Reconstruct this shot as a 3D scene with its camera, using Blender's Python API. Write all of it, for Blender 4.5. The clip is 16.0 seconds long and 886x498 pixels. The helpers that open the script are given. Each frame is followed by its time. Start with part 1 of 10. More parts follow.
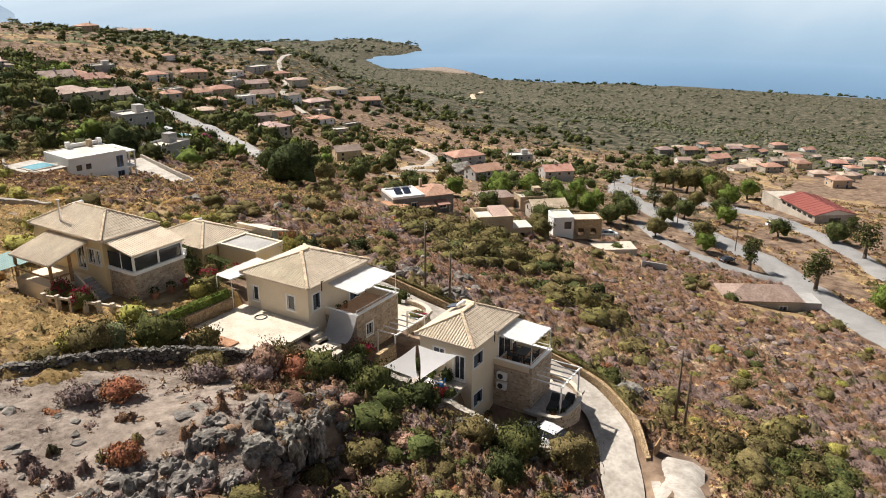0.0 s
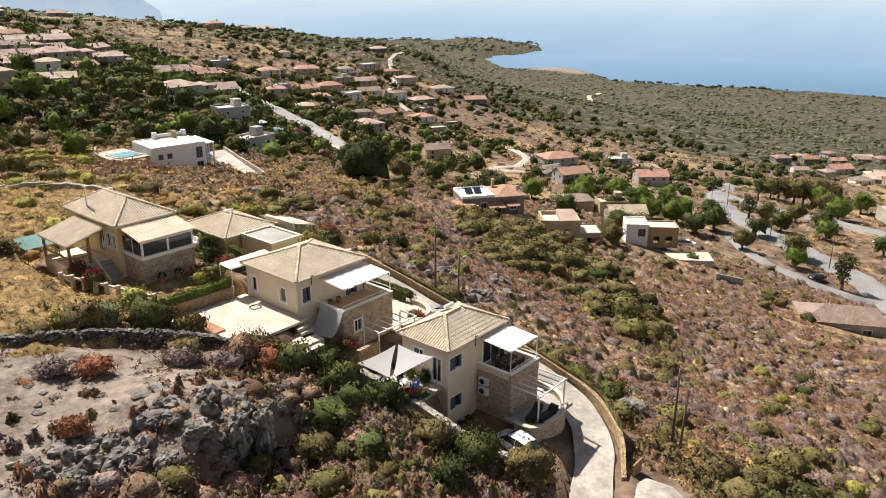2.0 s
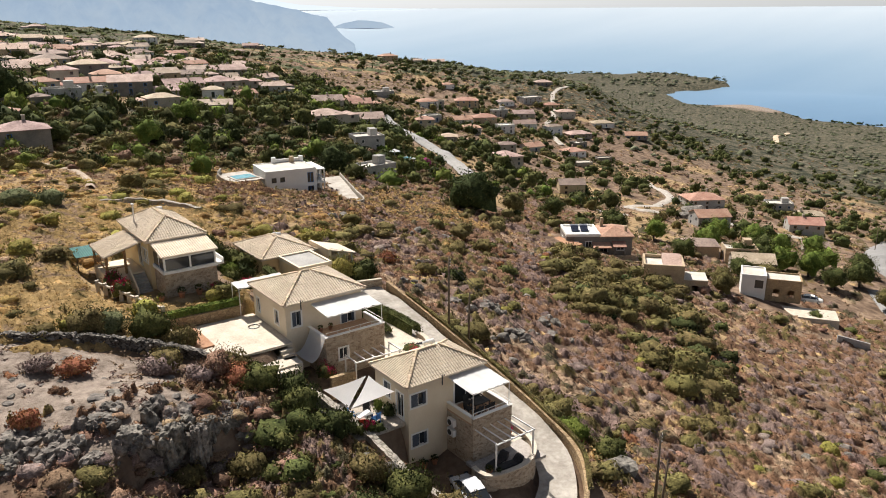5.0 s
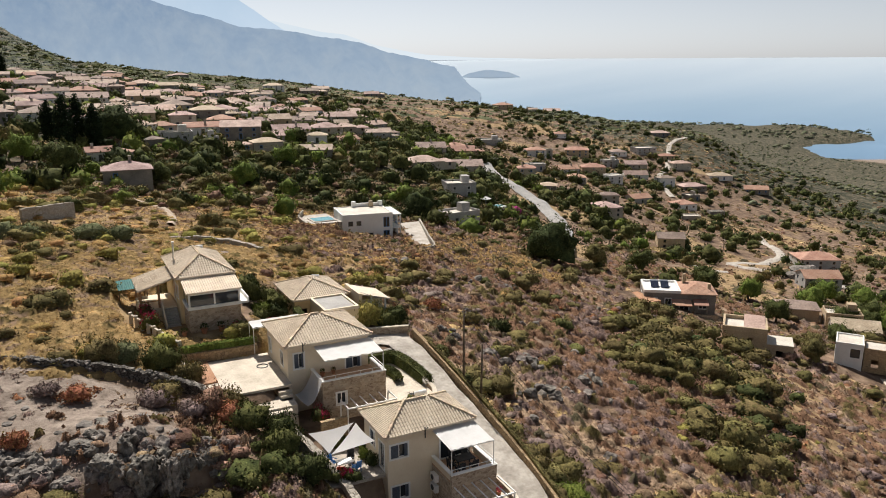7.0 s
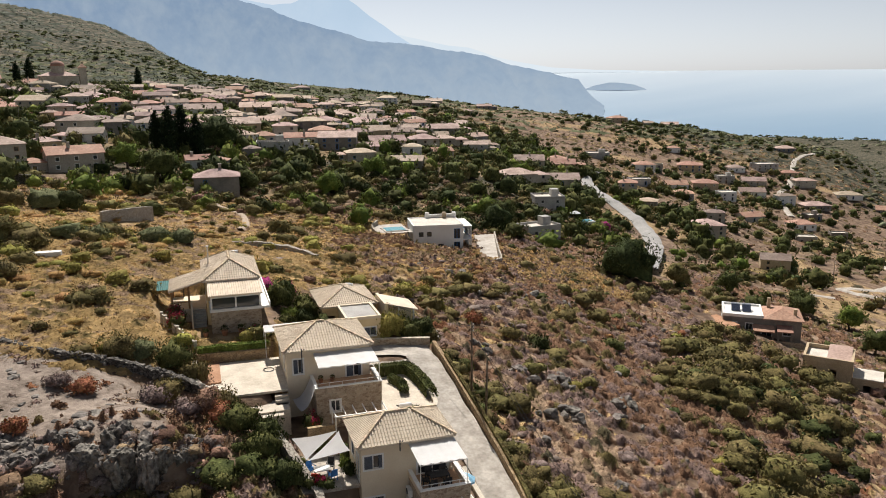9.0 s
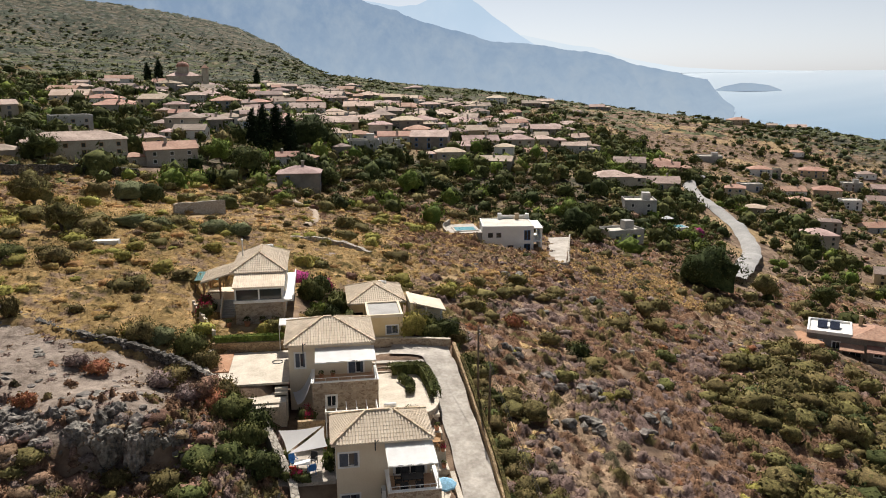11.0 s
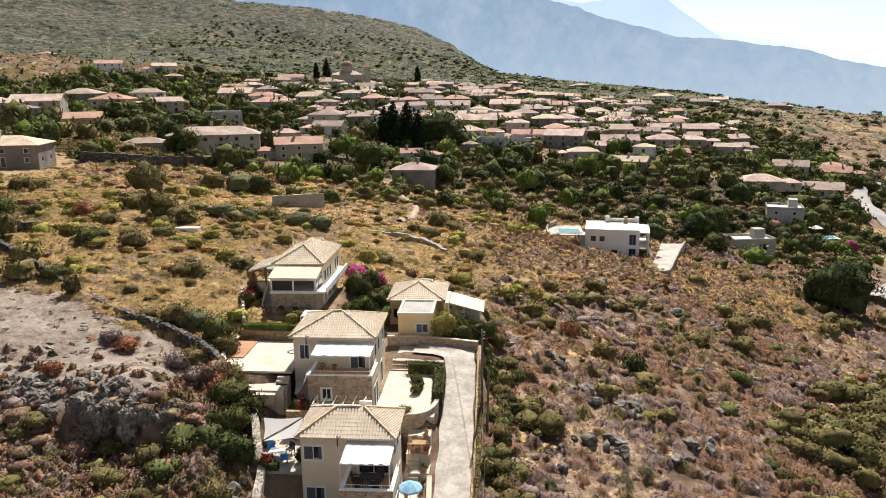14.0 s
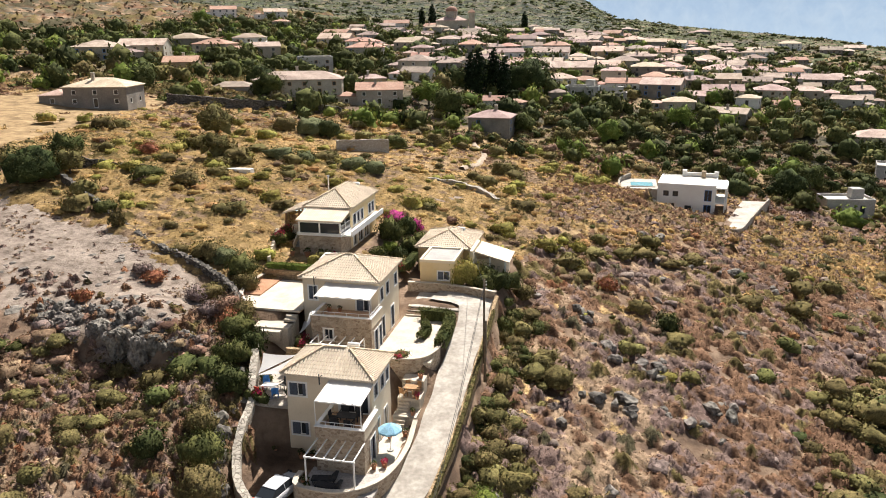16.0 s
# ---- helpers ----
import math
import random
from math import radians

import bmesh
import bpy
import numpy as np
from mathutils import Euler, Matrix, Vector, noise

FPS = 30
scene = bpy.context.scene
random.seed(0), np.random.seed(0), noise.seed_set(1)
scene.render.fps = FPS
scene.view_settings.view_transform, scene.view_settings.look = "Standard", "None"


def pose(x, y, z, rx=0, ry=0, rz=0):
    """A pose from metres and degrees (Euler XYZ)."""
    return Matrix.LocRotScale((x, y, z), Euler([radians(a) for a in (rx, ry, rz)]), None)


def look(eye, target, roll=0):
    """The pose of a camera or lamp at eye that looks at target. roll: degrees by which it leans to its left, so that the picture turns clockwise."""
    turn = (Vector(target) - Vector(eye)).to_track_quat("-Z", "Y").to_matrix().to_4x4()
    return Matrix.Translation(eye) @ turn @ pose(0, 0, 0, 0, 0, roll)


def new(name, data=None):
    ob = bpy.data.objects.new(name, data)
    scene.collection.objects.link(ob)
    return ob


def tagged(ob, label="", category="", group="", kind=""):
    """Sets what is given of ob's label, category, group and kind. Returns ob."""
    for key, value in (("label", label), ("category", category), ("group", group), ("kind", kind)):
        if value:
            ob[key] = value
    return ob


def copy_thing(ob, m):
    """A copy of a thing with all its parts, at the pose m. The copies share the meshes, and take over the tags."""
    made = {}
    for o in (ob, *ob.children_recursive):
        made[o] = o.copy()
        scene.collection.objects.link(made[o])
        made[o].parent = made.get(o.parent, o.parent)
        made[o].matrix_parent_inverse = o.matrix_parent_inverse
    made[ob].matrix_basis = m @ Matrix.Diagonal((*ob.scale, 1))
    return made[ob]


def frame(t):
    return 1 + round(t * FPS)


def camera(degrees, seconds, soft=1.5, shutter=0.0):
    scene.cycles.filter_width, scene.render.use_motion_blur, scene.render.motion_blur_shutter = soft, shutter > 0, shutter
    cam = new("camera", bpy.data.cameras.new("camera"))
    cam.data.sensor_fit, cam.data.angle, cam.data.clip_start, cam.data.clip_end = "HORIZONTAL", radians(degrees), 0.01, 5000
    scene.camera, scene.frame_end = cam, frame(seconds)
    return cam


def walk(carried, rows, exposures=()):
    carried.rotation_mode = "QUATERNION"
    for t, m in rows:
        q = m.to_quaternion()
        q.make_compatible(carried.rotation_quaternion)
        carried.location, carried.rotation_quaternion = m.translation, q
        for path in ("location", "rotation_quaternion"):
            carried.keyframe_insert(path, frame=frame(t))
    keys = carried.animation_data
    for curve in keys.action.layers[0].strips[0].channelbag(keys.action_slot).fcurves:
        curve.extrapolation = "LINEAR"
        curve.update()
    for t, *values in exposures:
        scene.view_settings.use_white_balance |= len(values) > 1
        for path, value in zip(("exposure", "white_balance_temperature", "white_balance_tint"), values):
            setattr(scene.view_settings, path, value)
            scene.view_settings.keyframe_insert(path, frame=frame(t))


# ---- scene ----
cam = camera(60.02, 16.0, soft=1.0)
PATH = [
    (0, (-44.610, -24.662, 25.999), (-4.416, -0.004, 9.372), 0.11),
    (0.5, (-43.259, -26.757, 25.992), (-4.046, -0.576, 9.351), 0.08),
    (1, (-41.832, -28.742, 26.023), (-3.674, -1.052, 9.373), 0.04),
    (1.5, (-40.332, -30.667, 26.052), (-3.242, -1.565, 9.396), 0.01),
    (2, (-38.728, -32.470, 26.107), (-2.840, -1.907, 9.434), 0.00),
    (2.5, (-37.062, -34.149, 26.060), (-2.393, -2.177, 9.451), 0.06),
    (3, (-35.312, -35.829, 26.056), (-1.785, -2.282, 10.229), 0.03),
    (3.5, (-33.526, -37.536, 26.141), (-1.259, -2.535, 10.852), 0.03),
    (4, (-31.743, -39.195, 26.264), (-0.784, -3.034, 10.972), -0.07),
    (6.5, (-21.336, -46.137, 26.537), (2.395, -3.973, 13.925), -0.17),
    (7, (-19.215, -46.976, 26.512), (2.877, -3.694, 14.739), -0.18),
    (7.5, (-16.811, -48.008, 26.425), (3.538, -3.707, 15.320), -0.28),
    (8, (-14.380, -48.839, 26.426), (4.201, -3.741, 15.428), -0.29),
    (8.5, (-12.064, -49.594, 26.376), (4.782, -3.816, 15.393), -0.31),
    (9, (-9.661, -50.357, 26.396), (5.357, -3.946, 15.421), -0.34),
    (9.5, (-7.130, -50.899, 26.376), (6.034, -3.928, 15.400), -0.36),
    (10, (-4.678, -51.337, 26.329), (6.631, -3.883, 15.364), -0.39),
    (12.5, (7.598, -52.116, 26.065), (9.574, -3.362, 15.149), -0.43),
    (13, (10.144, -51.969, 26.111), (10.221, -3.181, 15.169), -0.57),
    (13.5, (12.584, -51.776, 26.091), (10.767, -3.025, 15.138), -0.62),
    (14, (15.025, -51.395, 26.052), (11.396, -2.745, 15.098), -0.64),
    (14.5, (17.397, -51.068, 25.903), (11.951, -2.576, 14.997), -0.65),
    (15, (19.838, -50.516, 25.859), (12.452, -2.322, 14.776), -0.69),
    (15.5, (22.205, -49.999, 25.770), (12.943, -2.517, 13.135), -0.71),
    (16, (24.435, -49.513, 25.633), (13.601, -2.767, 11.582), -0.61),
]
EXPOSURES = [(0, 0.7), (2, 0.77), (4, 0.75), (7, 0.42), (9, 0.425), (12.5, 0.58), (16, 1.0)]
walk(cam, [(t, look(eye, target, roll)) for t, eye, target, roll in PATH], EXPOSURES)

# ---- sky, sun and exposure ----
SUN_AZIMUTH, SUN_ELEVATION = 6.0, 50.0     # degrees from +y towards +x, degrees above the horizon
world = bpy.data.worlds.new("sky")
scene.world = world
world.use_nodes = True
wn = world.node_tree.nodes
sky = wn.new("ShaderNodeTexSky")
sky.sky_type = "NISHITA"
sky.sun_disc = False
sky.sun_elevation, sky.sun_rotation = radians(SUN_ELEVATION), radians(SUN_AZIMUTH)
sky.altitude, sky.air_density, sky.dust_density, sky.ozone_density = 250, 1.0, 0.5, 1.5
wn["Background"].inputs["Strength"].default_value = 0.067
grey, mist = wn.new("ShaderNodeRGBToBW"), wn.new("ShaderNodeMix")      # pale summer air
mist.data_type = "RGBA"
mist.inputs[0].default_value = 0.75
world.node_tree.links.new(sky.outputs[0], grey.inputs[0])
world.node_tree.links.new(sky.outputs[0], mist.inputs[6])
world.node_tree.links.new(grey.outputs[0], mist.inputs[7])
tint = wn.new("ShaderNodeMix")
tint.data_type, tint.blend_type = "RGBA", "MULTIPLY"
tint.inputs[0].default_value, tint.inputs[7].default_value = 1.0, (0.965, 1.0, 1.085, 1)
world.node_tree.links.new(mist.outputs[2], tint.inputs[6])
world.node_tree.links.new(tint.outputs[2], wn["Background"].inputs["Color"])

sun = new("sun", bpy.data.lights.new("sun", "SUN"))
sun.data.energy, sun.data.angle, sun.data.color = 5.0, radians(0.53), (1.0, 0.94, 0.875)
az, el = radians(SUN_AZIMUTH), radians(SUN_ELEVATION)
sun_way = Vector((math.sin(az) * math.cos(el), math.cos(az) * math.cos(el), math.sin(el)))
sun.matrix_world = look(sun_way * 100, (0, 0, 0))

# ---- materials ----
def mat(name, c1, c2, scale=1.0, rough=0.85, bump=0.3, fine=9.0, island=0.0, metal=0.0, spec=0.3, leaf=0.0, obj=0.0, c3=None, contrast=1.0):
    """Two colours mixed by soft noise, broken up by a finer grain; island and obj vary the value from piece to piece."""
    m = bpy.data.materials.new(name)
    m.use_nodes = True
    nt = m.node_tree
    n, l = nt.nodes, nt.links
    p = n["Principled BSDF"]
    geo = n.new("ShaderNodeNewGeometry")
    big = n.new("ShaderNodeTexNoise")
    big.inputs["Scale"].default_value, big.inputs["Detail"].default_value, big.inputs["Roughness"].default_value = scale, 6, 0.62
    l.new(geo.outputs["Position"], big.inputs["Vector"])
    small = n.new("ShaderNodeTexNoise")
    small.inputs["Scale"].default_value, small.inputs["Detail"].default_value = fine, 5
    l.new(geo.outputs["Position"], small.inputs["Vector"])
    ramp = n.new("ShaderNodeValToRGB")
    ramp.color_ramp.elements[0].position, ramp.color_ramp.elements[1].position = 0.36, 0.66
    ramp.color_ramp.elements[0].color, ramp.color_ramp.elements[1].color = (*c1, 1), (*c2, 1)
    if c3:
        e = ramp.color_ramp.elements.new(0.52)
        e.color = (*c3, 1)
    l.new(big.outputs[0], ramp.inputs[0])
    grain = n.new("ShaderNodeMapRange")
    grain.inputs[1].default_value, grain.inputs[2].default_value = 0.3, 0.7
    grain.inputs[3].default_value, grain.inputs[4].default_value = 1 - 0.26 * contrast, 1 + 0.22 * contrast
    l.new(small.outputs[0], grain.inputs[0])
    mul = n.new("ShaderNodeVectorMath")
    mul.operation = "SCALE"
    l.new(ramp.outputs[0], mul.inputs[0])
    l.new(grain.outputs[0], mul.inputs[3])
    out = mul.outputs[0]
    if island or obj:
        src = geo.outputs["Random Per Island"] if island else n.new("ShaderNodeObjectInfo").outputs["Random"]
        k = island or obj
        hsv = n.new("ShaderNodeHueSaturation")
        r1 = n.new("ShaderNodeMapRange")
        r1.inputs[3].default_value, r1.inputs[4].default_value = 1 - k, 1 + k
        l.new(src, r1.inputs[0])
        l.new(r1.outputs[0], hsv.inputs["Value"])
        r2 = n.new("ShaderNodeMapRange")
        r2.inputs[3].default_value, r2.inputs[4].default_value = 0.5 - k * 0.06, 0.5 + k * 0.06
        fr = n.new("ShaderNodeMath")
        fr.operation = "FRACT"
        sc = n.new("ShaderNodeMath")
        sc.operation = "MULTIPLY"
        sc.inputs[1].default_value = 7.13
        l.new(src, sc.inputs[0])
        l.new(sc.outputs[0], fr.inputs[0])
        l.new(fr.outputs[0], r2.inputs[0])
        l.new(r2.outputs[0], hsv.inputs["Hue"])
        l.new(out, hsv.inputs["Color"])
        out = hsv.outputs[0]
    l.new(out, p.inputs["Base Color"])
    p.inputs["Roughness"].default_value, p.inputs["Metallic"].default_value = rough, metal
    p.inputs["Specular IOR Level"].default_value = spec
    if bump:
        b = n.new("ShaderNodeBump")
        b.inputs["Strength"].default_value, b.inputs["Distance"].default_value = bump, 0.08
        l.new(small.outputs[0], b.inputs["Height"])
        l.new(b.outputs[0], p.inputs["Normal"])
    if leaf:
        tr = n.new("ShaderNodeBsdfTranslucent")
        l.new(out, tr.inputs["Color"])
        mx = n.new("ShaderNodeMixShader")
        mx.inputs[0].default_value = leaf
        l.new(p.outputs[0], mx.inputs[1])
        l.new(tr.outputs[0], mx.inputs[2])
        l.new(mx.outputs[0], n["Material Output"].inputs["Surface"])
    return m


def stone_mat(name, c1, c2, joint, scale=3.2, rough=0.9):
    """Irregular rubble: a colour to each stone, lighter or darker joints sunk between them."""
    m = bpy.data.materials.new(name)
    m.use_nodes = True
    n, l = m.node_tree.nodes, m.node_tree.links
    p = n["Principled BSDF"]
    geo = n.new("ShaderNodeNewGeometry")
    warp = n.new("ShaderNodeTexNoise")
    warp.inputs["Scale"].default_value = 2.0
    l.new(geo.outputs["Position"], warp.inputs["Vector"])
    add = n.new("ShaderNodeVectorMath")
    add.operation = "MULTIPLY_ADD"
    add.inputs[1].default_value = (0.25, 0.25, 0.25)
    l.new(warp.outputs["Color"], add.inputs[0])
    l.new(geo.outputs["Position"], add.inputs[2])
    flat = n.new("ShaderNodeVectorMath")
    flat.operation = "MULTIPLY"
    flat.inputs[1].default_value = (1, 1, 1.6)
    l.new(add.outputs[0], flat.inputs[0])
    cell, edge = n.new("ShaderNodeTexVoronoi"), n.new("ShaderNodeTexVoronoi")
    edge.feature = "DISTANCE_TO_EDGE"
    for v in (cell, edge):
        v.inputs["Scale"].default_value = scale
        l.new(flat.outputs[0], v.inputs["Vector"])
    mixc = n.new("ShaderNodeMix")
    mixc.data_type = "RGBA"
    mixc.inputs[6].default_value, mixc.inputs[7].default_value = (*c1, 1), (*c2, 1)
    sep = n.new("ShaderNodeSeparateColor")
    l.new(cell.outputs["Color"], sep.inputs[0])
    l.new(sep.outputs[0], mixc.inputs[0])
    gap = n.new("ShaderNodeMapRange")
    gap.inputs[1].default_value, gap.inputs[2].default_value = 0.02, 0.09
    l.new(edge.outputs["Distance"], gap.inputs[0])
    mixj = n.new("ShaderNodeMix")
    mixj.data_type = "RGBA"
    mixj.inputs[6].default_value = (*joint, 1)
    l.new(gap.outputs[0], mixj.inputs[0])
    l.new(mixc.outputs[2], mixj.inputs[7])
    l.new(mixj.outputs[2], p.inputs["Base Color"])
    p.inputs["Roughness"].default_value, p.inputs["Specular IOR Level"].default_value = rough, 0.2
    b = n.new("ShaderNodeBump")
    b.inputs["Strength"].default_value, b.inputs["Distance"].default_value = 0.7, 0.1
    l.new(gap.outputs[0], b.inputs["Height"])
    l.new(b.outputs[0], p.inputs["Normal"])
    return m


PLASTER = mat("cream_plaster", (0.68, 0.57, 0.41), (0.74, 0.64, 0.48), 0.5, bump=0.04, contrast=0.15)
PLASTER_Y = mat("yellow_plaster", (0.7, 0.54, 0.29), (0.74, 0.6, 0.36), 0.5, bump=0.04, contrast=0.15)
WHITE = mat("white_paint", (0.74, 0.72, 0.67), (0.82, 0.81, 0.78), 0.7, rough=0.6, bump=0.03, contrast=0.2)
WHITEWALL = mat("white_render", (0.7, 0.68, 0.63), (0.8, 0.79, 0.75), 0.25, bump=0.05, contrast=0.25)
TILE_CREAM = mat("cream_roof_tile", (0.58, 0.48, 0.36), (0.71, 0.61, 0.475), 0.8, rough=0.8, bump=0.1, island=0.05, contrast=0.4)
TILE_CAP = mat("hip_tile", (0.5, 0.38, 0.25), (0.66, 0.54, 0.38), 1.2, rough=0.8, bump=0.2, obj=0.2)
ROOF_RED = mat("terracotta_tile", (0.31, 0.16, 0.11), (0.42, 0.255, 0.185), 0.35, rough=0.85, bump=0.3, fine=2.5, obj=0.15)
ROOF_PINK = mat("faded_terracotta", (0.27, 0.19, 0.155), (0.46, 0.345, 0.285), 0.3, rough=0.85, bump=0.3, fine=2.5, obj=0.4)
ROOF_TAN = mat("tan_tile", (0.33, 0.24, 0.175), (0.47, 0.36, 0.275), 0.35, rough=0.85, bump=0.3, fine=2.5, obj=0.35)
ROOF_SHED = mat("red_sheet_roof", (0.2, 0.05, 0.04), (0.27, 0.08, 0.06), 0.1, rough=0.6, bump=0.1)
CONCRETE = mat("grey_concrete", (0.3, 0.29, 0.27), (0.42, 0.4, 0.37), 0.3, bump=0.15)
FLATROOF = mat("pale_roof_screed", (0.5, 0.45, 0.38), (0.62, 0.58, 0.5), 0.35, bump=0.15)
WALLS = [mat("village_wall_" + k, a, b, 0.3, bump=0.15, obj=0.12) for k, a, b in (
    ("cream", (0.33, 0.29, 0.235), (0.46, 0.415, 0.34)), ("stone", (0.16, 0.145, 0.125), (0.28, 0.25, 0.215)),
    ("white", (0.66, 0.64, 0.6), (0.76, 0.74, 0.7)), ("grey", (0.32, 0.31, 0.29), (0.44, 0.42, 0.39)), ("ochre", (0.4, 0.3, 0.19), (0.5, 0.39, 0.26)))]
STONE = stone_mat("stone_cladding", (0.29, 0.21, 0.145), (0.56, 0.45, 0.33), (0.5, 0.42, 0.32), 3.4)
STONE_TAN = stone_mat("tan_garden_wall", (0.36, 0.245, 0.135), (0.5, 0.365, 0.215), (0.24, 0.17, 0.1), 2.8)
PALESTONE = stone_mat("pale_rubble", (0.36, 0.32, 0.265), (0.5, 0.45, 0.375), (0.3, 0.265, 0.215), 2.6)
DRYSTONE = stone_mat("grey_dry_stone", (0.06, 0.055, 0.047), (0.2, 0.18, 0.155), (0.014, 0.012, 0.011), 2.8)
ROCK = mat("limestone", (0.062, 0.055, 0.047), (0.29, 0.258, 0.218), 1.9, bump=1.0, fine=4.0, obj=0.25)
LANE = mat("pale_concrete_lane", (0.31, 0.275, 0.23), (0.49, 0.445, 0.385), 0.55, bump=0.08, fine=3.0, contrast=0.7)
PAVING = mat("pale_paving", (0.46, 0.4, 0.315), (0.62, 0.545, 0.44), 0.7, bump=0.08, contrast=0.7)
TERRACOTTA_FLOOR = mat("terracotta_floor", (0.42, 0.26, 0.16), (0.5, 0.33, 0.21), 0.8, bump=0.1)
ASPHALT = mat("worn_asphalt", (0.2, 0.193, 0.183), (0.29, 0.28, 0.265), 0.12, bump=0.1)
DIRT = mat("red_earth", (0.34, 0.17, 0.09), (0.42, 0.24, 0.14), 0.8)
CANVAS = mat("white_canvas", (0.66, 0.65, 0.62), (0.74, 0.73, 0.71), 0.8, rough=0.7, bump=0.0, leaf=0.25, contrast=0.1)
SAILCLOTH = mat("white_sailcloth", (0.84, 0.83, 0.82), (0.9, 0.89, 0.88), 0.8, rough=0.7, bump=0.0, leaf=0.6, contrast=0.1)
SHUTTER = mat("slate_blue_shutter", (0.06, 0.075, 0.1), (0.1, 0.115, 0.14), 1.0, rough=0.5, bump=0.05)
BLUE = mat("blue_paint", (0.05, 0.2, 0.5), (0.07, 0.25, 0.6), 1.0, rough=0.5, bump=0.05)
BLUE_LIGHT = mat("pale_blue_canvas", (0.25, 0.5, 0.68), (0.33, 0.58, 0.75), 1.0, rough=0.7, bump=0.05, leaf=0.2)
DARK = mat("dark_wicker", (0.02, 0.02, 0.022), (0.045, 0.042, 0.04), 3.0, rough=0.7)
RED = mat("red_cushion", (0.55, 0.06, 0.03), (0.65, 0.1, 0.04), 2.0)
WOOD = mat("weathered_pole_wood", (0.1, 0.075, 0.05), (0.2, 0.15, 0.1), 1.5, rough=0.9)
WOODL = mat("oiled_wood", (0.3, 0.17, 0.08), (0.42, 0.26, 0.13), 2.0)
METAL = mat("dark_iron", (0.03, 0.03, 0.03), (0.05, 0.05, 0.05), 2.0, rough=0.5, bump=0)
STEEL = mat("brushed_steel", (0.55, 0.55, 0.56), (0.65, 0.65, 0.66), 3.0, rough=0.35, bump=0, metal=0.9)
PANEL = mat("solar_glass", (0.015, 0.02, 0.035), (0.025, 0.03, 0.05), 2.0, rough=0.15, bump=0, spec=0.6)
GREEN_SHEET = mat("green_sheet_roof", (0.03, 0.12, 0.105), (0.055, 0.19, 0.16), 0.7, rough=0.5, bump=0.05)
SILVER = mat("silver_car_paint", (0.62, 0.63, 0.65), (0.68, 0.69, 0.71), 0.5, rough=0.3, bump=0, metal=0.2)
BLACKCAR = mat("black_car_paint", (0.012, 0.012, 0.014), (0.02, 0.02, 0.022), 0.5, rough=0.2, bump=0, spec=0.6)
RUBBER = mat("tyre_rubber", (0.015, 0.015, 0.015), (0.025, 0.025, 0.025), 5.0, rough=0.9, bump=0)
SOIL_POT = mat("clay_pot", (0.4, 0.17, 0.09), (0.5, 0.24, 0.13), 2.0)
BARK = mat("bark", (0.08, 0.06, 0.045), (0.17, 0.135, 0.1), 3.0, bump=0.6)
# high grain contrast puts a speckle of leaf shade into the colours
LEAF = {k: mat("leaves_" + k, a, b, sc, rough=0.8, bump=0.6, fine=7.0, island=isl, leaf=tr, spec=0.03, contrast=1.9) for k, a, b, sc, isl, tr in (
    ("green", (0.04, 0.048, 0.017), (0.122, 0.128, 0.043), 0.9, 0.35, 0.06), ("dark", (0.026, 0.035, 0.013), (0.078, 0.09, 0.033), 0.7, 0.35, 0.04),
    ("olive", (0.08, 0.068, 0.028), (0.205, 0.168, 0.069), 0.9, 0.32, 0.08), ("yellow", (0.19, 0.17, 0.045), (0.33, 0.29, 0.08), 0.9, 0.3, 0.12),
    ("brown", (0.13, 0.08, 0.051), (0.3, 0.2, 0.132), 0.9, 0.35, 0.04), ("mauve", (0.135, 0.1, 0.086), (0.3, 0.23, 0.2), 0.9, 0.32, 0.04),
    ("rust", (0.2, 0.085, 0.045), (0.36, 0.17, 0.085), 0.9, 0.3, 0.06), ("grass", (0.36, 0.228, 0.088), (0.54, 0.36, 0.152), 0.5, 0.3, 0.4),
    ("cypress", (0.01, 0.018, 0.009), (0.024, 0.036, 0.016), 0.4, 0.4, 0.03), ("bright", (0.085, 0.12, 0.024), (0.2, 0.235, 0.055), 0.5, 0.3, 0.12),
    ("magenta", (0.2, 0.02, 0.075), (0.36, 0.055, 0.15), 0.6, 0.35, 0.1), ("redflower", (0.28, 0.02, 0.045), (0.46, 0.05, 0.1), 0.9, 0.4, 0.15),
    # hill: paler and greyer, distant haze put into the leaf colour
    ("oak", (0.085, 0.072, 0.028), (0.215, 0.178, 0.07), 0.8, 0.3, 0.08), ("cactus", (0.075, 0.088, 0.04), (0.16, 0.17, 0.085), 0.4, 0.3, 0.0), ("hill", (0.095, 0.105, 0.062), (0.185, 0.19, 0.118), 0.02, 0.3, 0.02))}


def cover_mat(name, leaf, contrast):
    """Low growth whose kinds are told apart by colour, broken up twig by twig."""
    m = mat(name, (0.72, 0.72, 0.72), (1.1, 1.1, 1.1), 3.5, rough=0.9, bump=0.8, fine=13.0, island=0.0, spec=0.03, contrast=contrast, leaf=leaf)
    n, l = m.node_tree.nodes, m.node_tree.links
    p = n["Principled BSDF"]
    at, mul = n.new("ShaderNodeVertexColor"), n.new("ShaderNodeMix")
    at.layer_name = "cover"
    mul.data_type, mul.blend_type = "RGBA", "MULTIPLY"
    mul.inputs[0].default_value = 1.0
    l.new(p.inputs["Base Color"].links[0].from_socket, mul.inputs[6])
    l.new(at.outputs[0], mul.inputs[7])
    l.new(mul.outputs[2], p.inputs["Base Color"])
    l.new(mul.outputs[2], n["Translucent BSDF"].inputs["Color"])
    return m


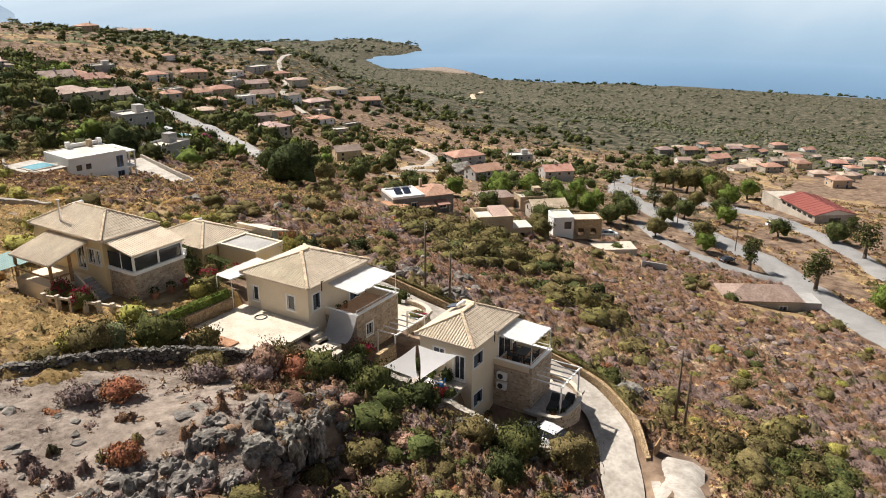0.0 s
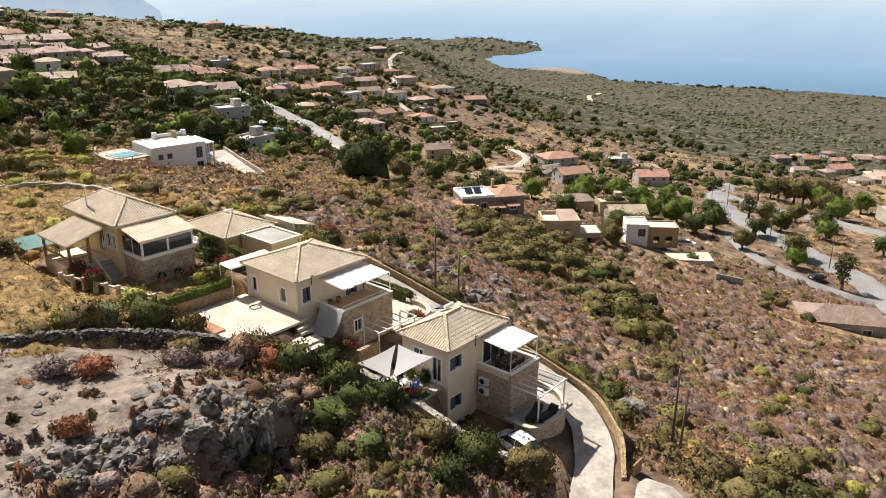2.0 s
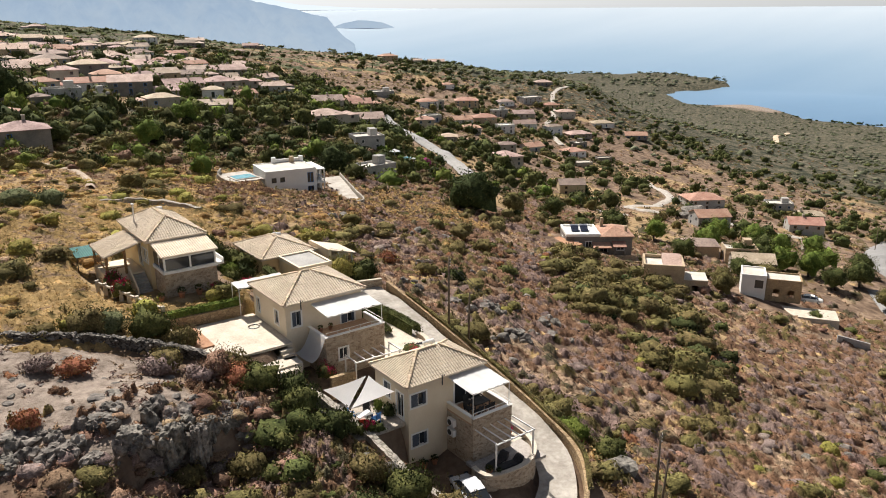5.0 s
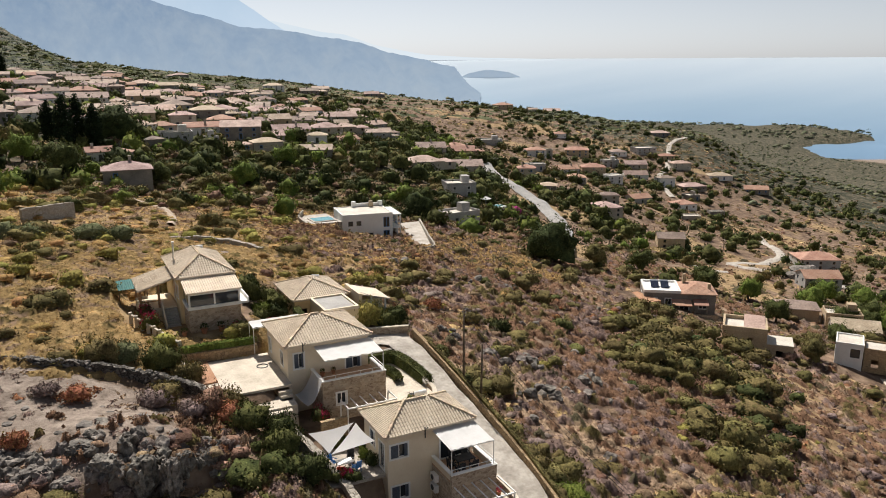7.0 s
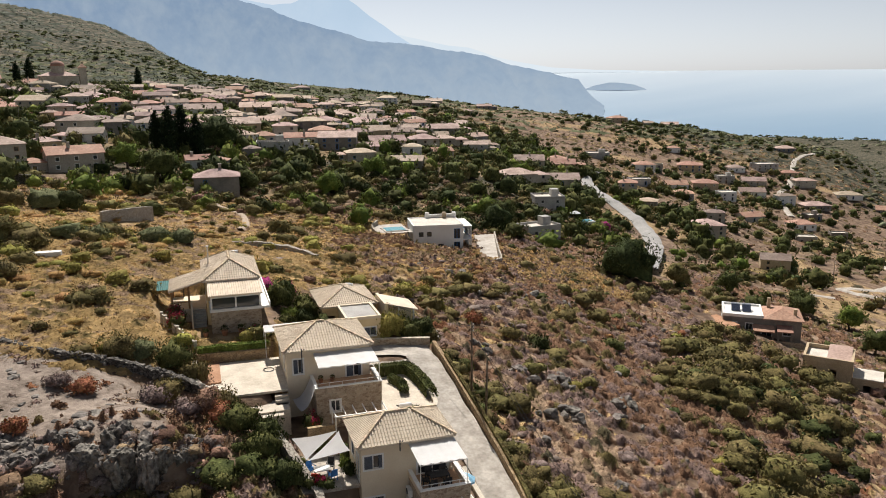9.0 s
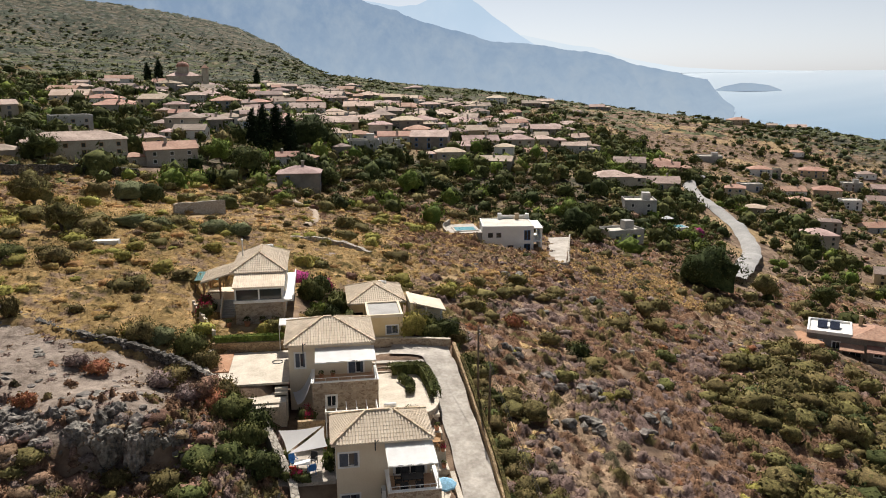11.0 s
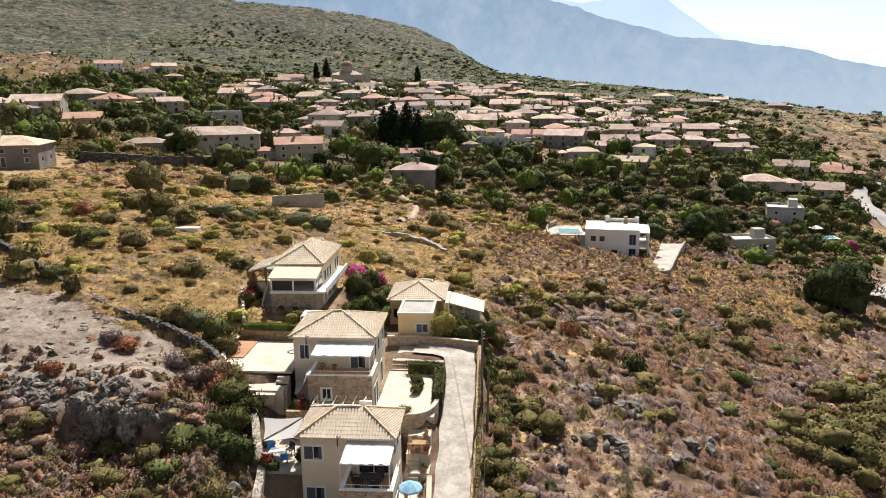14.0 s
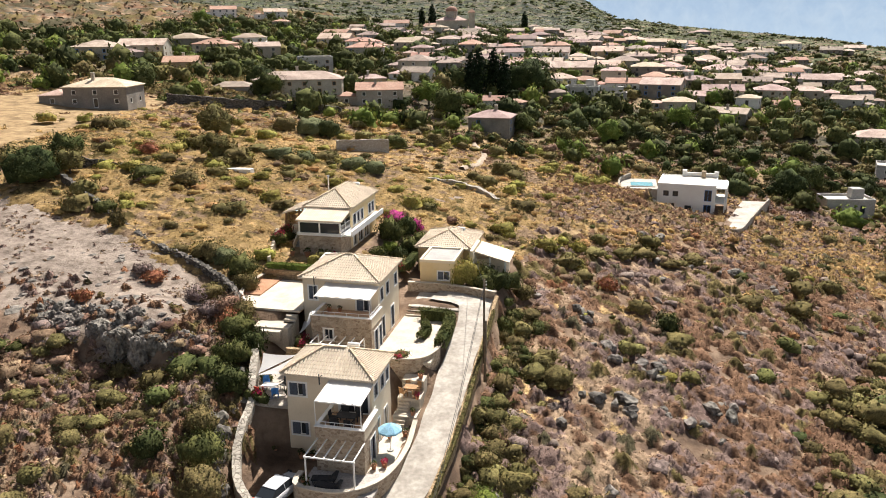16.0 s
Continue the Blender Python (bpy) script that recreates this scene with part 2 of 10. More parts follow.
COVER = cover_mat("low_growth", 0.05, 1.7)
STALKS = cover_mat("dry_stalks", 0.42, 1.2)


def glass_mat():
    m = bpy.data.materials.new("window_glass")
    m.use_nodes = True
    p = m.node_tree.nodes["Principled BSDF"]
    p.inputs["Base Color"].default_value = (0.03, 0.035, 0.04, 1)
    p.inputs["Roughness"].default_value = 0.06
    p.inputs["Specular IOR Level"].default_value = 0.6
    return m


GLASS = glass_mat()


def water_mat(name, colour, rough, scale, strength):
    m = bpy.data.materials.new(name)
    m.use_nodes = True
    n, l = m.node_tree.nodes, m.node_tree.links
    p = n["Principled BSDF"]
    p.inputs["Base Color"].default_value = (*colour, 1)
    p.inputs["Roughness"].default_value = rough
    p.inputs["IOR"].default_value = 1.33
    geo, nz, b = n.new("ShaderNodeNewGeometry"), n.new("ShaderNodeTexNoise"), n.new("ShaderNodeBump")
    nz.inputs["Scale"].default_value, nz.inputs["Detail"].default_value = scale, 4
    l.new(geo.outputs["Position"], nz.inputs["Vector"])
    l.new(nz.outputs[0], b.inputs["Height"])
    b.inputs["Strength"].default_value, b.inputs["Distance"].default_value = strength, 1.0
    l.new(b.outputs[0], p.inputs["Normal"])
    return m


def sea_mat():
    """Open water: deep blue along the shore, then haze painted in as ever paler colour towards the offing."""
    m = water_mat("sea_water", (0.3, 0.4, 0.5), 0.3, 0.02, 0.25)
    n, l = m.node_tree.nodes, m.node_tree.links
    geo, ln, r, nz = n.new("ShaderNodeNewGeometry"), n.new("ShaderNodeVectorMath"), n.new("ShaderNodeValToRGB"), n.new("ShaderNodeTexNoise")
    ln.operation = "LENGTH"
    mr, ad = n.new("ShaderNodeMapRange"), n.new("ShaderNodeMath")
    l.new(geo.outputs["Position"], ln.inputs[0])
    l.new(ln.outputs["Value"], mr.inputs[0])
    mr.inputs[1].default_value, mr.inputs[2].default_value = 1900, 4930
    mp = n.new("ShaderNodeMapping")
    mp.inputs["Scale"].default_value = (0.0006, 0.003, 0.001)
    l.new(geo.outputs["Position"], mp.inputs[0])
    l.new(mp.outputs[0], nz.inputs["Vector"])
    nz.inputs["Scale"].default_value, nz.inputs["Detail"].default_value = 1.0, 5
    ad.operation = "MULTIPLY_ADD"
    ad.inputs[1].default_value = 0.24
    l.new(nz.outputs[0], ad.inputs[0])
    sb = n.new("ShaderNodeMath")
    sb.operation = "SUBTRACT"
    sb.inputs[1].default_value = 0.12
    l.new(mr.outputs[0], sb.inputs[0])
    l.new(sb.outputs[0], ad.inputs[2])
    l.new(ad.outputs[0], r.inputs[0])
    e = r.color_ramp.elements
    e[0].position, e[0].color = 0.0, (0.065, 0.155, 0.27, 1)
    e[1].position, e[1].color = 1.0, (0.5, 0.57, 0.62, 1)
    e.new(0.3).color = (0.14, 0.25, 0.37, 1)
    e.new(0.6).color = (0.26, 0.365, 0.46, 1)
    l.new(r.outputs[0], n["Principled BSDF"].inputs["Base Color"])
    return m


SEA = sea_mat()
POOL = water_mat("pool_water", (0.13, 0.33, 0.37), 0.08, 2.0, 0.1)


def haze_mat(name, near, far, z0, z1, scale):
    """Mountains with the haze of lit sea air painted in as glow: paler and bluer towards the foot."""
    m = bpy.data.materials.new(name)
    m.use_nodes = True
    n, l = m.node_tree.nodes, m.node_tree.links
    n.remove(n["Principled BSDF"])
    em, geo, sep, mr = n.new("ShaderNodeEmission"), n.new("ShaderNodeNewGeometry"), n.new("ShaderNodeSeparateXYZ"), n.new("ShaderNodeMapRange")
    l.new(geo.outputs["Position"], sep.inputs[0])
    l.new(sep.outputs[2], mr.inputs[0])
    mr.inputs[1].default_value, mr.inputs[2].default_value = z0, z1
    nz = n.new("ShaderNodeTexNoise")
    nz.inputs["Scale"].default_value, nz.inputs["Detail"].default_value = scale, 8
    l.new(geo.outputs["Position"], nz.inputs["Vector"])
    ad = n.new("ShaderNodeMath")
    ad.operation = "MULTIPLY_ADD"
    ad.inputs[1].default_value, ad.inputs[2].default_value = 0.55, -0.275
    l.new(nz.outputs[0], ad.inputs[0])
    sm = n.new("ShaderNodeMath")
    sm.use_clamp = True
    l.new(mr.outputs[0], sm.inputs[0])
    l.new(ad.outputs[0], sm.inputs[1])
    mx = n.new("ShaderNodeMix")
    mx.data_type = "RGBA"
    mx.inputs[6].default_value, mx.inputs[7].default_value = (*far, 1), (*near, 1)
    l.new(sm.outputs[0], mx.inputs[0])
    # spurs and bare slopes, toned to show faintly in the painted haze
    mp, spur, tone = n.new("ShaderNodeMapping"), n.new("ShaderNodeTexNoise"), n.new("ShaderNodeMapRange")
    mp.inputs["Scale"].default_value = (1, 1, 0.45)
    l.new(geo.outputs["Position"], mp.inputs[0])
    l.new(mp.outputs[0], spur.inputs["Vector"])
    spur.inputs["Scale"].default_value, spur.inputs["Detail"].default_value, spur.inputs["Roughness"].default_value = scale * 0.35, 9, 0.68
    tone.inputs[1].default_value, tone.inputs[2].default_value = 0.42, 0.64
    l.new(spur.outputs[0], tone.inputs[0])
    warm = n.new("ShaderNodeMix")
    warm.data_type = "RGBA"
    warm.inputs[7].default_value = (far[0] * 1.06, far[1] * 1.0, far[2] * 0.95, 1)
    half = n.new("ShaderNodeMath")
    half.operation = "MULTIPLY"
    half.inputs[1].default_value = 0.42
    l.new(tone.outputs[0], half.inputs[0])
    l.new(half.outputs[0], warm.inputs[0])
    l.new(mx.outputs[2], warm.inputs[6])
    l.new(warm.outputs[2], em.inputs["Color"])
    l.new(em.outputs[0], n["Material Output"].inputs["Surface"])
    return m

# ---- building tools ----
rng = np.random.default_rng(11)


class MB:
    """Collects corners and faces of one mesh."""

    def __init__(self):
        self.v, self.f = [], []

    def face(self, *pts):
        k = len(self.v)
        self.v += [tuple(p) for p in pts]
        self.f.append(tuple(range(k, k + len(pts))))
        return self

    def hexa(self, b, t):
        """A solid from four bottom and four top corners, each anticlockwise seen from above."""
        k = len(self.v)
        self.v += [tuple(p) for p in b] + [tuple(p) for p in t]
        self.f += [(k + 3, k + 2, k + 1, k), (k + 4, k + 5, k + 6, k + 7)]
        self.f += [(k + i, k + (i + 1) % 4, k + 4 + (i + 1) % 4, k + 4 + i) for i in range(4)]
        return self

    def box(self, x0, x1, y0, y1, z0, z1):
        q = [(x0, y0), (x1, y0), (x1, y1), (x0, y1)]
        return self.hexa([(x, y, z0) for x, y in q], [(x, y, z1) for x, y in q])

    def tube(self, a, b, r0, r1=None, n=7):
        r1 = r0 if r1 is None else r1
        a, b = Vector(a), Vector(b)
        q = (b - a).to_track_quat("Z", "Y").to_matrix()
        k = len(self.v)
        for c, r in ((a, r0), (b, r1)):
            self.v += [tuple(c + q @ Vector((r * math.cos(t), r * math.sin(t), 0))) for t in (2 * math.pi * i / n for i in range(n))]
        self.f += [(k + i, k + (i + 1) % n, k + n + (i + 1) % n, k + n + i) for i in range(n)]
        self.f += [tuple(k + n - 1 - i for i in range(n)), tuple(k + n + i for i in range(n))]
        return self

    def mesh(self, name, material, smooth=False):
        me = bpy.data.meshes.new(name)
        me.from_pydata(self.v, [], self.f)
        me.materials.append(material)
        if smooth:
            me.polygons.foreach_set("use_smooth", [True] * len(me.polygons))
        return me


def part(name, mb, material, parent, label="", smooth=False):
    ob = new(name, mb.mesh(name, material, smooth))
    ob.parent = parent
    if label:
        ob["label"] = label
    return ob


def thing(name, label, category, m=None, group="", kind=""):
    ob = new(name)
    ob.empty_display_size = 0.3
    if m is not None:
        ob.matrix_world = m
    return tagged(ob, label, category, group, kind)


def solid(name, mb, material, label, category="", group="", kind="", smooth=False):
    return tagged(new(name, mb.mesh(name, material, smooth)), label, category, group, kind)


def bevelled(ob, width=0.02):
    b = ob.modifiers.new("soft_edges", "BEVEL")
    b.width, b.segments, b.limit_method = width, 2, "ANGLE"
    return ob


def step(a, b, x):
    t = np.clip((x - a) / (b - a), 0, 1)
    return t * t * (3 - 2 * t)


def vnoise(x, y, seed=0):
    """Smooth value noise on a unit lattice, about -1 to 1."""
    xi, yi = np.floor(x).astype(np.int64), np.floor(y).astype(np.int64)
    fx, fy = x - xi, y - yi
    fx, fy = fx * fx * (3 - 2 * fx), fy * fy * (3 - 2 * fy)

    def h(i, j):
        k = (i * 374761393 + j * 668265263 + seed * 974634777) & 0x7FFFFFFF
        k = ((k ^ (k >> 13)) * 1274126177) & 0x7FFFFFFF
        return ((k ^ (k >> 16)) % 65536) / 32767.5 - 1

    a, b, c, d = h(xi, yi), h(xi + 1, yi), h(xi, yi + 1), h(xi + 1, yi + 1)
    return (a * (1 - fx) + b * fx) * (1 - fy) + (c * (1 - fx) + d * fx) * fy


def fbm(x, y, size, seed=0, octaves=3):
    return sum(vnoise(x / size * 2**o, y / size * 2**o, seed + o) * 0.5**o for o in range(octaves))


# ---- the lie of the land ----
SWELLS = [-0.89, -14.51, 1.2, -3.09, 3.77, -0.02, 0.47, 1.33, 3.92, -0.99, -1.58, -2.75, 0.26, 0.48, -2.3, -5.01, -0.74, -2.1, 0.02, -4.26, -2.12, -1.8, -5.35, -9.12, -1.43, -3.13, -5.66, -4.97, 0.42, 5.15, -1.17, -2.54, -0.87, 2.18, -0.27, 9.77, 4.85, -3.62, 2.83, -1.84, -11.59, -3.04, 3.62, 3.71, 2.78, -6.66, 1.5, 11.62, -10.53, 3.52, 3.47, -6.71, -8.14, -5.24, 10.56, 11.98, -8.89, -9.82, 18.4, 12.97, -5.69, -7.15, -17.01, -35.59, 2.54, 16.76, 19.33, 0.79]


def land(x, y):
    """The hillside: a slope down to the sea with broad swells and hollows."""
    z = SWELLS[0] + SWELLS[1] * x / 100 + SWELLS[2] * y / 100
    k = 3
    for nx, ny, x0, y0, dx, dy, s in ((5, 4, -60, -20, 50, 55, 38), (5, 5, -250, -150, 170, 170, 130), (5, 4, -500, -300, 550, 430, 420)):
        for i in range(nx):
            for j in range(ny):
                z = z + SWELLS[k] * np.exp(-((x - x0 - i * dx) ** 2 + (y - y0 - j * dy) ** 2) / (2 * s * s))
                k += 1
    return z


# Built-up levels: x0, x1, y0, y1, height, width of the bank
PADS = [
    (-13.5, -3.0, 22.0, 40.0, 1.5, 2.0), (2.4, 12.8, 24.3, 39.0, -1.5, 1.5), (-10.8, -3.3, 11.6, 20.2, 0.42, 0.9),
    (-4.0, 6.0, 5.5, 20.0, -2.6, 1.2), (3.8, 9.3, 9.2, 20.5, -2.55, 0.7), (-3.9, 1.0, 0.6, 6.6, -3.1, 0.8), (3.4, 9.4, -5.3, 5.2, -6.0, 0.5),
    (-1.2, 3.4, -9.0, 0.6, -7.0, 0.7), (30, 50, 92, 107, -8.5, 3.0), (20, 30, 96, 107, -5.0, 2.0), (4.4, 12.6, 21.0, 24.4, -1.66, 0.7),
]
LANE_LINE = [(6.5, 24.0, -1.45), (9.5, 23.2, -1.5), (11.2, 21.0, -1.85), (11.35, 13.0, -3.4), (11.5, 5.0, -5.0), (11.2, -2.0, -6.4), (9.5, -6.2, -7.25), (6.5, -9.0, -7.75), (1.5, -11.6, -8.5), (-4.0, -14.5, -9.6)]


def spline(pts, stepm=0.7):
    """Smooth points along a line of corners."""
    p = np.array(pts, float)
    p = np.vstack([2 * p[0] - p[1], p, 2 * p[-1] - p[-2]])
    out = []
    for i in range(1, len(p) - 2):
        a, b, c, d = p[i - 1 : i + 3]
        n = max(2, int(np.linalg.norm(c - b) / stepm))
        for t in np.arange(n) / n:
            out.append(0.5 * (2 * b + (c - a) * t + (2 * a - 5 * b + 4 * c - d) * t * t + (3 * b - a - 3 * c + d) * t**3))
    return np.array(out + [p[-2]])


LANE_PTS = spline(LANE_LINE)


def near_line(x, y, pts):
    """Distance to a line of points, and the height of its nearest one."""
    best, z = np.full(np.shape(x), 1e9), np.zeros(np.shape(x))
    for p in pts:
        d = np.hypot(x - p[0], y - p[1])
        z = np.where(d < best, p[2], z)
        best = np.minimum(best, d)
    return best, z


# the shore of the plain, with the bay and the long point beyond it
COAST = [(2000, -2600), (2080, -600), (2090, 40), (2060, 455), (1965, 830), (1925, 1000), (1985, 1090), (2010, 1310), (1990, 1430), (2090, 1570), (2210, 1690), (2330, 1735), (2580, 1680), (2790, 1765), (2840, 1880), (2860, 2180), (2650, 2360), (2500, 2460), (2380, 2900), (1800, 3600), (-3000, 3600), (-3000, -2600)]


def inland(x, y):
    """Metres inside the shore line, negative out at sea."""
    inside, d = np.zeros(np.shape(x), bool), np.full(np.shape(x), 1e9)
    for (ax, ay), (bx, by) in zip(COAST, COAST[1:] + COAST[:1]):
        inside ^= ((ay > y) != (by > y)) & (x < ax + (y - ay) * (bx - ax) / ((by - ay) or 1e-9))
        t = np.clip(((x - ax) * (bx - ax) + (y - ay) * (by - ay)) / ((bx - ax) ** 2 + (by - ay) ** 2), 0, 1)
        d = np.minimum(d, np.hypot(x - ax - t * (bx - ax), y - ay - t * (by - ay)))
    return np.where(inside, d, -d)


def ground(x, y):
    x, y = np.asarray(x, float), np.asarray(y, float)
    r = np.hypot(x - 5, y - 15)
    z = land(x, y)
    z = z + fbm(x, y, 9, 1) * 0.35 * step(10, 40, r) + fbm(x, y, 70, 3) * 1.6 * step(90, 260, r) + fbm(x, y, 2.2, 8, 2) * 0.1 * step(14, 22, r)
    # beyond the village: the plateau's edge, the hill on its left and the ridge that drops to the sea
    a = np.degrees(np.arctan2(x, y))
    el = np.interp(a, [-62, -30, -11.6, -8.9, -5.8, -3.0, -1.0, 0.6, 3.1, 7.2, 11.3, 15.3, 19.2, 22.9, 26.7, 29.6, 32.9, 36.8, 40.5, 44.0, 46.0, 48.0, 51.0], [6.5, 6.4, 5.0, 4.4, 3.7, 2.4, 1.1, 0.3, 0.0, -0.5, -0.85, -1.25, -1.85, -2.35, -2.75, -3.0, -3.4, -3.8, -4.25, -4.6, -4.85, -5.3, -6.2])
    rc = np.interp(a, [-60, -4, 1.5, 20, 30, 48], [1350, 1250, 900, 850, 640, 700])
    low = np.interp(a, [-60, -20, 0, 20, 35, 48], [48, 30, 15, 4, -14, -38])
    rr = np.hypot(x, y)
    s = np.clip((rr - 470) / (rc - 470), 0, 1)
    far = low + (26 + rc * np.tan(np.radians(el)) - low) * s ** np.interp(a, [-8, 2], [2.4, 1.0]) - 0.3 * np.maximum(rr - rc, 0)
    far = far + fbm(x, y, 190, 21, 5) * 22 * step(700, 1000, rr) * step(0, -6, a) * (1 - s * s * 0.8) + fbm(x, y, 40, 23) * 1.5
    k = step(430, 620, rr) * step(52, 47.5, a) * step(-75, -60, a)
    z = z * (1 - k) + far * k
    # rock outcrop over the scrub, with its broken face
    edge = 3.4 + 0.18 * (x + 16) + 0.9 * fbm(x, y * 0, 3.0, 31)
    z = z + 1.9 * step(edge - 0.5, edge + 0.5, y) * np.exp(-(((x + 16.5) / 5.5) ** 2 + ((y - 6.5) / 5.0) ** 2))
    z = z - 1.5 * step(edge + 0.5, edge - 0.7, y) * np.exp(-(((x + 14.5) / 5.0) ** 2 + ((y - 1.0) / 4.0) ** 2))
    z = z + 1.3 * np.exp(-(((x + 7.5) / 3.6) ** 2 + ((y - 2.0) / 6.0) ** 2))
    # the plain runs out to a low cliff, with a tan mound and the long point
    d = inland(x, y) + 14 * fbm(x, y, 130, 5)
    plain = -243 + 0.068 * np.maximum(d, 0) + 6 * fbm(x, y, 160, 6) * step(20, 200, d) + 6 * step(1500, 1750, y) * step(0, 60, d)
    plain = plain + 17 * np.exp(-(((x - 1945) / 50) ** 2 + ((y - 1200) / 100) ** 2)) * step(-5, 30, d)
    kp = step(950, 1450, rr) * step(46, 50, a + 0.009 * np.maximum(rr - 1100, 0))
    z = z * (1 - kp) + np.maximum(plain, -258) * kp
    z = np.where(kp > 0, np.minimum(z, -258 + 400 * step(-14, 330, d) + 15 * step(-14, 10, d)), z)
    z = np.maximum(z, -258)
    near = r < 130
    for x0, x1, y0, y1, h, m in PADS:
        d = np.hypot(np.maximum(np.maximum(x0 - x, x - x1), 0), np.maximum(np.maximum(y0 - y, y - y1), 0))
        t = 1 - step(0, m, d)
        z = z * (1 - t) + h * t
    if np.any(near):
        d, h = near_line(np.where(near, x, 1e6), y, LANE_PTS[::2])
        t = 1 - step(1.7, 2.6, d)
        z = z * (1 - t) + (h - 0.18) * t
    return z


def gz(x, y):
    return float(ground(np.array([x]), np.array([y]))[0])

# ---- ground, sea, far mountains ----
def graded(lo, hi, mid, fine, a):
    """Grid lines, fine round mid and ever wider apart towards lo and hi."""
    u = np.arange(-np.arcsinh((mid - lo) / a), np.arcsinh((hi - mid) / a), fine / a)
    return mid + a * np.sinh(u)


def sheet(name, X, Y, Z, material, cover=None):
    ny, nx = X.shape
    me = bpy.data.meshes.new(name)
    me.vertices.add(nx * ny)
    me.vertices.foreach_set("co", np.stack([X, Y, Z], -1).astype(np.float32).ravel())
    k = np.arange(nx * ny).reshape(ny, nx)
    q = np.stack([k[:-1, :-1], k[:-1, 1:], k[1:, 1:], k[1:, :-1]], -1).reshape(-1, 4)
    me.loops.add(q.size)
    me.loops.foreach_set("vertex_index", q.ravel().astype(np.int32))
    me.polygons.add(len(q))
    me.polygons.foreach_set("loop_start", np.arange(0, q.size, 4, dtype=np.int32))
    me.polygons.foreach_set("use_smooth", np.ones(len(q), bool))
    if cover is not None:
        at = me.color_attributes.new("cover", "FLOAT_COLOR", "POINT")
        at.data.foreach_set("color", cover.astype(np.float32).ravel())
    me.update(calc_edges=True)
    me.materials.append(material)
    return new(name, me)


def ground_mat():
    """Earth of the hillside: dry soil and stones, straw, bare rock and green scrub, laid out by what grows where."""
    m = bpy.data.materials.new("hillside_earth")
    m.use_nodes = True
    n, l = m.node_tree.nodes, m.node_tree.links
    p = n["Principled BSDF"]
    geo, at, sep = n.new("ShaderNodeNewGeometry"), n.new("ShaderNodeVertexColor"), n.new("ShaderNodeSeparateColor")
    at.layer_name = "cover"
    l.new(at.outputs[0], sep.inputs[0])

    def noise_at(scale, detail=6, rough=0.6):
        t = n.new("ShaderNodeTexNoise")
        t.inputs["Scale"].default_value, t.inputs["Detail"].default_value, t.inputs["Roughness"].default_value = scale, detail, rough
        l.new(geo.outputs["Position"], t.inputs["Vector"])
        return t.outputs[0]

    def ramp(src, *stops):
        r = n.new("ShaderNodeValToRGB")
        r.color_ramp.elements[0].position, r.color_ramp.elements[0].color = stops[0][0], (*stops[0][1], 1)
        r.color_ramp.elements[1].position, r.color_ramp.elements[1].color = stops[-1][0], (*stops[-1][1], 1)
        for at_, c in stops[1:-1]:
            r.color_ramp.elements.new(at_).color = (*c, 1)
        l.new(src, r.inputs[0])
        return r.outputs[0]

    def mix(f, a, b):
        x = n.new("ShaderNodeMix")
        x.data_type = "RGBA"
        l.new(f, x.inputs[0])
        l.new(a, x.inputs[6])
        l.new(b, x.inputs[7])
        return x.outputs[2]

    def ragged(ch, scale=0.6):
        """A cover's share with a torn edge."""
        a = n.new("ShaderNodeMath")
        a.operation = "MULTIPLY_ADD"
        l.new(noise_at(scale, 5), a.inputs[0])
        a.inputs[1].default_value, a.inputs[2].default_value = 1.2, -0.6
        b = n.new("ShaderNodeMath")
        l.new(ch, b.inputs[0])
        l.new(a.outputs[0], b.inputs[1])
        r = n.new("ShaderNodeMapRange")
        r.inputs[1].default_value, r.inputs[2].default_value = 0.35, 0.65
        l.new(b.outputs[0], r.inputs[0])
        return r.outputs[0]

    soil = ramp(noise_at(0.35), (0.34, (0.095, 0.064, 0.045)), (0.5, (0.18, 0.122, 0.083)), (0.66, (0.3, 0.215, 0.148)))
    straw = ramp(noise_at(0.5), (0.34, (0.175, 0.118, 0.064)), (0.5, (0.3, 0.207, 0.11)), (0.68, (0.42, 0.305, 0.165)))
    bare = ramp(noise_at(0.8, 8, 0.7), (0.36, (0.135, 0.105, 0.083)), (0.49, (0.26, 0.209, 0.168)), (0.68, (0.39, 0.323, 0.264)))
    scrub = ramp(noise_at(0.11, 9, 0.75), (0.42, (0.03, 0.034, 0.02)), (0.5, (0.072, 0.068, 0.044)), (0.59, (0.16, 0.132, 0.09)))
    col = mix(ragged(sep.outputs[0]), soil, straw)
    col = mix(ragged(sep.outputs[1]), col, bare)
    col = mix(ragged(sep.outputs[2], 0.05), col, scrub)
    l.new(col, p.inputs["Base Color"])
    p.inputs["Roughness"].default_value, p.inputs["Specular IOR Level"].default_value = 0.95, 0.1
    b = n.new("ShaderNodeBump")
    b.inputs["Strength"].default_value, b.inputs["Distance"].default_value = 0.8, 0.25
    l.new(noise_at(2.2, 6, 0.7), b.inputs["Height"])
    l.new(b.outputs[0], p.inputs["Normal"])
    return m


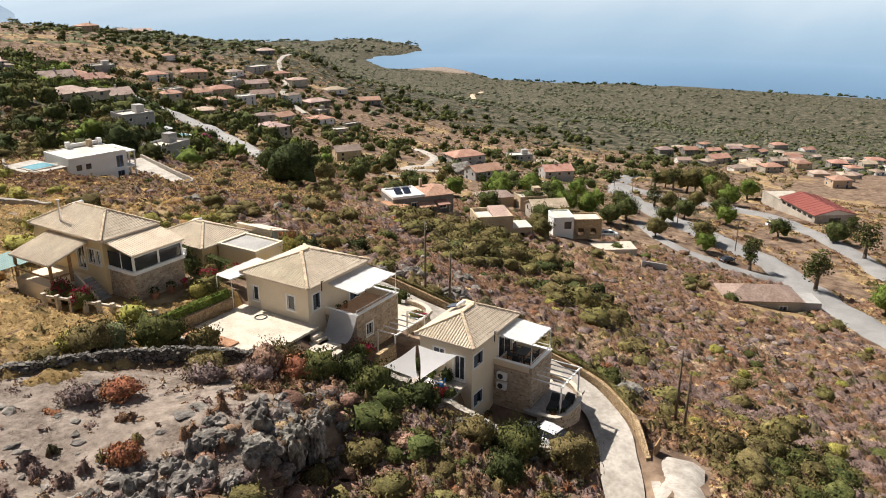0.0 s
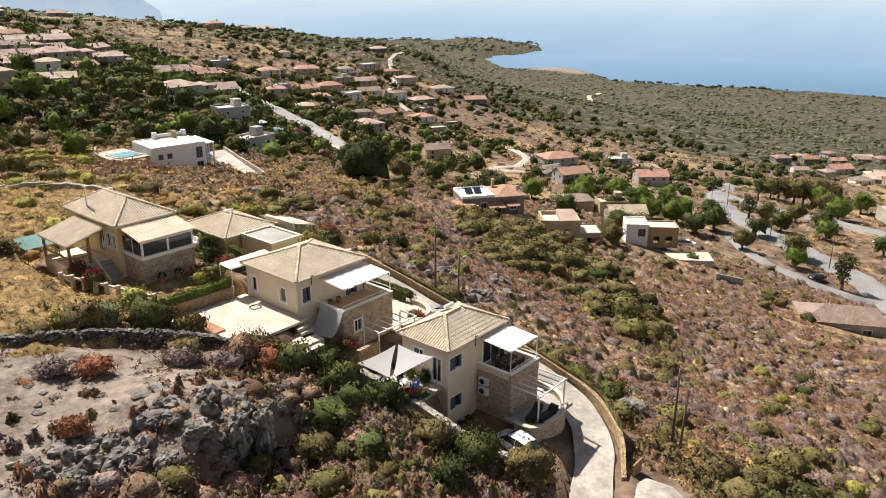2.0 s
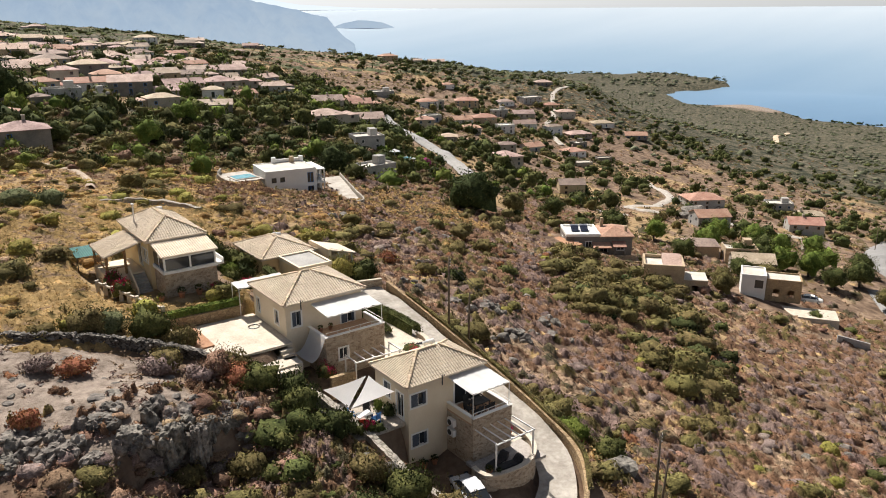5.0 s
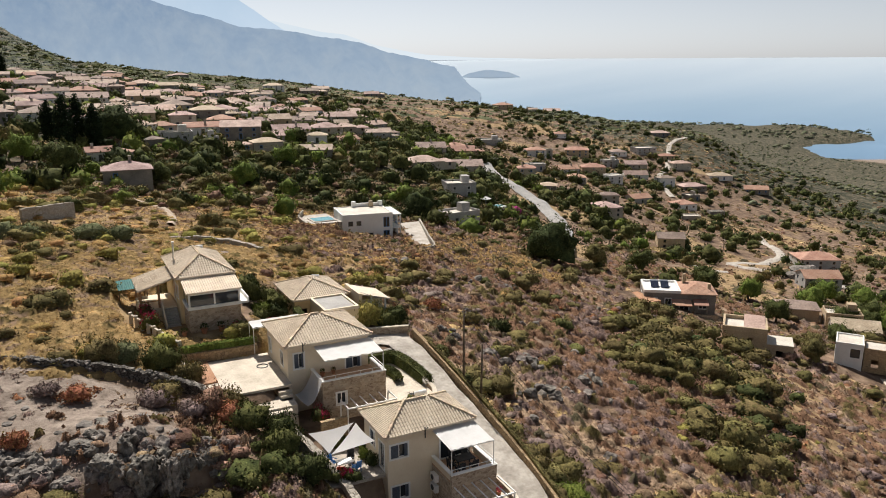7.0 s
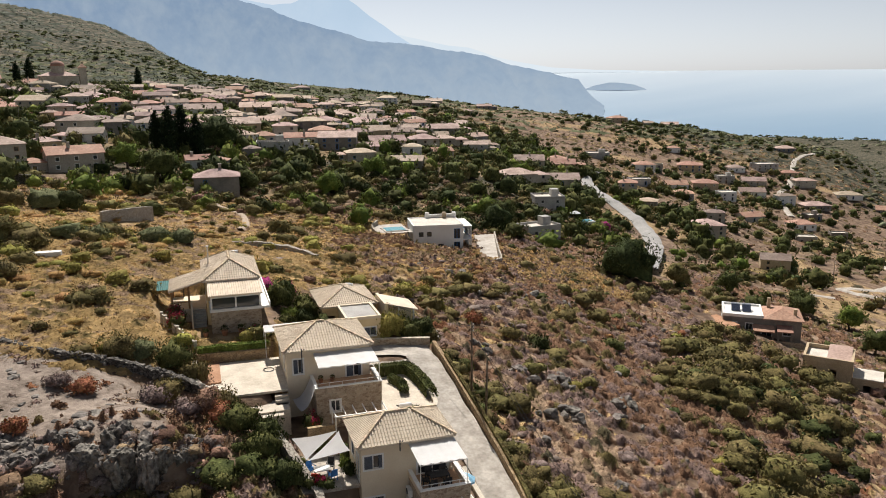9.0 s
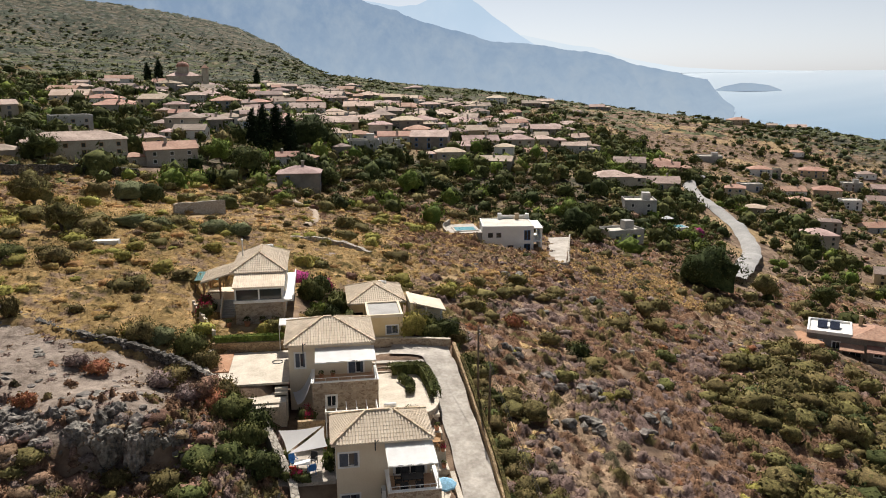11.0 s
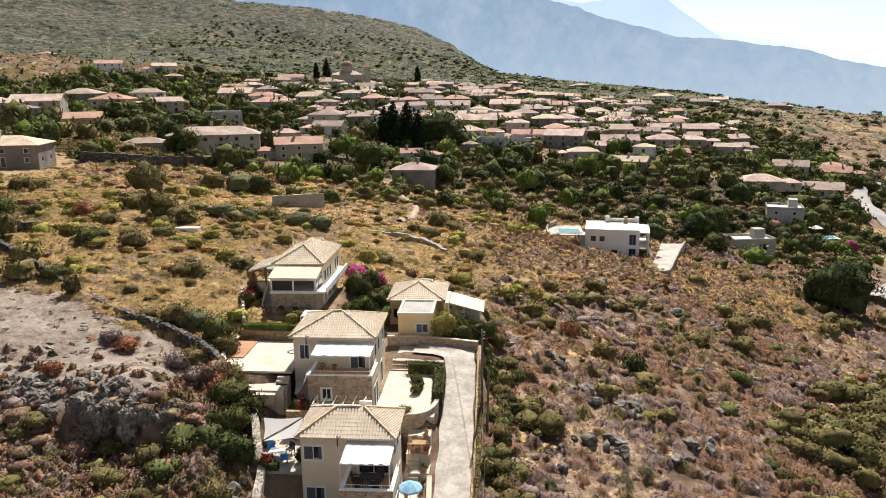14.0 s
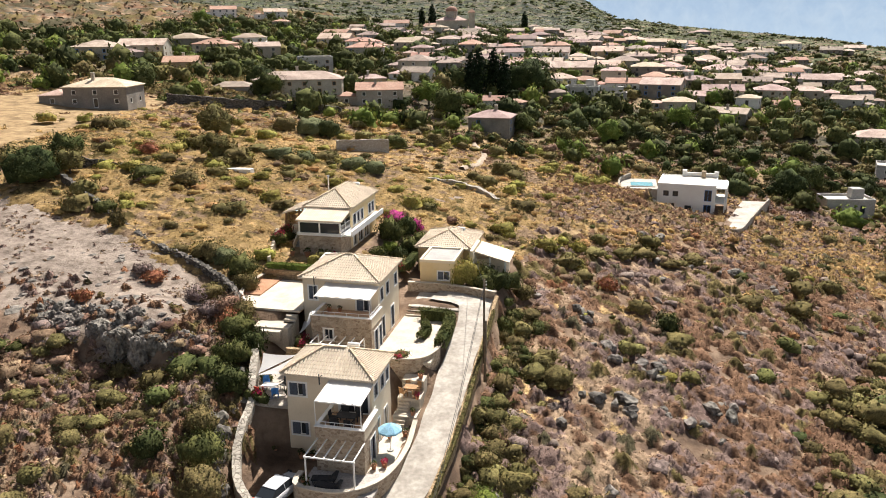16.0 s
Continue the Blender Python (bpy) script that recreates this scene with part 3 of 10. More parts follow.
gx, gy = graded(-2300, 3050, 4, 0.85, 40), graded(-900, 2700, 12, 0.85, 40)
X, Y = np.meshgrid(gx, gy)
Z = ground(X, Y)
R = np.hypot(X - 5, Y - 15)
patch = 0.5 + 0.5 * fbm(X, Y, 26, 51)
straw = np.clip(step(2, -8, X - 0.12 * (Y - 40)) * step(16, 24, Y + 0.12 * X) + step(13, 16, X) * step(24, 18, X) * step(2, -6, Y) * step(-26, -18, Y), 0, 1)
straw = np.clip(straw * step(140, 100, Y) + 0.75 * step(0.62, 0.85, patch) * step(30, 60, R) + 0.45 * step(60, 110, X) * step(500, 200, X) * step(0.5, 0.75, patch), 0, 1) * step(900, 500, R)
straw = np.clip(straw + 0.85 * step(36, 66, Y - 3 * fbm(X, Y, 14, 53)) * step(54, 16, X) * step(8, 14, X) * step(130, 100, Y), 0, 1)
bare = np.exp(-(((X - 1950) / 55) ** 4 + ((Y - 1200) / 110) ** 4)) + step(-11.5, -15, X) * step(19.5 - 0.55 * (X + 20), 17 - 0.55 * (X + 20), Y) * step(1, 4, Y + 0.2 * (X + 16)) + 0.9 * np.exp(-(((X + 4) / 9) ** 2 + ((Y - 62) / 8) ** 2))
scrub = np.clip(step(900, 1200, R) + step(400, 540, X + 0.25 * Y) * step(620, 420, Y - 0.25 * X) + step(430, 560, Y) * step(260, 40, X) + 0.55 * step(105, 150, Y) * step(140, 90, X) + 0.15 * step(70, 130, X) * step(60, 100, Y), 0, 1)
scrub = scrub * (1 - np.exp(-(((X - 1950) / 55) ** 4 + ((Y - 1200) / 110) ** 4)))
cover = np.stack([straw, np.clip(bare, 0, 1), scrub, np.ones_like(X)], -1)
tagged(sheet("ground", X, Y, Z, ground_mat(), cover), "dry stony hillside of brown earth, straw and scrub", "hillside", kind="structure")

# the sea: level, and lifting with the bulge of the horizon far out
sr, sa = np.concatenate([np.linspace(200, 2800, 14), np.linspace(2950, 4930, 40)]), np.radians(np.arange(-60, 135.1, 1.5))
SR, SA = np.meshgrid(sr, sa)
SZ = -250 + 302 * np.clip((SR - 3000) / 1930, 0, 1) ** 1.3
tagged(sheet("water", SR * np.sin(SA), SR * np.cos(SA), SZ, SEA), "calm pale blue sea with haze in its colour", "sea", kind="structure")


def range_of_hills(name, label, crest, dist, depth, base, rough, material, seed):
    """A mountain range along a bearing: crest as (degrees right of +y, degrees up)."""
    az = np.arange(crest[0][0], crest[-1][0] + 0.01, 0.12)
    el = np.interp(az, [c[0] for c in crest], [c[1] for c in crest])
    t = np.linspace(0, 1, 22)[:, None]
    d = dist - depth * (1 - t) + 0 * az
    top = 26 + np.tan(np.radians(el)) * dist
    a = np.radians(az) + 0 * d
    gully = fbm(az * 1.7 + 3 * t, t * 3 + 0 * az, 1.6, seed, 4)
    z = base + np.maximum(top - base, 2) * (t**1.15) + rough * gully * np.sin(np.pi * np.clip(t, 0, 1) ** 0.8) * np.clip((top - base) / 250, 0.1, 1) + rough * 0.1 * gully
    return tagged(sheet(name, d * np.sin(a), d * np.cos(a), z, material), label, "mountains", kind="structure")


# self-lit ranges: the haze sits in their emission colours
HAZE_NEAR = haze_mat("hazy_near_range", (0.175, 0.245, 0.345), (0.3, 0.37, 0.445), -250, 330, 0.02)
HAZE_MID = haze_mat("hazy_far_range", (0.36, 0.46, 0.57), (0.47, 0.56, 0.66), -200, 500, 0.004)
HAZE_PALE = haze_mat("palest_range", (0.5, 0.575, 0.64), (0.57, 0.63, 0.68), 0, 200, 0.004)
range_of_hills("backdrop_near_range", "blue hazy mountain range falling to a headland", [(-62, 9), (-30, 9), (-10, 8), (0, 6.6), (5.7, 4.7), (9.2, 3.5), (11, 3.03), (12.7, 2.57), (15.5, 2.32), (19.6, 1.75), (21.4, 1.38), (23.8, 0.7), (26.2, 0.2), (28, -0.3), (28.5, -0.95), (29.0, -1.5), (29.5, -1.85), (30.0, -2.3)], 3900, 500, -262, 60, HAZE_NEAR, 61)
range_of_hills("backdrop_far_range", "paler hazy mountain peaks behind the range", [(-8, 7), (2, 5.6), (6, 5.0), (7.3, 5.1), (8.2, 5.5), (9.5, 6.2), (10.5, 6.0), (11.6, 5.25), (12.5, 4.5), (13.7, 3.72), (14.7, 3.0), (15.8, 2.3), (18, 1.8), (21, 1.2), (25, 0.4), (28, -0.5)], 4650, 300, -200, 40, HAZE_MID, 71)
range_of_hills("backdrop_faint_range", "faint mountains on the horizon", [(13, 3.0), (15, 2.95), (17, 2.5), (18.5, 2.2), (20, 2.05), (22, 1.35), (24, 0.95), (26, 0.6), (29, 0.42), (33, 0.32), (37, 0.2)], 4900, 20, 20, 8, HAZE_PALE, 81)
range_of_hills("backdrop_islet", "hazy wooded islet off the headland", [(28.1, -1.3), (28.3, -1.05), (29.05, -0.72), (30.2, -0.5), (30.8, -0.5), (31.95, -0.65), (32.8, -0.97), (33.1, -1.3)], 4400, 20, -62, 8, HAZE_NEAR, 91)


def drape(name, pts, width, material, label, lift=0.12, stepm=2.0, level=None):
    """A road or path laid on the ground along a line; level gives its own heights."""
    c = spline(pts, stepm)
    d = np.gradient(c[:, :2], axis=0)
    d /= np.linalg.norm(d, axis=1)[:, None]
    side = np.stack([d[:, 1], -d[:, 0]], -1)
    mb = MB()
    k = 5
    for i, (p, s) in enumerate(zip(c, side)):
        w = width * (1 + 0.04 * math.sin(i * 0.9))
        mid = ground(np.array([p[0] + s[0] * w * o for o in (-0.5, 0, 0.5)]), np.array([p[1] + s[1] * w * o for o in (-0.5, 0, 0.5)]))
        for j in range(k):
            o = (j / (k - 1) - 0.5) * w
            x, y = p[0] + s[0] * o, p[1] + s[1] * o
            z = (p[2] if level else float(mid.max())) + lift - (0.5 if j in (0, k - 1) and not level else 0)
            mb.v.append((x, y, z))
    n = len(c)
    mb.f = [(i * k + j, i * k + j + 1, i * k + k + j + 1, i * k + k + j) for i in range(n - 1) for j in range(k - 1)]
    return tagged(new(name, mb.mesh(name, material, True)), label, name, kind="structure")


drape("lane", LANE_LINE, 2.9, LANE, "pale worn concrete lane between garden walls", 0.02, 0.7, level=True)
drape("lower_road", [(6.8, -14.2), (4.6, -14.6), (1.4, -15.6), (-4, -18.5), (-10, -22)], 3.6, LANE, "pale concrete road below the gate", 0.1, 1.0)
drape("road", [(300, 80), (246, 72), (201, 54), (173, 33), (163, 21), (154, 9.5), (144, -1.2), (136, -7.2), (113, -19.5), (101, -26), (80, -38)], 9.0, ASPHALT, "grey worn asphalt main road", 0.15)
drape("upper_road", [(246, 72), (236, 60), (229, 45), (224, 28), (215, 10), (198, -3), (180, -14), (157, -25.6), (130, -40)], 7.5, ASPHALT, "grey asphalt road beside the long building", 0.18)
drape("side_road", [(158, 36), (140, 22), (134.5, 11), (131.5, 1), (135, -7)], 4.0, ASPHALT, "narrow asphalt side road", 0.2)
drape("village_road", [(90, 102), (104, 121), (121, 146), (132, 170), (136.5, 188), (137, 202), (138.5, 216), (148, 240), (165, 262)], 5.2, mat("bleached_asphalt", (0.26, 0.25, 0.235), (0.36, 0.345, 0.32), 0.2, bump=0.1), "pale road climbing through the hamlet", 0.75)
drape("hamlet_road", [(205, 80), (173.8, 123), (188.5, 126), (213, 138), (234, 160), (262, 190)], 4.0, LANE, "pale track between the hamlet houses", 0.15)
drape("garden_path", [(158, 112), (150, 118), (163, 133.8), (171, 148)], 3.0, LANE, "white concrete drive", 0.15)
drape("hill_path", [(286, 270), (294, 283), (322, 320), (345, 338), (400, 395), (440, 420)], 4.0, LANE, "pale road up the ridge", 0.2)
drape("street", [(74, 236), (79.9, 273.6), (88, 310), (101.5, 349), (115, 395), (129.7, 442)], 4.5, LANE, "pale street climbing between the village houses", 0.25)
drape("coast_path", [(700, 420), (900, 520), (1150, 640), (1350, 760), (1500, 820)], 9.0, mat("sandy_track", (0.5, 0.36, 0.24), (0.62, 0.48, 0.34), 0.05), "sandy track across the plain", 1.0, 12)
drape("field_path", [(-3, 84), (-1.5, 92), (-2, 102), (-6, 112)], 1.6, mat("trodden_earth", (0.32, 0.24, 0.17), (0.44, 0.35, 0.26), 0.6), "trodden field path", 0.3, 1.0)


def wall_path(name, pts, thick, material, label, category="wall", low=0.6, cap=None, kind="structure", rough=0.0, stepm=0.5):
    """A wall along a line of (x, y, height of its top), footed below the ground."""
    c = spline(pts, stepm)
    d = np.gradient(c[:, :2], axis=0)
    d /= np.linalg.norm(d, axis=1)[:, None]
    side = np.stack([-d[:, 1], d[:, 0]], -1)
    mb, cp = MB(), MB()
    for i, (p, s) in enumerate(zip(c, side)):
        a = p[:2] + s * (thick / 2 + rough * rng.uniform(-0.5, 0.5))
        b = p[:2] - s * (thick / 2 + rough * rng.uniform(-0.5, 0.5))
        top = p[2] + rough * rng.uniform(-1, 1)
        foot = min(gz(*a), gz(*b), top - 0.2) - low
        mb.v += [(*a, foot), (*a, top), (*b, top + rough * rng.uniform(-0.5, 0.5)), (*b, foot)]
        if cap:
            a2, b2 = p[:2] + s * (thick / 2 + 0.05), p[:2] - s * (thick / 2 + 0.05)
            cp.v += [(*a2, top + 0.002), (*a2, top + 0.09), (*b2, top + 0.09), (*b2, top + 0.002)]
    n = len(c)
    for m in (mb, cp):
        if m.v:
            m.f = [(4 * i + j, 4 * i + 4 + j, 4 * i + 4 + (j + 1) % 4, 4 * i + (j + 1) % 4) for i in range(n - 1) for j in range(4)]
            m.f += [(0, 1, 2, 3), (4 * n - 1, 4 * n - 2, 4 * n - 3, 4 * n - 4)]
    ob = solid(name, mb, material, label, category, kind=kind)
    if cap:
        part("coping", cp, cap, ob, "pale flat coping")
    return ob

# ---- plants ----
def leaves(n, lobes, leaf, seed, flat=0.0, narrow=0.55, up=0.0, inner=0.25):
    """n leaf sprays as quads on a handful of lobes (x, y, z, rx, ry, rz), thinner towards the inside, with a ragged outline."""
    g = np.random.default_rng(seed)
    lobes = np.array(lobes, float)
    size = lobes[:, 3] * lobes[:, 4] + lobes[:, 5] * lobes[:, 3]
    k = g.choice(len(lobes), n, p=size / size.sum())
    d = g.normal(size=(n, 3))
    d /= np.linalg.norm(d, axis=1)[:, None]
    d[:, 2] = np.where(d[:, 2] < -0.35, -d[:, 2], d[:, 2])
    rad = np.where(g.random(n) < inner, g.uniform(0.4, 0.8, n), g.uniform(0.8, 1.12, n))
    c = lobes[k, :3] + d * lobes[k, 3:] * rad[:, None]
    nrm = d + g.normal(size=(n, 3)) * 0.7 + np.array([0, 0, 0.35])
    nrm /= np.linalg.norm(nrm, axis=1)[:, None]
    t = np.cross(nrm, g.normal(size=(n, 3)) * [1, 1, 0.4] + np.array([0, 0, up]))
    t /= np.linalg.norm(t, axis=1)[:, None] + 1e-9
    b = np.cross(nrm, t)
    s = leaf * g.uniform(0.6, 1.4, (n, 1))
    q = np.stack([c - t * s * narrow, c + b * s * 0.75 - t * s * 0.1, c + t * s * narrow, c - b * s + nrm * s * 0.3], 1)
    return q


def quads(name, form, material):
    """A mesh of four-cornered faces: separate quads, or corners and faces that share them and are shaded softly."""
    soft = isinstance(form, tuple)
    v, f = form if soft else loose(form)
    me = bpy.data.meshes.new(name)
    me.vertices.add(len(v))
    me.vertices.foreach_set("co", v.reshape(-1).astype(np.float32))
    me.loops.add(f.size)
    me.loops.foreach_set("vertex_index", f.ravel().astype(np.int32))
    me.polygons.add(len(f))
    me.polygons.foreach_set("loop_start", np.arange(0, f.size, 4, dtype=np.int32))
    me.polygons.foreach_set("use_smooth", np.full(len(f), soft))
    me.update(calc_edges=True)
    me.materials.append(material)
    return me


def bush_lobes(seed, n=5, spread=0.5, tall=0.75):
    g = np.random.default_rng(seed)
    out = [(0, 0, tall * 0.5, 0.62, 0.62, tall * 0.5)]
    for _ in range(n):
        a, r = g.uniform(0, 6.28), g.uniform(0.25, spread + 0.15)
        k = g.uniform(0.28, 0.46)
        out.append((r * math.cos(a), r * math.sin(a), g.uniform(0.3, 0.75) * tall, k, k, k * g.uniform(0.7, 1.0)))
    return out


def loose(q):
    """Separate quads as corners and faces."""
    return q.reshape(-1, 3), np.arange(len(q) * 4).reshape(-1, 4)


def merged(*forms):
    base, vs, fs = 0, [], []
    for v, f in forms:
        vs.append(v)
        fs.append(f + base)
        base += len(v)
    return np.concatenate(vs), np.concatenate(fs)


def sized(form, k, off=(0, 0, 0)):
    return form[0] * np.array(k) + np.array(off), form[1]


def cushion(seed, n, leaf, tall=0.6, narrow=0.45, rim=9, tiers=(-0.2, 0.25, 0.7, 1.15), rough=0.34):
    """A unit shrub: a dense lumpy heart of foliage, with small loose sprays standing out of it all round."""
    g = np.random.default_rng(seed)
    at = Vector((seed * 3.7, seed * 1.3, 0))

    def reach(d):
        v = Vector(d)
        return 0.86 * (1 + rough * 1.3 * noise.noise(v * 1.5 + at) + rough * noise.noise(v * 3.6 + at) + rough * 0.4 * noise.noise(v * 9.0 + at))

    low = tall * 0.42
    verts, k0 = [], 0
    for m, e in enumerate(tiers):
        for k in range(rim):
            a = 6.2832 * (k + 0.5 * (m % 2) + g.uniform(-0.25, 0.25)) / rim
            d = np.array([math.cos(a) * math.cos(e), math.sin(a) * math.cos(e), math.sin(e)])
            verts.append(d * reach(d) * [0.9, 0.9, tall * 0.62] + [0, 0, low])
    verts.append(np.array([0, 0, low + tall * 0.62 * reach((0, 0, 1))]))
    top = len(verts) - 1
    faces = [(m * rim + k, m * rim + (k + 1) % rim, (m + 1) * rim + (k + 1) % rim, (m + 1) * rim + k) for m in range(len(tiers) - 1) for k in range(rim)]
    last = (len(tiers) - 1) * rim
    faces += [(last + k, last + (k + 1) % rim, last + (k + 2) % rim, top) for k in range(0, rim, 2)]
    core = (np.array(verts), np.array(faces))
    if not n:
        return core
    d = g.normal(size=(n, 3))
    d[:, 2] = np.abs(d[:, 2]) - 0.25
    d /= np.linalg.norm(d, axis=1)[:, None]
    r = np.array([reach(v) for v in d])[:, None] * g.uniform(0.93, 1.16, (n, 1))
    c = d * r * [1, 1, tall * 0.68] + [0, 0, low]
    nrm = d + g.normal(size=(n, 3)) * 0.5 + [0, 0, 0.2]
    nrm /= np.linalg.norm(nrm, axis=1)[:, None]
    t = np.cross(nrm, g.normal(size=(n, 3)))
    t /= np.linalg.norm(t, axis=1)[:, None] + 1e-9
    b = np.cross(nrm, t)
    sz = leaf * g.uniform(0.5, 1.3, (n, 1))
    q = np.stack([c - t * sz * narrow, c + b * sz * 0.8, c + t * sz * narrow, c - b * sz * 0.8 + nrm * sz * 0.5], 1)
    return merged(core, loose(q))


def scatter(name, places, protos, material, label, category):
    """Many plants as one sheet of foliage. places: rows of x, y, z, size, turn; protos: leaf sprays of unit plants."""
    g = np.random.default_rng(len(places))
    places = np.array(places, float)
    which = g.integers(0, len(protos), len(places))
    out = []
    for k, (pv, pf) in enumerate(protos):
        p = places[which == k]
        if not len(p):
            continue
        c, s = np.cos(p[:, 4]), np.sin(p[:, 4])
        sq = g.uniform(0.75, 1.25, (len(p), 1))
        v = pv[None] * p[:, 3][:, None, None]
        x = v[..., 0] * c[:, None] - v[..., 1] * s[:, None] + p[:, 0][:, None]
        y = v[..., 0] * s[:, None] + v[..., 1] * c[:, None] + p[:, 1][:, None]
        z = v[..., 2] * sq + p[:, 2][:, None]
        faces = pf[None] + (np.arange(len(p)) * len(pv))[:, None, None]
        out.append((np.stack([x, y, z], -1).reshape(-1, 3), faces.reshape(-1, 4)))
    return tagged(new(name, quads(name, merged(*out), material)), label, category, kind="stuff")


def carpet(name, box, res, plants, sprays, spray, kinds, where, label, category, seed, tall=0.55, low=0.25):
    """Low growth grown together: cushions of several kinds that touch and overlap, with loose twigs over them.
    kinds: rows of colour, share, size, height; where(x, y): how thickly it grows, 0 to 1."""
    x0, x1, y0, y1 = box
    g = np.random.default_rng(seed)
    gx_, gy_ = np.arange(x0, x1 + res, res), np.arange(y0, y1 + res, res)
    U, V = np.meshgrid(gx_, gy_)
    U = U + g.uniform(-0.3, 0.3, U.shape) * res
    V = V + g.uniform(-0.3, 0.3, V.shape) * res
    top, col = np.full(U.shape, -low), np.zeros((*U.shape, 3))
    share = np.array([k[1] for k in kinds], float)
    x, y = g.uniform(x0, x1, plants), g.uniform(y0, y1, plants)
    keep = free(x, y) & (g.random(plants) < where(x, y))
    x, y = x[keep], y[keep]
    # each kind has its own stretches of the hillside
    like = np.stack([np.log(sh) + 1.6 * fbm(x, y, 13, seed * 7 + i * 3) + 0.9 * g.gumbel(size=len(x)) for i, sh in enumerate(share)])
    kind = like.argmax(0)
    for a, b, k in zip(x, y, kind):
        c, _, size, high = kinds[k]
        r = size * g.uniform(0.55, 1.25)
        h = high * tall * g.uniform(0.6, 1.3)
        i0, i1 = max(0, int((b - r - y0) / res)), int((b + r - y0) / res) + 2
        j0, j1 = max(0, int((a - r - x0) / res)), int((a + r - x0) / res) + 2
        dx, dy = U[i0:i1, j0:j1] - a, V[i0:i1, j0:j1] - b
        turn = np.arctan2(dy, dx)
        d2 = (dx * dx + dy * dy) / (r * r * (0.72 + 0.2 * np.sin(3 * turn + 9 * a) + 0.16 * np.sin(5 * turn + 7 * b)) ** 2)
        hh = np.where(d2 < 1, h * (1 - d2) * g.uniform(0.55, 1.15, d2.shape) - 0.04, -low)
        up = hh > top[i0:i1, j0:j1]
        top[i0:i1, j0:j1][up] = hh[up]
        col[i0:i1, j0:j1][up] = (np.array(c) * g.uniform(0.78, 1.24) * g.uniform(0.72, 1.28, (*d2.shape, 1)))[up]
    on = top > -low
    top = top + np.where(on, g.uniform(-0.5, 0.5, U.shape) * min(res * 0.6, 0.4), 0)
    Zg = ground(U, V) + top
    ny, nx = U.shape
    ix = np.arange(nx * ny).reshape(ny, nx)
    q = np.stack([ix[:-1, :-1], ix[:-1, 1:], ix[1:, 1:], ix[1:, :-1]], -1).reshape(-1, 4)
    q = q[on.ravel()[q].any(1)]
    col[~on] = kinds[0][0]
    vs, cs = np.stack([U, V, Zg], -1).reshape(-1, 3), col.reshape(-1, 3)
    live = np.flatnonzero(on.ravel())
    pick = g.choice(live, min(sprays, len(live) * 6))
    c = vs[pick] + g.uniform(-0.6, 0.6, (len(pick), 3)) * [res, res, 0.05]
    way = g.normal(size=(len(pick), 3)) * [1.0, 1.0, 0.5] + [0, 0, 0.3]
    way /= np.linalg.norm(way, axis=1)[:, None]
    side = np.cross(way, g.normal(size=(len(pick), 3)))
    side /= np.linalg.norm(side, axis=1)[:, None]
    s = spray * g.uniform(0.6, 1.5, (len(pick), 1))
    sp = np.stack([c - side * s * 0.3 - way * s * 0.4, c + side * s * 0.3 - way * s * 0.4, c + side * s * 0.22 + way * s * 0.6, c - side * s * 0.22 + way * s * 0.7], 1).reshape(-1, 3)
    sc = np.repeat(cs[pick] * g.uniform(0.75, 1.3, (len(pick), 1)), 4, 0)
    used = np.unique(q)
    back = np.full(len(vs), -1)
    back[used] = np.arange(len(used))
    q = np.concatenate([back[q], len(used) + np.arange(len(sp)).reshape(-1, 4)])
    vs, cs = np.concatenate([vs[used], sp]), np.concatenate([cs[used], sc])
    me = bpy.data.meshes.new(name)
    me.vertices.add(len(vs))
    me.vertices.foreach_set("co", vs.astype(np.float32).ravel())
    me.loops.add(q.size)
    me.loops.foreach_set("vertex_index", q.ravel().astype(np.int32))
    me.polygons.add(len(q))
    me.polygons.foreach_set("loop_start", np.arange(0, q.size, 4, dtype=np.int32))
    at = me.color_attributes.new("cover", "FLOAT_COLOR", "POINT")
    at.data.foreach_set("color", np.concatenate([cs, np.ones((len(cs), 1))], 1).astype(np.float32).ravel())
    me.update(calc_edges=True)
    me.materials.append(STALKS if category == "grass" else COVER)
    return tagged(new(name, me), label, category, kind="stuff")


TAKEN = []          # round places where nothing grows: x, y, radius


def free(x, y, tight=1.0):
    if not TAKEN:
        return np.ones(len(x), bool)
    t = np.array(TAKEN)
    return ((x[:, None] - t[:, 0]) ** 2 + (y[:, None] - t[:, 1]) ** 2 > (t[:, 2] * tight) ** 2).all(1)


def sow(n, x0, x1, y0, y1, size, density=None, seed=0, sink=0.05, tight=1.0):
    """Up to n free places in a rectangle, kept with the chance that density(x, y) gives."""
    g = np.random.default_rng(seed)
    x, y = g.uniform(x0, x1, n), g.uniform(y0, y1, n)
    keep = free(x, y, tight)
    if density is not None:
        keep &= g.random(n) < density(x, y)
    x, y = x[keep], y[keep]
    s = size[0] * 0.8 + (size[1] * 1.15 - size[0] * 0.8) * g.random(len(x)) ** 1.8
    return np.stack([x, y, ground(x, y) - sink * s, s, g.uniform(0, 6.28, len(x))], -1)


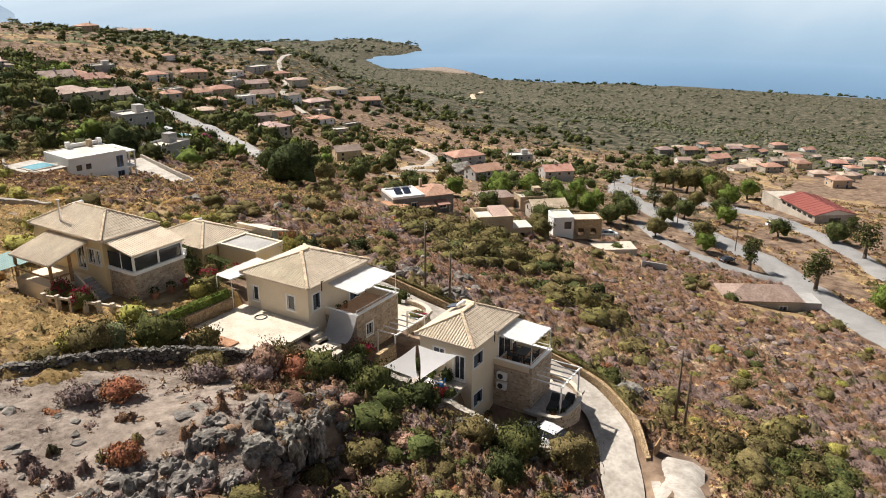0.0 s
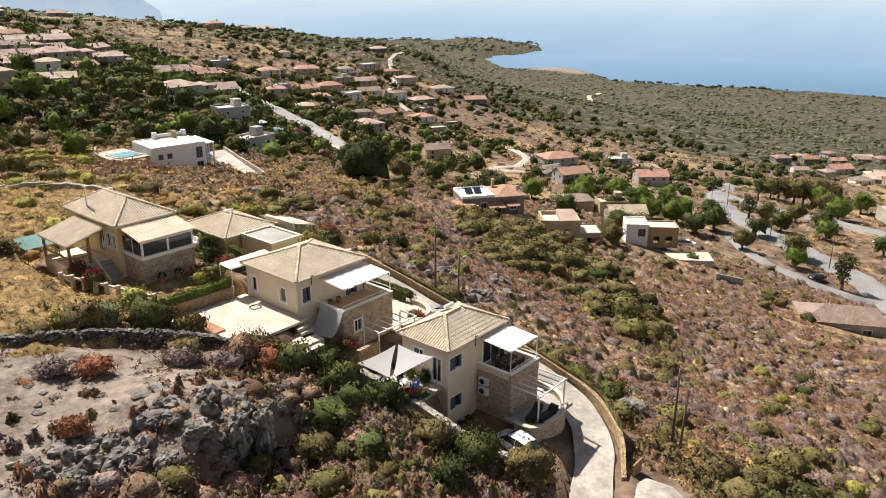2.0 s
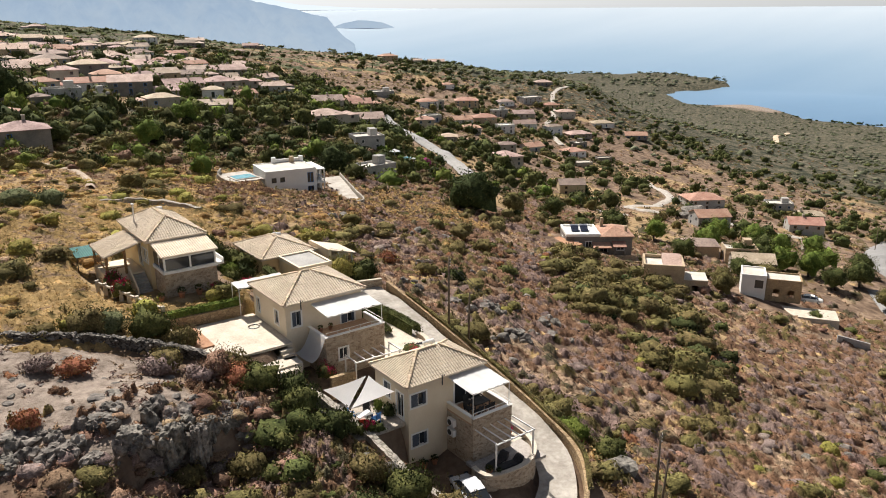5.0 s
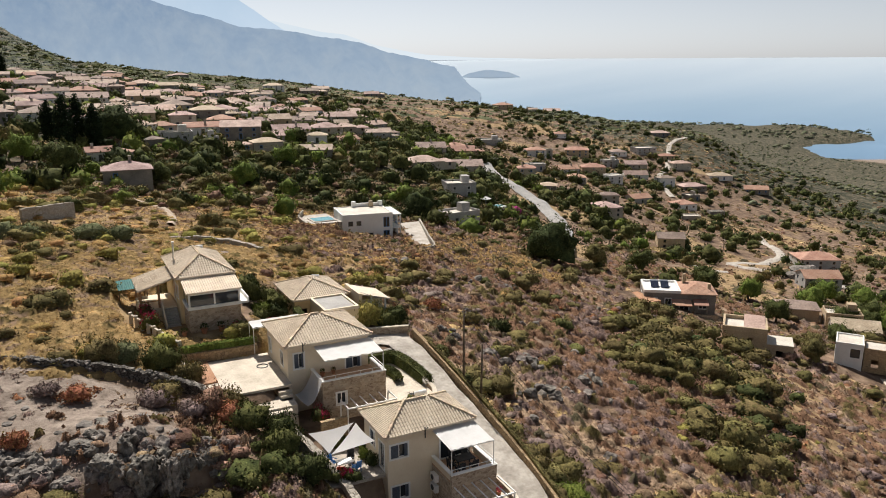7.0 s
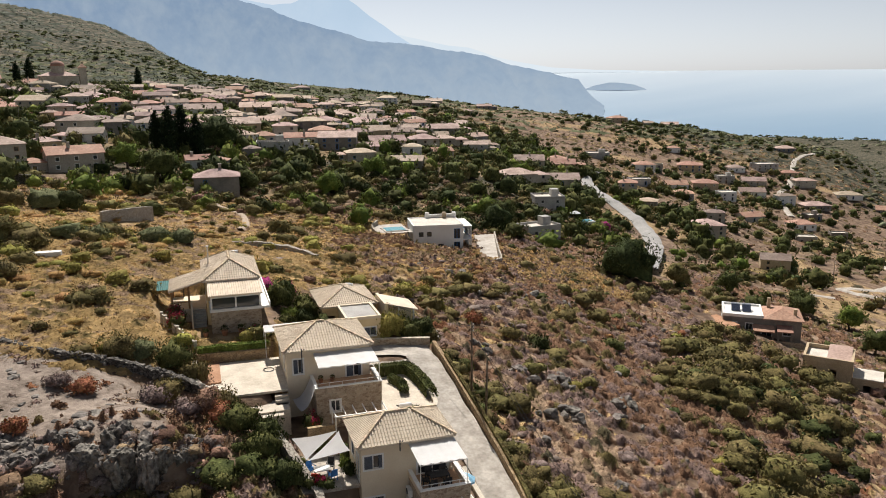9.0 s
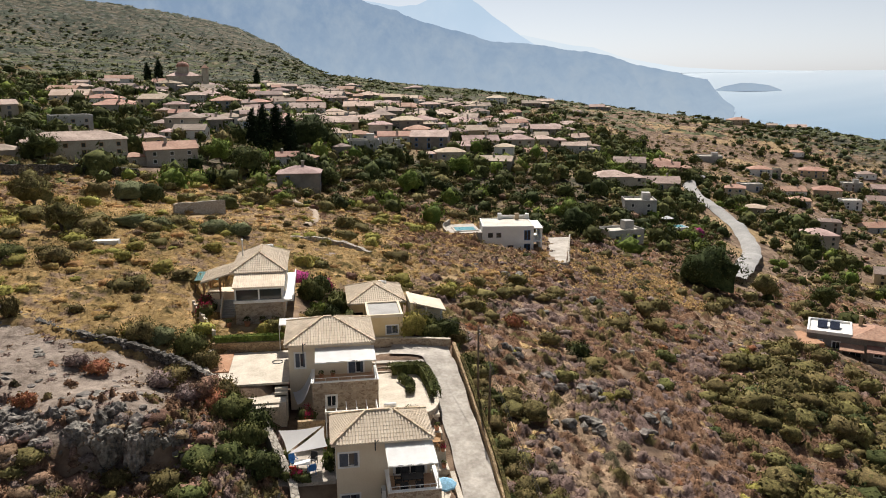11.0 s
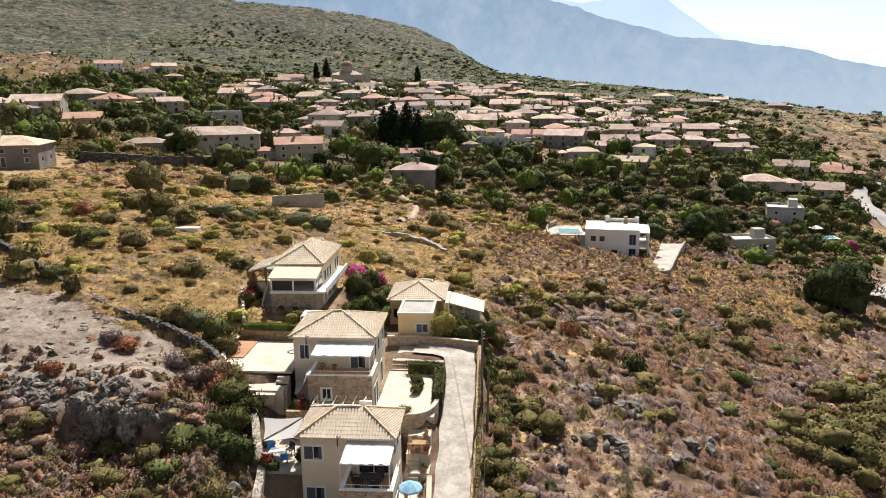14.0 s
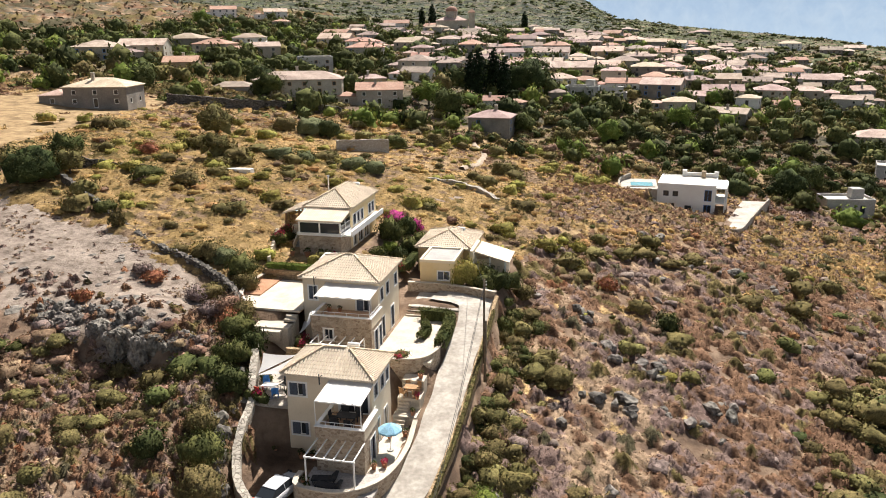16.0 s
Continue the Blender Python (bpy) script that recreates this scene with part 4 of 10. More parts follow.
def trunk_mesh(name, seed, lean=0.12, split=0.38, r=0.06, limbs=5):
    g = np.random.default_rng(seed)
    mb = MB()
    p = Vector((0, 0, -0.08))
    q = Vector((g.uniform(-lean, lean) * 0.5, g.uniform(-lean, lean) * 0.5, split))
    mb.tube(p, (p + q) / 2 + Vector((0.01, 0, 0)), r, r * 0.8).tube((p + q) / 2 + Vector((0.01, 0, 0)), q, r * 0.8, r * 0.66)
    for i in range(limbs):
        a = 6.28 * i / limbs + g.uniform(-0.4, 0.4)
        e = q + Vector((math.cos(a) * g.uniform(0.15, 0.28), math.sin(a) * g.uniform(0.15, 0.28), g.uniform(0.15, 0.38)))
        m = (q + e) / 2 + Vector((0, 0, -0.03))
        mb.tube(q, m, r * 0.5, r * 0.36, 5).tube(m, e, r * 0.36, r * 0.14, 5)
    return mb.mesh(name, BARK, True)


def tree_lobes(seed, n=8, low=0.42, wide=0.36):
    g = np.random.default_rng(seed)
    out = [(0, 0, 0.7, wide * 0.8, wide * 0.8, 0.24)]
    for _ in range(n):
        a, r = g.uniform(0, 6.28), g.uniform(0.4, 1.0) * wide * 0.72
        k = g.uniform(0.13, 0.2)
        out.append((r * math.cos(a), r * math.sin(a), g.uniform(low, 0.9), k, k, k * 0.85))
    return out


TREE_KINDS = {   # leaves, crown's label, number of sprays, spray size, lobes from, crown width, trunk's split
    "olive": ("olive", "grey-green olive tree with a rounded open crown", 1500, 0.034, 0.26, 0.52, 0.22),
    "green": ("green", "leafy green tree with a broad crown", 1500, 0.034, 0.24, 0.54, 0.2),
    "dark": ("dark", "dense dark evergreen carob tree", 2600, 0.03, 0.06, 0.66, 0.14),
    "bright": ("bright", "fresh light green tree", 1500, 0.034, 0.22, 0.52, 0.2),
    "tall": ("green", "tall loose eucalyptus tree with drooping sprays", 1300, 0.03, 0.36, 0.26, 0.4),
}
TREES = {}


def tree(kind, x, y, h, turn=None, group="trees", label=""):
    seed = int(abs(x * 13 + y * 7)) % 3
    key = (kind, seed)
    m = Matrix.Translation((x, y, gz(x, y))) @ Matrix.Rotation(turn if turn is not None else (x * 1.7 + y) % 6.28, 4, "Z") @ Matrix.Scale(h, 4)
    if key not in TREES:
        mat_name, lab, n, leaf, low, wide, split = TREE_KINDS[kind]
        ob = thing("tree", lab, "tree", m, group)
        tr = new("trunk", trunk_mesh("trunk", seed + 5, split=split))
        if wide > 0.3:
            q = sized(cushion(seed + 30 + len(kind), n, leaf / wide, 1.25, 0.5, 14, (-0.7, -0.25, 0.2, 0.65, 1.1), 0.48), [wide, wide, (1 - low) / 1.38], (0, 0, low))
        else:
            q = leaves(n, tree_lobes(seed * 7 + len(kind), 9, low, wide), leaf, seed + 3)
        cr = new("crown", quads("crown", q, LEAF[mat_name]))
        tr.parent = cr.parent = ob
        TREES[key] = ob
    else:
        ob = copy_thing(TREES[key], m @ Matrix.Scale(1 / TREES[key].scale[0], 4))
    if label:
        ob["label"] = label
    return ob


def cypress(x, y, h, w=0.15):
    m = Matrix.Translation((x, y, gz(x, y))) @ Matrix.Scale(h, 4)
    if "cypress" not in TREES:
        ob = thing("cypress", "tall slim dark cypress tree", "tree", m, "cypresses")
        lob = [(0.01 * math.sin(i * 2.2), 0.01 * math.cos(i * 1.7), 0.1 + 0.085 * i, w * k, w * k, 0.09) for i, k in enumerate((0.8, 0.95, 1.0, 1.0, 1.0, 0.97, 0.9, 0.78, 0.58, 0.3))]
        cr = new("crown", quads("crown", leaves(2600, lob, 0.024, 77, up=2.0), LEAF["cypress"]))
        tr = new("trunk", MB().tube((0, 0, -0.05), (0, 0, 0.5), 0.022, 0.012).mesh("trunk", BARK, True))
        cr.parent = tr.parent = ob
        TREES["cypress"] = ob
        return ob
    return copy_thing(TREES["cypress"], m @ Matrix.Scale(1 / TREES["cypress"].scale[0], 4))




def bush(kind, x, y, w, h, label, category="shrub", n=420, leaf=0.1, z=None, group="", flowers=None):
    """A single shrub with short stems under its foliage, w metres wide and h high."""
    seed = int(abs(x * 31 + y * 17)) % 97
    ob = thing("shrub", label, category, Matrix.Translation((x, y, gz(x, y) if z is None else z)), group)
    st = MB()
    g = np.random.default_rng(seed)
    for _ in range(5):
        a = g.uniform(0, 6.28)
        st.tube((0, 0, -0.1), (0.3 * w * math.cos(a), 0.3 * w * math.sin(a), 0.55 * h), 0.03 * w**0.5, 0.012, 5)
    part("stem", st, BARK, ob)
    q = sized(cushion(seed, int(n * 1.7), leaf * 1.35 / w, 0.8, 0.5, 12, (-0.5, 0.0, 0.45, 0.95), 0.42), [w / 1.9, w / 1.9, h / 0.92])
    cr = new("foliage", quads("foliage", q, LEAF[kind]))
    cr.parent = ob
    if flowers:
        q = leaves(int(n * 1.1), bush_lobes(seed, 6, tall=0.8), leaf * 1.2 / w, seed + 1, inner=0.0) * np.array([w / 1.75, w / 1.75, h / 0.86])
        fl = new("blossom", quads("blossom", q, LEAF[flowers]))
        fl.parent = ob
    return ob

# ---- houses: building parts ----
SIDES = {"f": 0.0, "r": 90.0, "b": 180.0, "l": -90.0}


def shell(w, d, h, holes, thick=0.28):
    """Four walls round the origin, with openings cut through: holes[side] = [(u0, u1, z0, z1), ...] seen from outside."""
    mb = MB()
    for side, turn in SIDES.items():
        L, D = (w, d) if side in "fb" else (d, w)
        rot = Matrix.Rotation(radians(turn), 3, "Z")
        cut = holes.get(side, [])
        us = sorted({-L / 2, L / 2, *(v for c in cut for v in c[:2])})
        zs = sorted({0.0, h, *(v for c in cut for v in c[2:])})
        inside = lambda u, z: any(c[0] < u < c[1] and c[2] < z < c[3] for c in cut)  # noqa: E731
        for a, b in zip(us, us[1:]):
            for e, g in zip(zs, zs[1:]):
                if inside((a + b) / 2, (e + g) / 2):
                    continue
                mb.face(*(rot @ Vector(p) for p in ((a, -D / 2, e), (b, -D / 2, e), (b, -D / 2, g), (a, -D / 2, g))))
                mb.face(*(rot @ Vector(p) for p in ((b, -D / 2 + thick, e), (a, -D / 2 + thick, e), (a, -D / 2 + thick, g), (b, -D / 2 + thick, g))))
        for a, b, e, g in cut:
            o, i = -D / 2, -D / 2 + thick
            for p in (((a, o, e), (a, i, e), (a, i, g), (a, o, g)), ((b, i, e), (b, o, e), (b, o, g), (b, i, g)), ((a, o, g), (a, i, g), (b, i, g), (b, o, g)), ((a, i, e), (a, o, e), (b, o, e), (b, i, e))):
                mb.face(*(rot @ Vector(c) for c in p))
    return mb


WINDOW_MESHES = {}


def far_window(parent, side, D, u, z, w, h, name, colour):
    """A window of a house across the valley: frame and pane."""
    key = ("far", round(w, 2), round(h, 2), name, colour)
    if key not in WINDOW_MESHES:
        fr = MB()
        for a, b, e, g in ((-w / 2, -w / 2 + 0.09, 0, h), (w / 2 - 0.09, w / 2, 0, h), (-w / 2 + 0.09, w / 2 - 0.09, 0, 0.09), (-w / 2 + 0.09, w / 2 - 0.09, h - 0.09, h)):
            fr.box(a, b, 0.03, 0.13, e, g)
        WINDOW_MESHES[key] = (fr.mesh(name, colour), MB().box(-w / 2 + 0.09, w / 2 - 0.09, 0.09, 0.11, 0.09, h - 0.09).mesh("pane", GLASS))
    frame_mesh, pane_mesh = WINDOW_MESHES[key]
    ob = new(name, frame_mesh)
    ob.parent = parent
    ob.matrix_local = Matrix.Rotation(radians(SIDES[side]), 4, "Z") @ Matrix.Translation((u, -D / 2, z))
    new("pane", pane_mesh).parent = ob
    return ob


def window(parent, side, L, D, u, z, w, h, shutters=False, surround=True, cols=2, name="window", colour=None, z0=0.0):
    """A window or glazed door set in its opening: surround and frame, glass, and folded shutters if it has them."""
    key = (round(w, 2), round(h, 2), shutters, surround, cols, name, colour)
    if key not in WINDOW_MESHES:
        fr, pa, sh, su = MB(), MB(), MB(), MB()
        f = 0.06
        if surround:
            s = 0.13
            for a, b, e, g in ((-w / 2 - s, -w / 2, -s, h + s), (w / 2, w / 2 + s, -s, h + s), (-w / 2, w / 2, h, h + s), (-w / 2, w / 2, -s, 0)):
                su.box(a, b, -0.035, 0.02, e, g)
        for a, b, e, g in ((-w / 2, -w / 2 + f, 0, h), (w / 2 - f, w / 2, 0, h), (-w / 2 + f, w / 2 - f, 0, f), (-w / 2 + f, w / 2 - f, h - f, h)):
            fr.box(a, b, 0.06, 0.13, e, g)
        for c in range(1, cols):
            x = -w / 2 + w * c / cols
            fr.box(x - 0.035, x + 0.035, 0.07, 0.12, f, h - f)
        pa.box(-w / 2 + f, w / 2 - f, 0.09, 0.1, f, h - f)
        if shutters:
            for x0, x1 in ((-w / 2 + 0.01, -w / 2 + w * 0.46), (w / 2 - w * 0.2, w / 2 - 0.01)):
                sh.box(x0, x1, 0.0, 0.045, 0.02, h - 0.02)
                for i in range(1, 6):
                    sh.box(x0 + 0.05, x1 - 0.05, -0.012, 0.0, h * i / 6 - 0.05, h * i / 6 + 0.03)
        WINDOW_MESHES[key] = (fr.mesh(name, colour or WHITE), pa.mesh("pane", GLASS), sh.mesh("shutter", SHUTTER) if shutters else None, su.mesh("surround", WHITE) if surround else None)
    fm, pm, sm, rm = WINDOW_MESHES[key]
    rot = Matrix.Rotation(radians(SIDES[side]), 4, "Z")
    ob = new(name, fm)
    ob.parent = parent
    ob.matrix_local = rot @ Matrix.Translation((u, -D / 2, z + z0))
    for nm, me in (("pane", pm), ("shutter", sm), ("surround", rm)):
        if me:
            c = new(nm, me)
            c.parent = ob
    return ob


def hip(w, d, h, rise, over=0.35, thick=0.14):
    """A hipped roof over walls w by d that end at h."""
    mb = MB()
    a, b = w / 2 + over, d / 2 + over
    r = (max(a - b, 0.15), 0) if a >= b else (0, max(b - a, 0.15))
    e = [(-a, -b), (a, -b), (a, b), (-a, b)]
    lo, hi = [(x, y, h) for x, y in e], [(x, y, h + thick) for x, y in e]
    R0, R1 = (-r[0], -r[1], h + rise), (r[0], r[1], h + rise)
    mb.face(*lo[::-1])
    for i in range(4):
        mb.face(lo[i], lo[(i + 1) % 4], hi[(i + 1) % 4], hi[i])
    if a >= b:
        mb.face(hi[0], hi[1], R1, R0).face(hi[1], hi[2], R1).face(hi[2], hi[3], R0, R1).face(hi[3], hi[0], R0)
    else:
        mb.face(hi[0], hi[1], R0).face(hi[1], hi[2], R1, R0).face(hi[2], hi[3], R1).face(hi[3], hi[0], R0, R1)
    return mb


def flat_roof(w, d, h, up=0.5, t=0.2):
    slab, par = MB().box(-w / 2, w / 2, -d / 2, d / 2, h + 0.004, h + 0.16), MB()
    for x0, x1, y0, y1 in ((-w / 2 - 0.03, w / 2 + 0.03, -d / 2 - 0.03, -d / 2 + t), (-w / 2 - 0.03, w / 2 + 0.03, d / 2 - t, d / 2 + 0.03), (-w / 2 - 0.03, -w / 2 + t, -d / 2 + t, d / 2 - t), (w / 2 - t, w / 2 + 0.03, -d / 2 + t, d / 2 - t)):
        par.box(x0, x1, y0, y1, h + 0.002, h + 0.16 + up)
    return slab, par


ROOFS = {"red": ROOF_RED, "pink": ROOF_PINK, "tan": ROOF_TAN, "cream": TILE_CREAM}
WALLNAMES = ("cream", "stone", "white", "grey", "ochre")


def house(x, y, yaw, w, d, storeys, roof, wall, group="village houses", sink=0.6, label="", wing_too=False):
    """A village house: walls with openings, hipped or flat roof, windows, a door and often a chimney."""
    g = np.random.default_rng(int(abs(x * 3 + y * 5)))
    h = 1.1 + 1.45 * storeys
    corners = [(x + a * w / 2.4, y + b * d / 2.4) for a in (-1, 1) for b in (-1, 1)]
    z = float(np.mean(ground(np.array([c[0] for c in corners]), np.array([c[1] for c in corners]))))
    TAKEN.append((x, y, max(w, d) * 0.62))
    ridged = w > 1.25 * d and (int(abs(7 * x + 3 * y)) % 5) < 3
    form = "gable roof" if ridged else "hip roof"
    words = {"cream": "cream", "stone": "grey-brown stone", "white": "white", "grey": "bare grey concrete", "ochre": "ochre"}[wall]
    lab = label or "%s %s house with %s" % (("one-storey", "two-storey", "three-storey")[storeys - 1], words, "a flat roof" if roof == "flat" else {"red": "a red tiled ", "pink": "a faded terracotta ", "tan": "a tan tiled ", "cream": "a cream tiled "}[roof] + form)
    ob = thing("house", lab, "house", Matrix.Translation((x, y, z)) @ Matrix.Rotation(radians(yaw), 4, "Z"), group)
    holes, put = {}, []
    for side in "frl":
        L, D = (w, d) if side == "f" else (d, w)
        n = max(1, int(L / 3.4))
        for s in range(storeys):
            for i in range(n):
                if g.random() < 0.22:
                    continue
                u = (i + 0.5) / n * L - L / 2
                door = s == 0 and side == "f" and i == n // 2
                ww, hh, zz = (1.0, 1.9, sink + 0.05) if door else (0.95, 1.0, sink + 0.8 + 1.75 * s)
                holes.setdefault(side, []).append((u - ww / 2, u + ww / 2, zz, zz + hh))
                put.append((side, L, D, u, zz, ww, hh, door))
    walls = part("wall", shell(w, d, h + sink, holes), WALLS[WALLNAMES.index(wall)], ob)
    walls.location.z = -sink
    frame_colour = (WHITE, WOODL, BLUE, SHUTTER)[int(g.integers(0, 4))]
    for side, L, D, u, zz, ww, hh, door in put:
        far_window(ob, side, D, u, zz - sink, ww, hh, "door" if door else "window", frame_colour)
    if roof == "flat":
        slab, par = flat_roof(w, d, h)
        part("roof", slab, FLATROOF, ob)
        part("parapet", par, WALLS[WALLNAMES.index(wall)], ob)
        if g.random() < 0.5:
            part("stair_head", MB().box(w * 0.1, w * 0.35, -d * 0.1, d * 0.3, h + 0.16, h + 2.3), WALLS[WALLNAMES.index(wall)], ob)
    else:
        if ridged:
            part("roof", gable(w, d, h, d * 0.17 + 0.25), ROOFS[roof], ob)
            for s in (-1, 1):
                tri = [(s * w / 2, -d / 2, h - 0.02), (s * w / 2, d / 2, h - 0.02), (s * w / 2, 0, h + d * 0.17 + 0.22)]
                tri = tri if s > 0 else tri[::-1]
                part("gable_wall", MB().face(*tri).face(*((a - s * 0.25, b, c) for a, b, c in tri[::-1])), WALLS[WALLNAMES.index(wall)], ob)
        else:
            part("roof", hip(w, d, h, min(w, d) * 0.17 + 0.25), ROOFS[roof], ob)
        if (wing_too or wing_too is not None and group == "village houses") and w > 8 and g.random() < 0.6:
            s = -1 if g.random() < 0.5 else 1
            ww, wd, wh = w * g.uniform(0.35, 0.5), d * g.uniform(0.6, 0.85), (2.4 if storeys > 1 else 2.0)
            wing = part("wing_wall", shell(ww, wd, wh + sink, {"f": [(-0.5, 0.5, sink + 0.8, sink + 1.9)]}), WALLS[WALLNAMES.index(wall)], ob)
            wing.location = (s * (w / 2 + ww / 2 - 0.02), -d * 0.1 * g.uniform(-1, 1), -sink)
            far_window(wing, "f", wd, 0, sink + 0.8, 1.0, 1.1, "window", frame_colour)
            part("wing_roof", hip(ww, wd, wh, min(ww, wd) * 0.17 + 0.2, 0.25), ROOFS[roof], ob).location = (wing.location.x, wing.location.y, 0)
        if g.random() < 0.45:
            cx, cy = g.uniform(-0.25, 0.25) * w, g.uniform(-0.2, 0.2) * d
            part("chimney", MB().box(cx - 0.3, cx + 0.3, cy - 0.3, cy + 0.3, h + 0.3, h + min(w, d) * 0.2 + 1.0).box(cx - 0.37, cx + 0.37, cy - 0.37, cy + 0.37, h + min(w, d) * 0.2 + 0.9, h + min(w, d) * 0.2 + 1.05), WALLS[0], ob)
    return ob


def gable(w, d, h, rise, over=0.3):
    """Two tiled slopes meeting at a ridge along x."""
    mb = MB()
    for s in (-1, 1):
        k = rise / (d / 2)
        lo = [(-w / 2 - over, s * (d / 2 + over), h - k * over), (w / 2 + over, s * (d / 2 + over), h - k * over), (w / 2 + over, 0, h + rise), (-w / 2 - over, 0, h + rise)]
        lo = lo if s < 0 else lo[::-1]
        mb.hexa(lo, [(a, b, c + 0.16) for a, b, c in lo])
    return mb


CAP = {}


def tiled_roof(parent, o, x0, x1, y0, y1, z, ra, rb, zr, thick=0.13, material=None):
    """A hipped roof of barrel tiles between eaves x0..x1, y0..y1 at z and the ridge ra-rb (x, y) at zr; o: the parent's place."""
    E = [Vector((x0, y0, z)), Vector((x1, y0, z)), Vector((x1, y1, z)), Vector((x0, y1, z))]
    A, B = Vector((*ra, zr)), Vector((*rb, zr))
    along_x = abs(ra[0] - rb[0]) >= abs(ra[1] - rb[1])
    tops = [(A, B), (B, B), (B, A), (A, A)] if along_x else [(A, A), (A, B), (B, B), (B, A)]
    deck, tiles = MB(), MB()
    off = Vector(o)
    deck.face(*(p - off for p in E[::-1]))
    up = Vector((0, 0, thick))
    for i in range(4):
        e0, e1 = E[i], E[(i + 1) % 4]
        t0, t1 = tops[i]
        deck.face(e0 - off, e1 - off, e1 + up - off, e0 + up - off)
        e0, e1 = e0 + up, e1 + up
        deck.face(*(p - off for p in ((e0, e1, t1, t0) if t0 != t1 else (e0, e1, t0))))
        s = (e1 - e0).normalized()
        L = (e1 - e0).length
        v = t0 - e0
        v = v - s * v.dot(s)
        T = v.length
        v.normalize()
        nrm = s.cross(v)
        lo1, hi1 = (t0 - e0).dot(s), (t1 - e0).dot(s)
        course, pitch = 0.36, 0.235
        for j in range(int(T / course)):
            ta, tb = j * course - 0.03, min((j + 1) * course + 0.02, T)
            k = (ta + tb) / 2 / T
            lo, hi = lo1 * k, L + (hi1 - L) * k
            c = lo + 0.14
            c = math.ceil(c / pitch) * pitch
            while c < hi - 0.12:
                w0, w1, h0, h1 = 0.105, 0.085, 0.095, 0.07
                q = [[e0 - off + s * (c + du) + v * t + nrm * hh for du, hh in ((-w, 0.012), (-w * 0.5, h), (w * 0.5, h), (w, 0.012))] for t, w, h in ((ta, w0, h0), (tb, w1, h1))]
                for m in range(3):
                    tiles.face(q[0][m], q[0][m + 1], q[1][m + 1], q[1][m])
                tiles.face(*q[0][::-1])
                c += pitch
    roof = part("roof", deck, material or TILE_CREAM, parent)
    tl = part("roof_tiles", tiles, material or TILE_CREAM, roof, "rows of cream barrel tiles")
    tl["kind"] = "stuff"
    if "m" not in CAP:
        mb = MB()
        pr = [(-0.15, -0.02), (-0.09, 0.09), (0.09, 0.09), (0.15, -0.02)]
        a, b = [(0, y * 1.1, zz * 1.15) for y, zz in pr], [(0.4, y * 0.85, zz * 0.85) for y, zz in pr]
        for m in range(3):
            mb.face(a[m + 1], a[m], b[m], b[m + 1])
        mb.face(*a).face(*b[::-1])
        CAP["m"] = mb.mesh("ridge_tile", TILE_CAP)
    lines = [(A, B)] + [(E[0] + up, A), (E[1] + up, B if along_x else A), (E[2] + up, B), (E[3] + up, A if along_x else B)]
    for p, q in lines:
        n = max(1, int((q - p).length / 0.36))
        d = (q - p).normalized()
        for i in range(n):
            c = new("ridge_tile", CAP["m"])
            c.parent = roof
            y = Vector((0, 0, 1)).cross(d).normalized()
            m = Matrix((d, y, d.cross(y))).transposed().to_4x4()
            c.matrix_local = Matrix.Translation(p + d * (i * 0.36) + Vector((0, 0, 0.05)) - off) @ m
    return roof


def awning(name, x0, x1, y0, y1, z0, z1, label, zfloor, fabric=None, sag=0.05, posts=((0, 0), (1, 0))):
    """A fabric roof on a white metal frame: y0 its free edge at z0, y1 the house edge at z1, with posts down to zfloor."""
    ob = thing(name, label, "awning", Matrix.Translation((x0, y0, zfloor)))
    mb = MB()
    nx, ny = 24, 8
    for j in range(ny + 1):
        for i in range(nx + 1):
            u, v = i / nx, j / ny
            wave = sag * 0.35 * math.sin(u * math.pi * 10) - sag * 1.2 * math.sin(v * math.pi)
            mb.v.append((u * (x1 - x0), v * (y1 - y0) - (sag * 1.2 * abs(math.sin(u * 15)) if j == 0 else 0), z0 + (z1 - z0) * v - zfloor + wave))
    k = nx + 1
    mb.f = [(j * k + i, j * k + i + 1, j * k + k + i + 1, j * k + k + i) for j in range(ny) for i in range(nx)]
    part("canopy", mb, fabric or CANVAS, ob, smooth=True)
    w, d = x1 - x0, y1 - y0
    for u in (0, 1):
        part("side_rail", MB().tube((u * w, 0, z0 - zfloor - 0.08), (u * w, d, z1 - zfloor - 0.08), 0.035), WHITE, ob)
    part("front_rail", MB().tube((0, 0, z0 - zfloor - 0.08), (w, 0, z0 - zfloor - 0.08), 0.035), WHITE, ob)
    for u, v in posts:
        part("post", MB().tube((u * w, v * d, 0), (u * w, v * d, z0 - zfloor - 0.05), 0.035), WHITE, ob)
    return ob


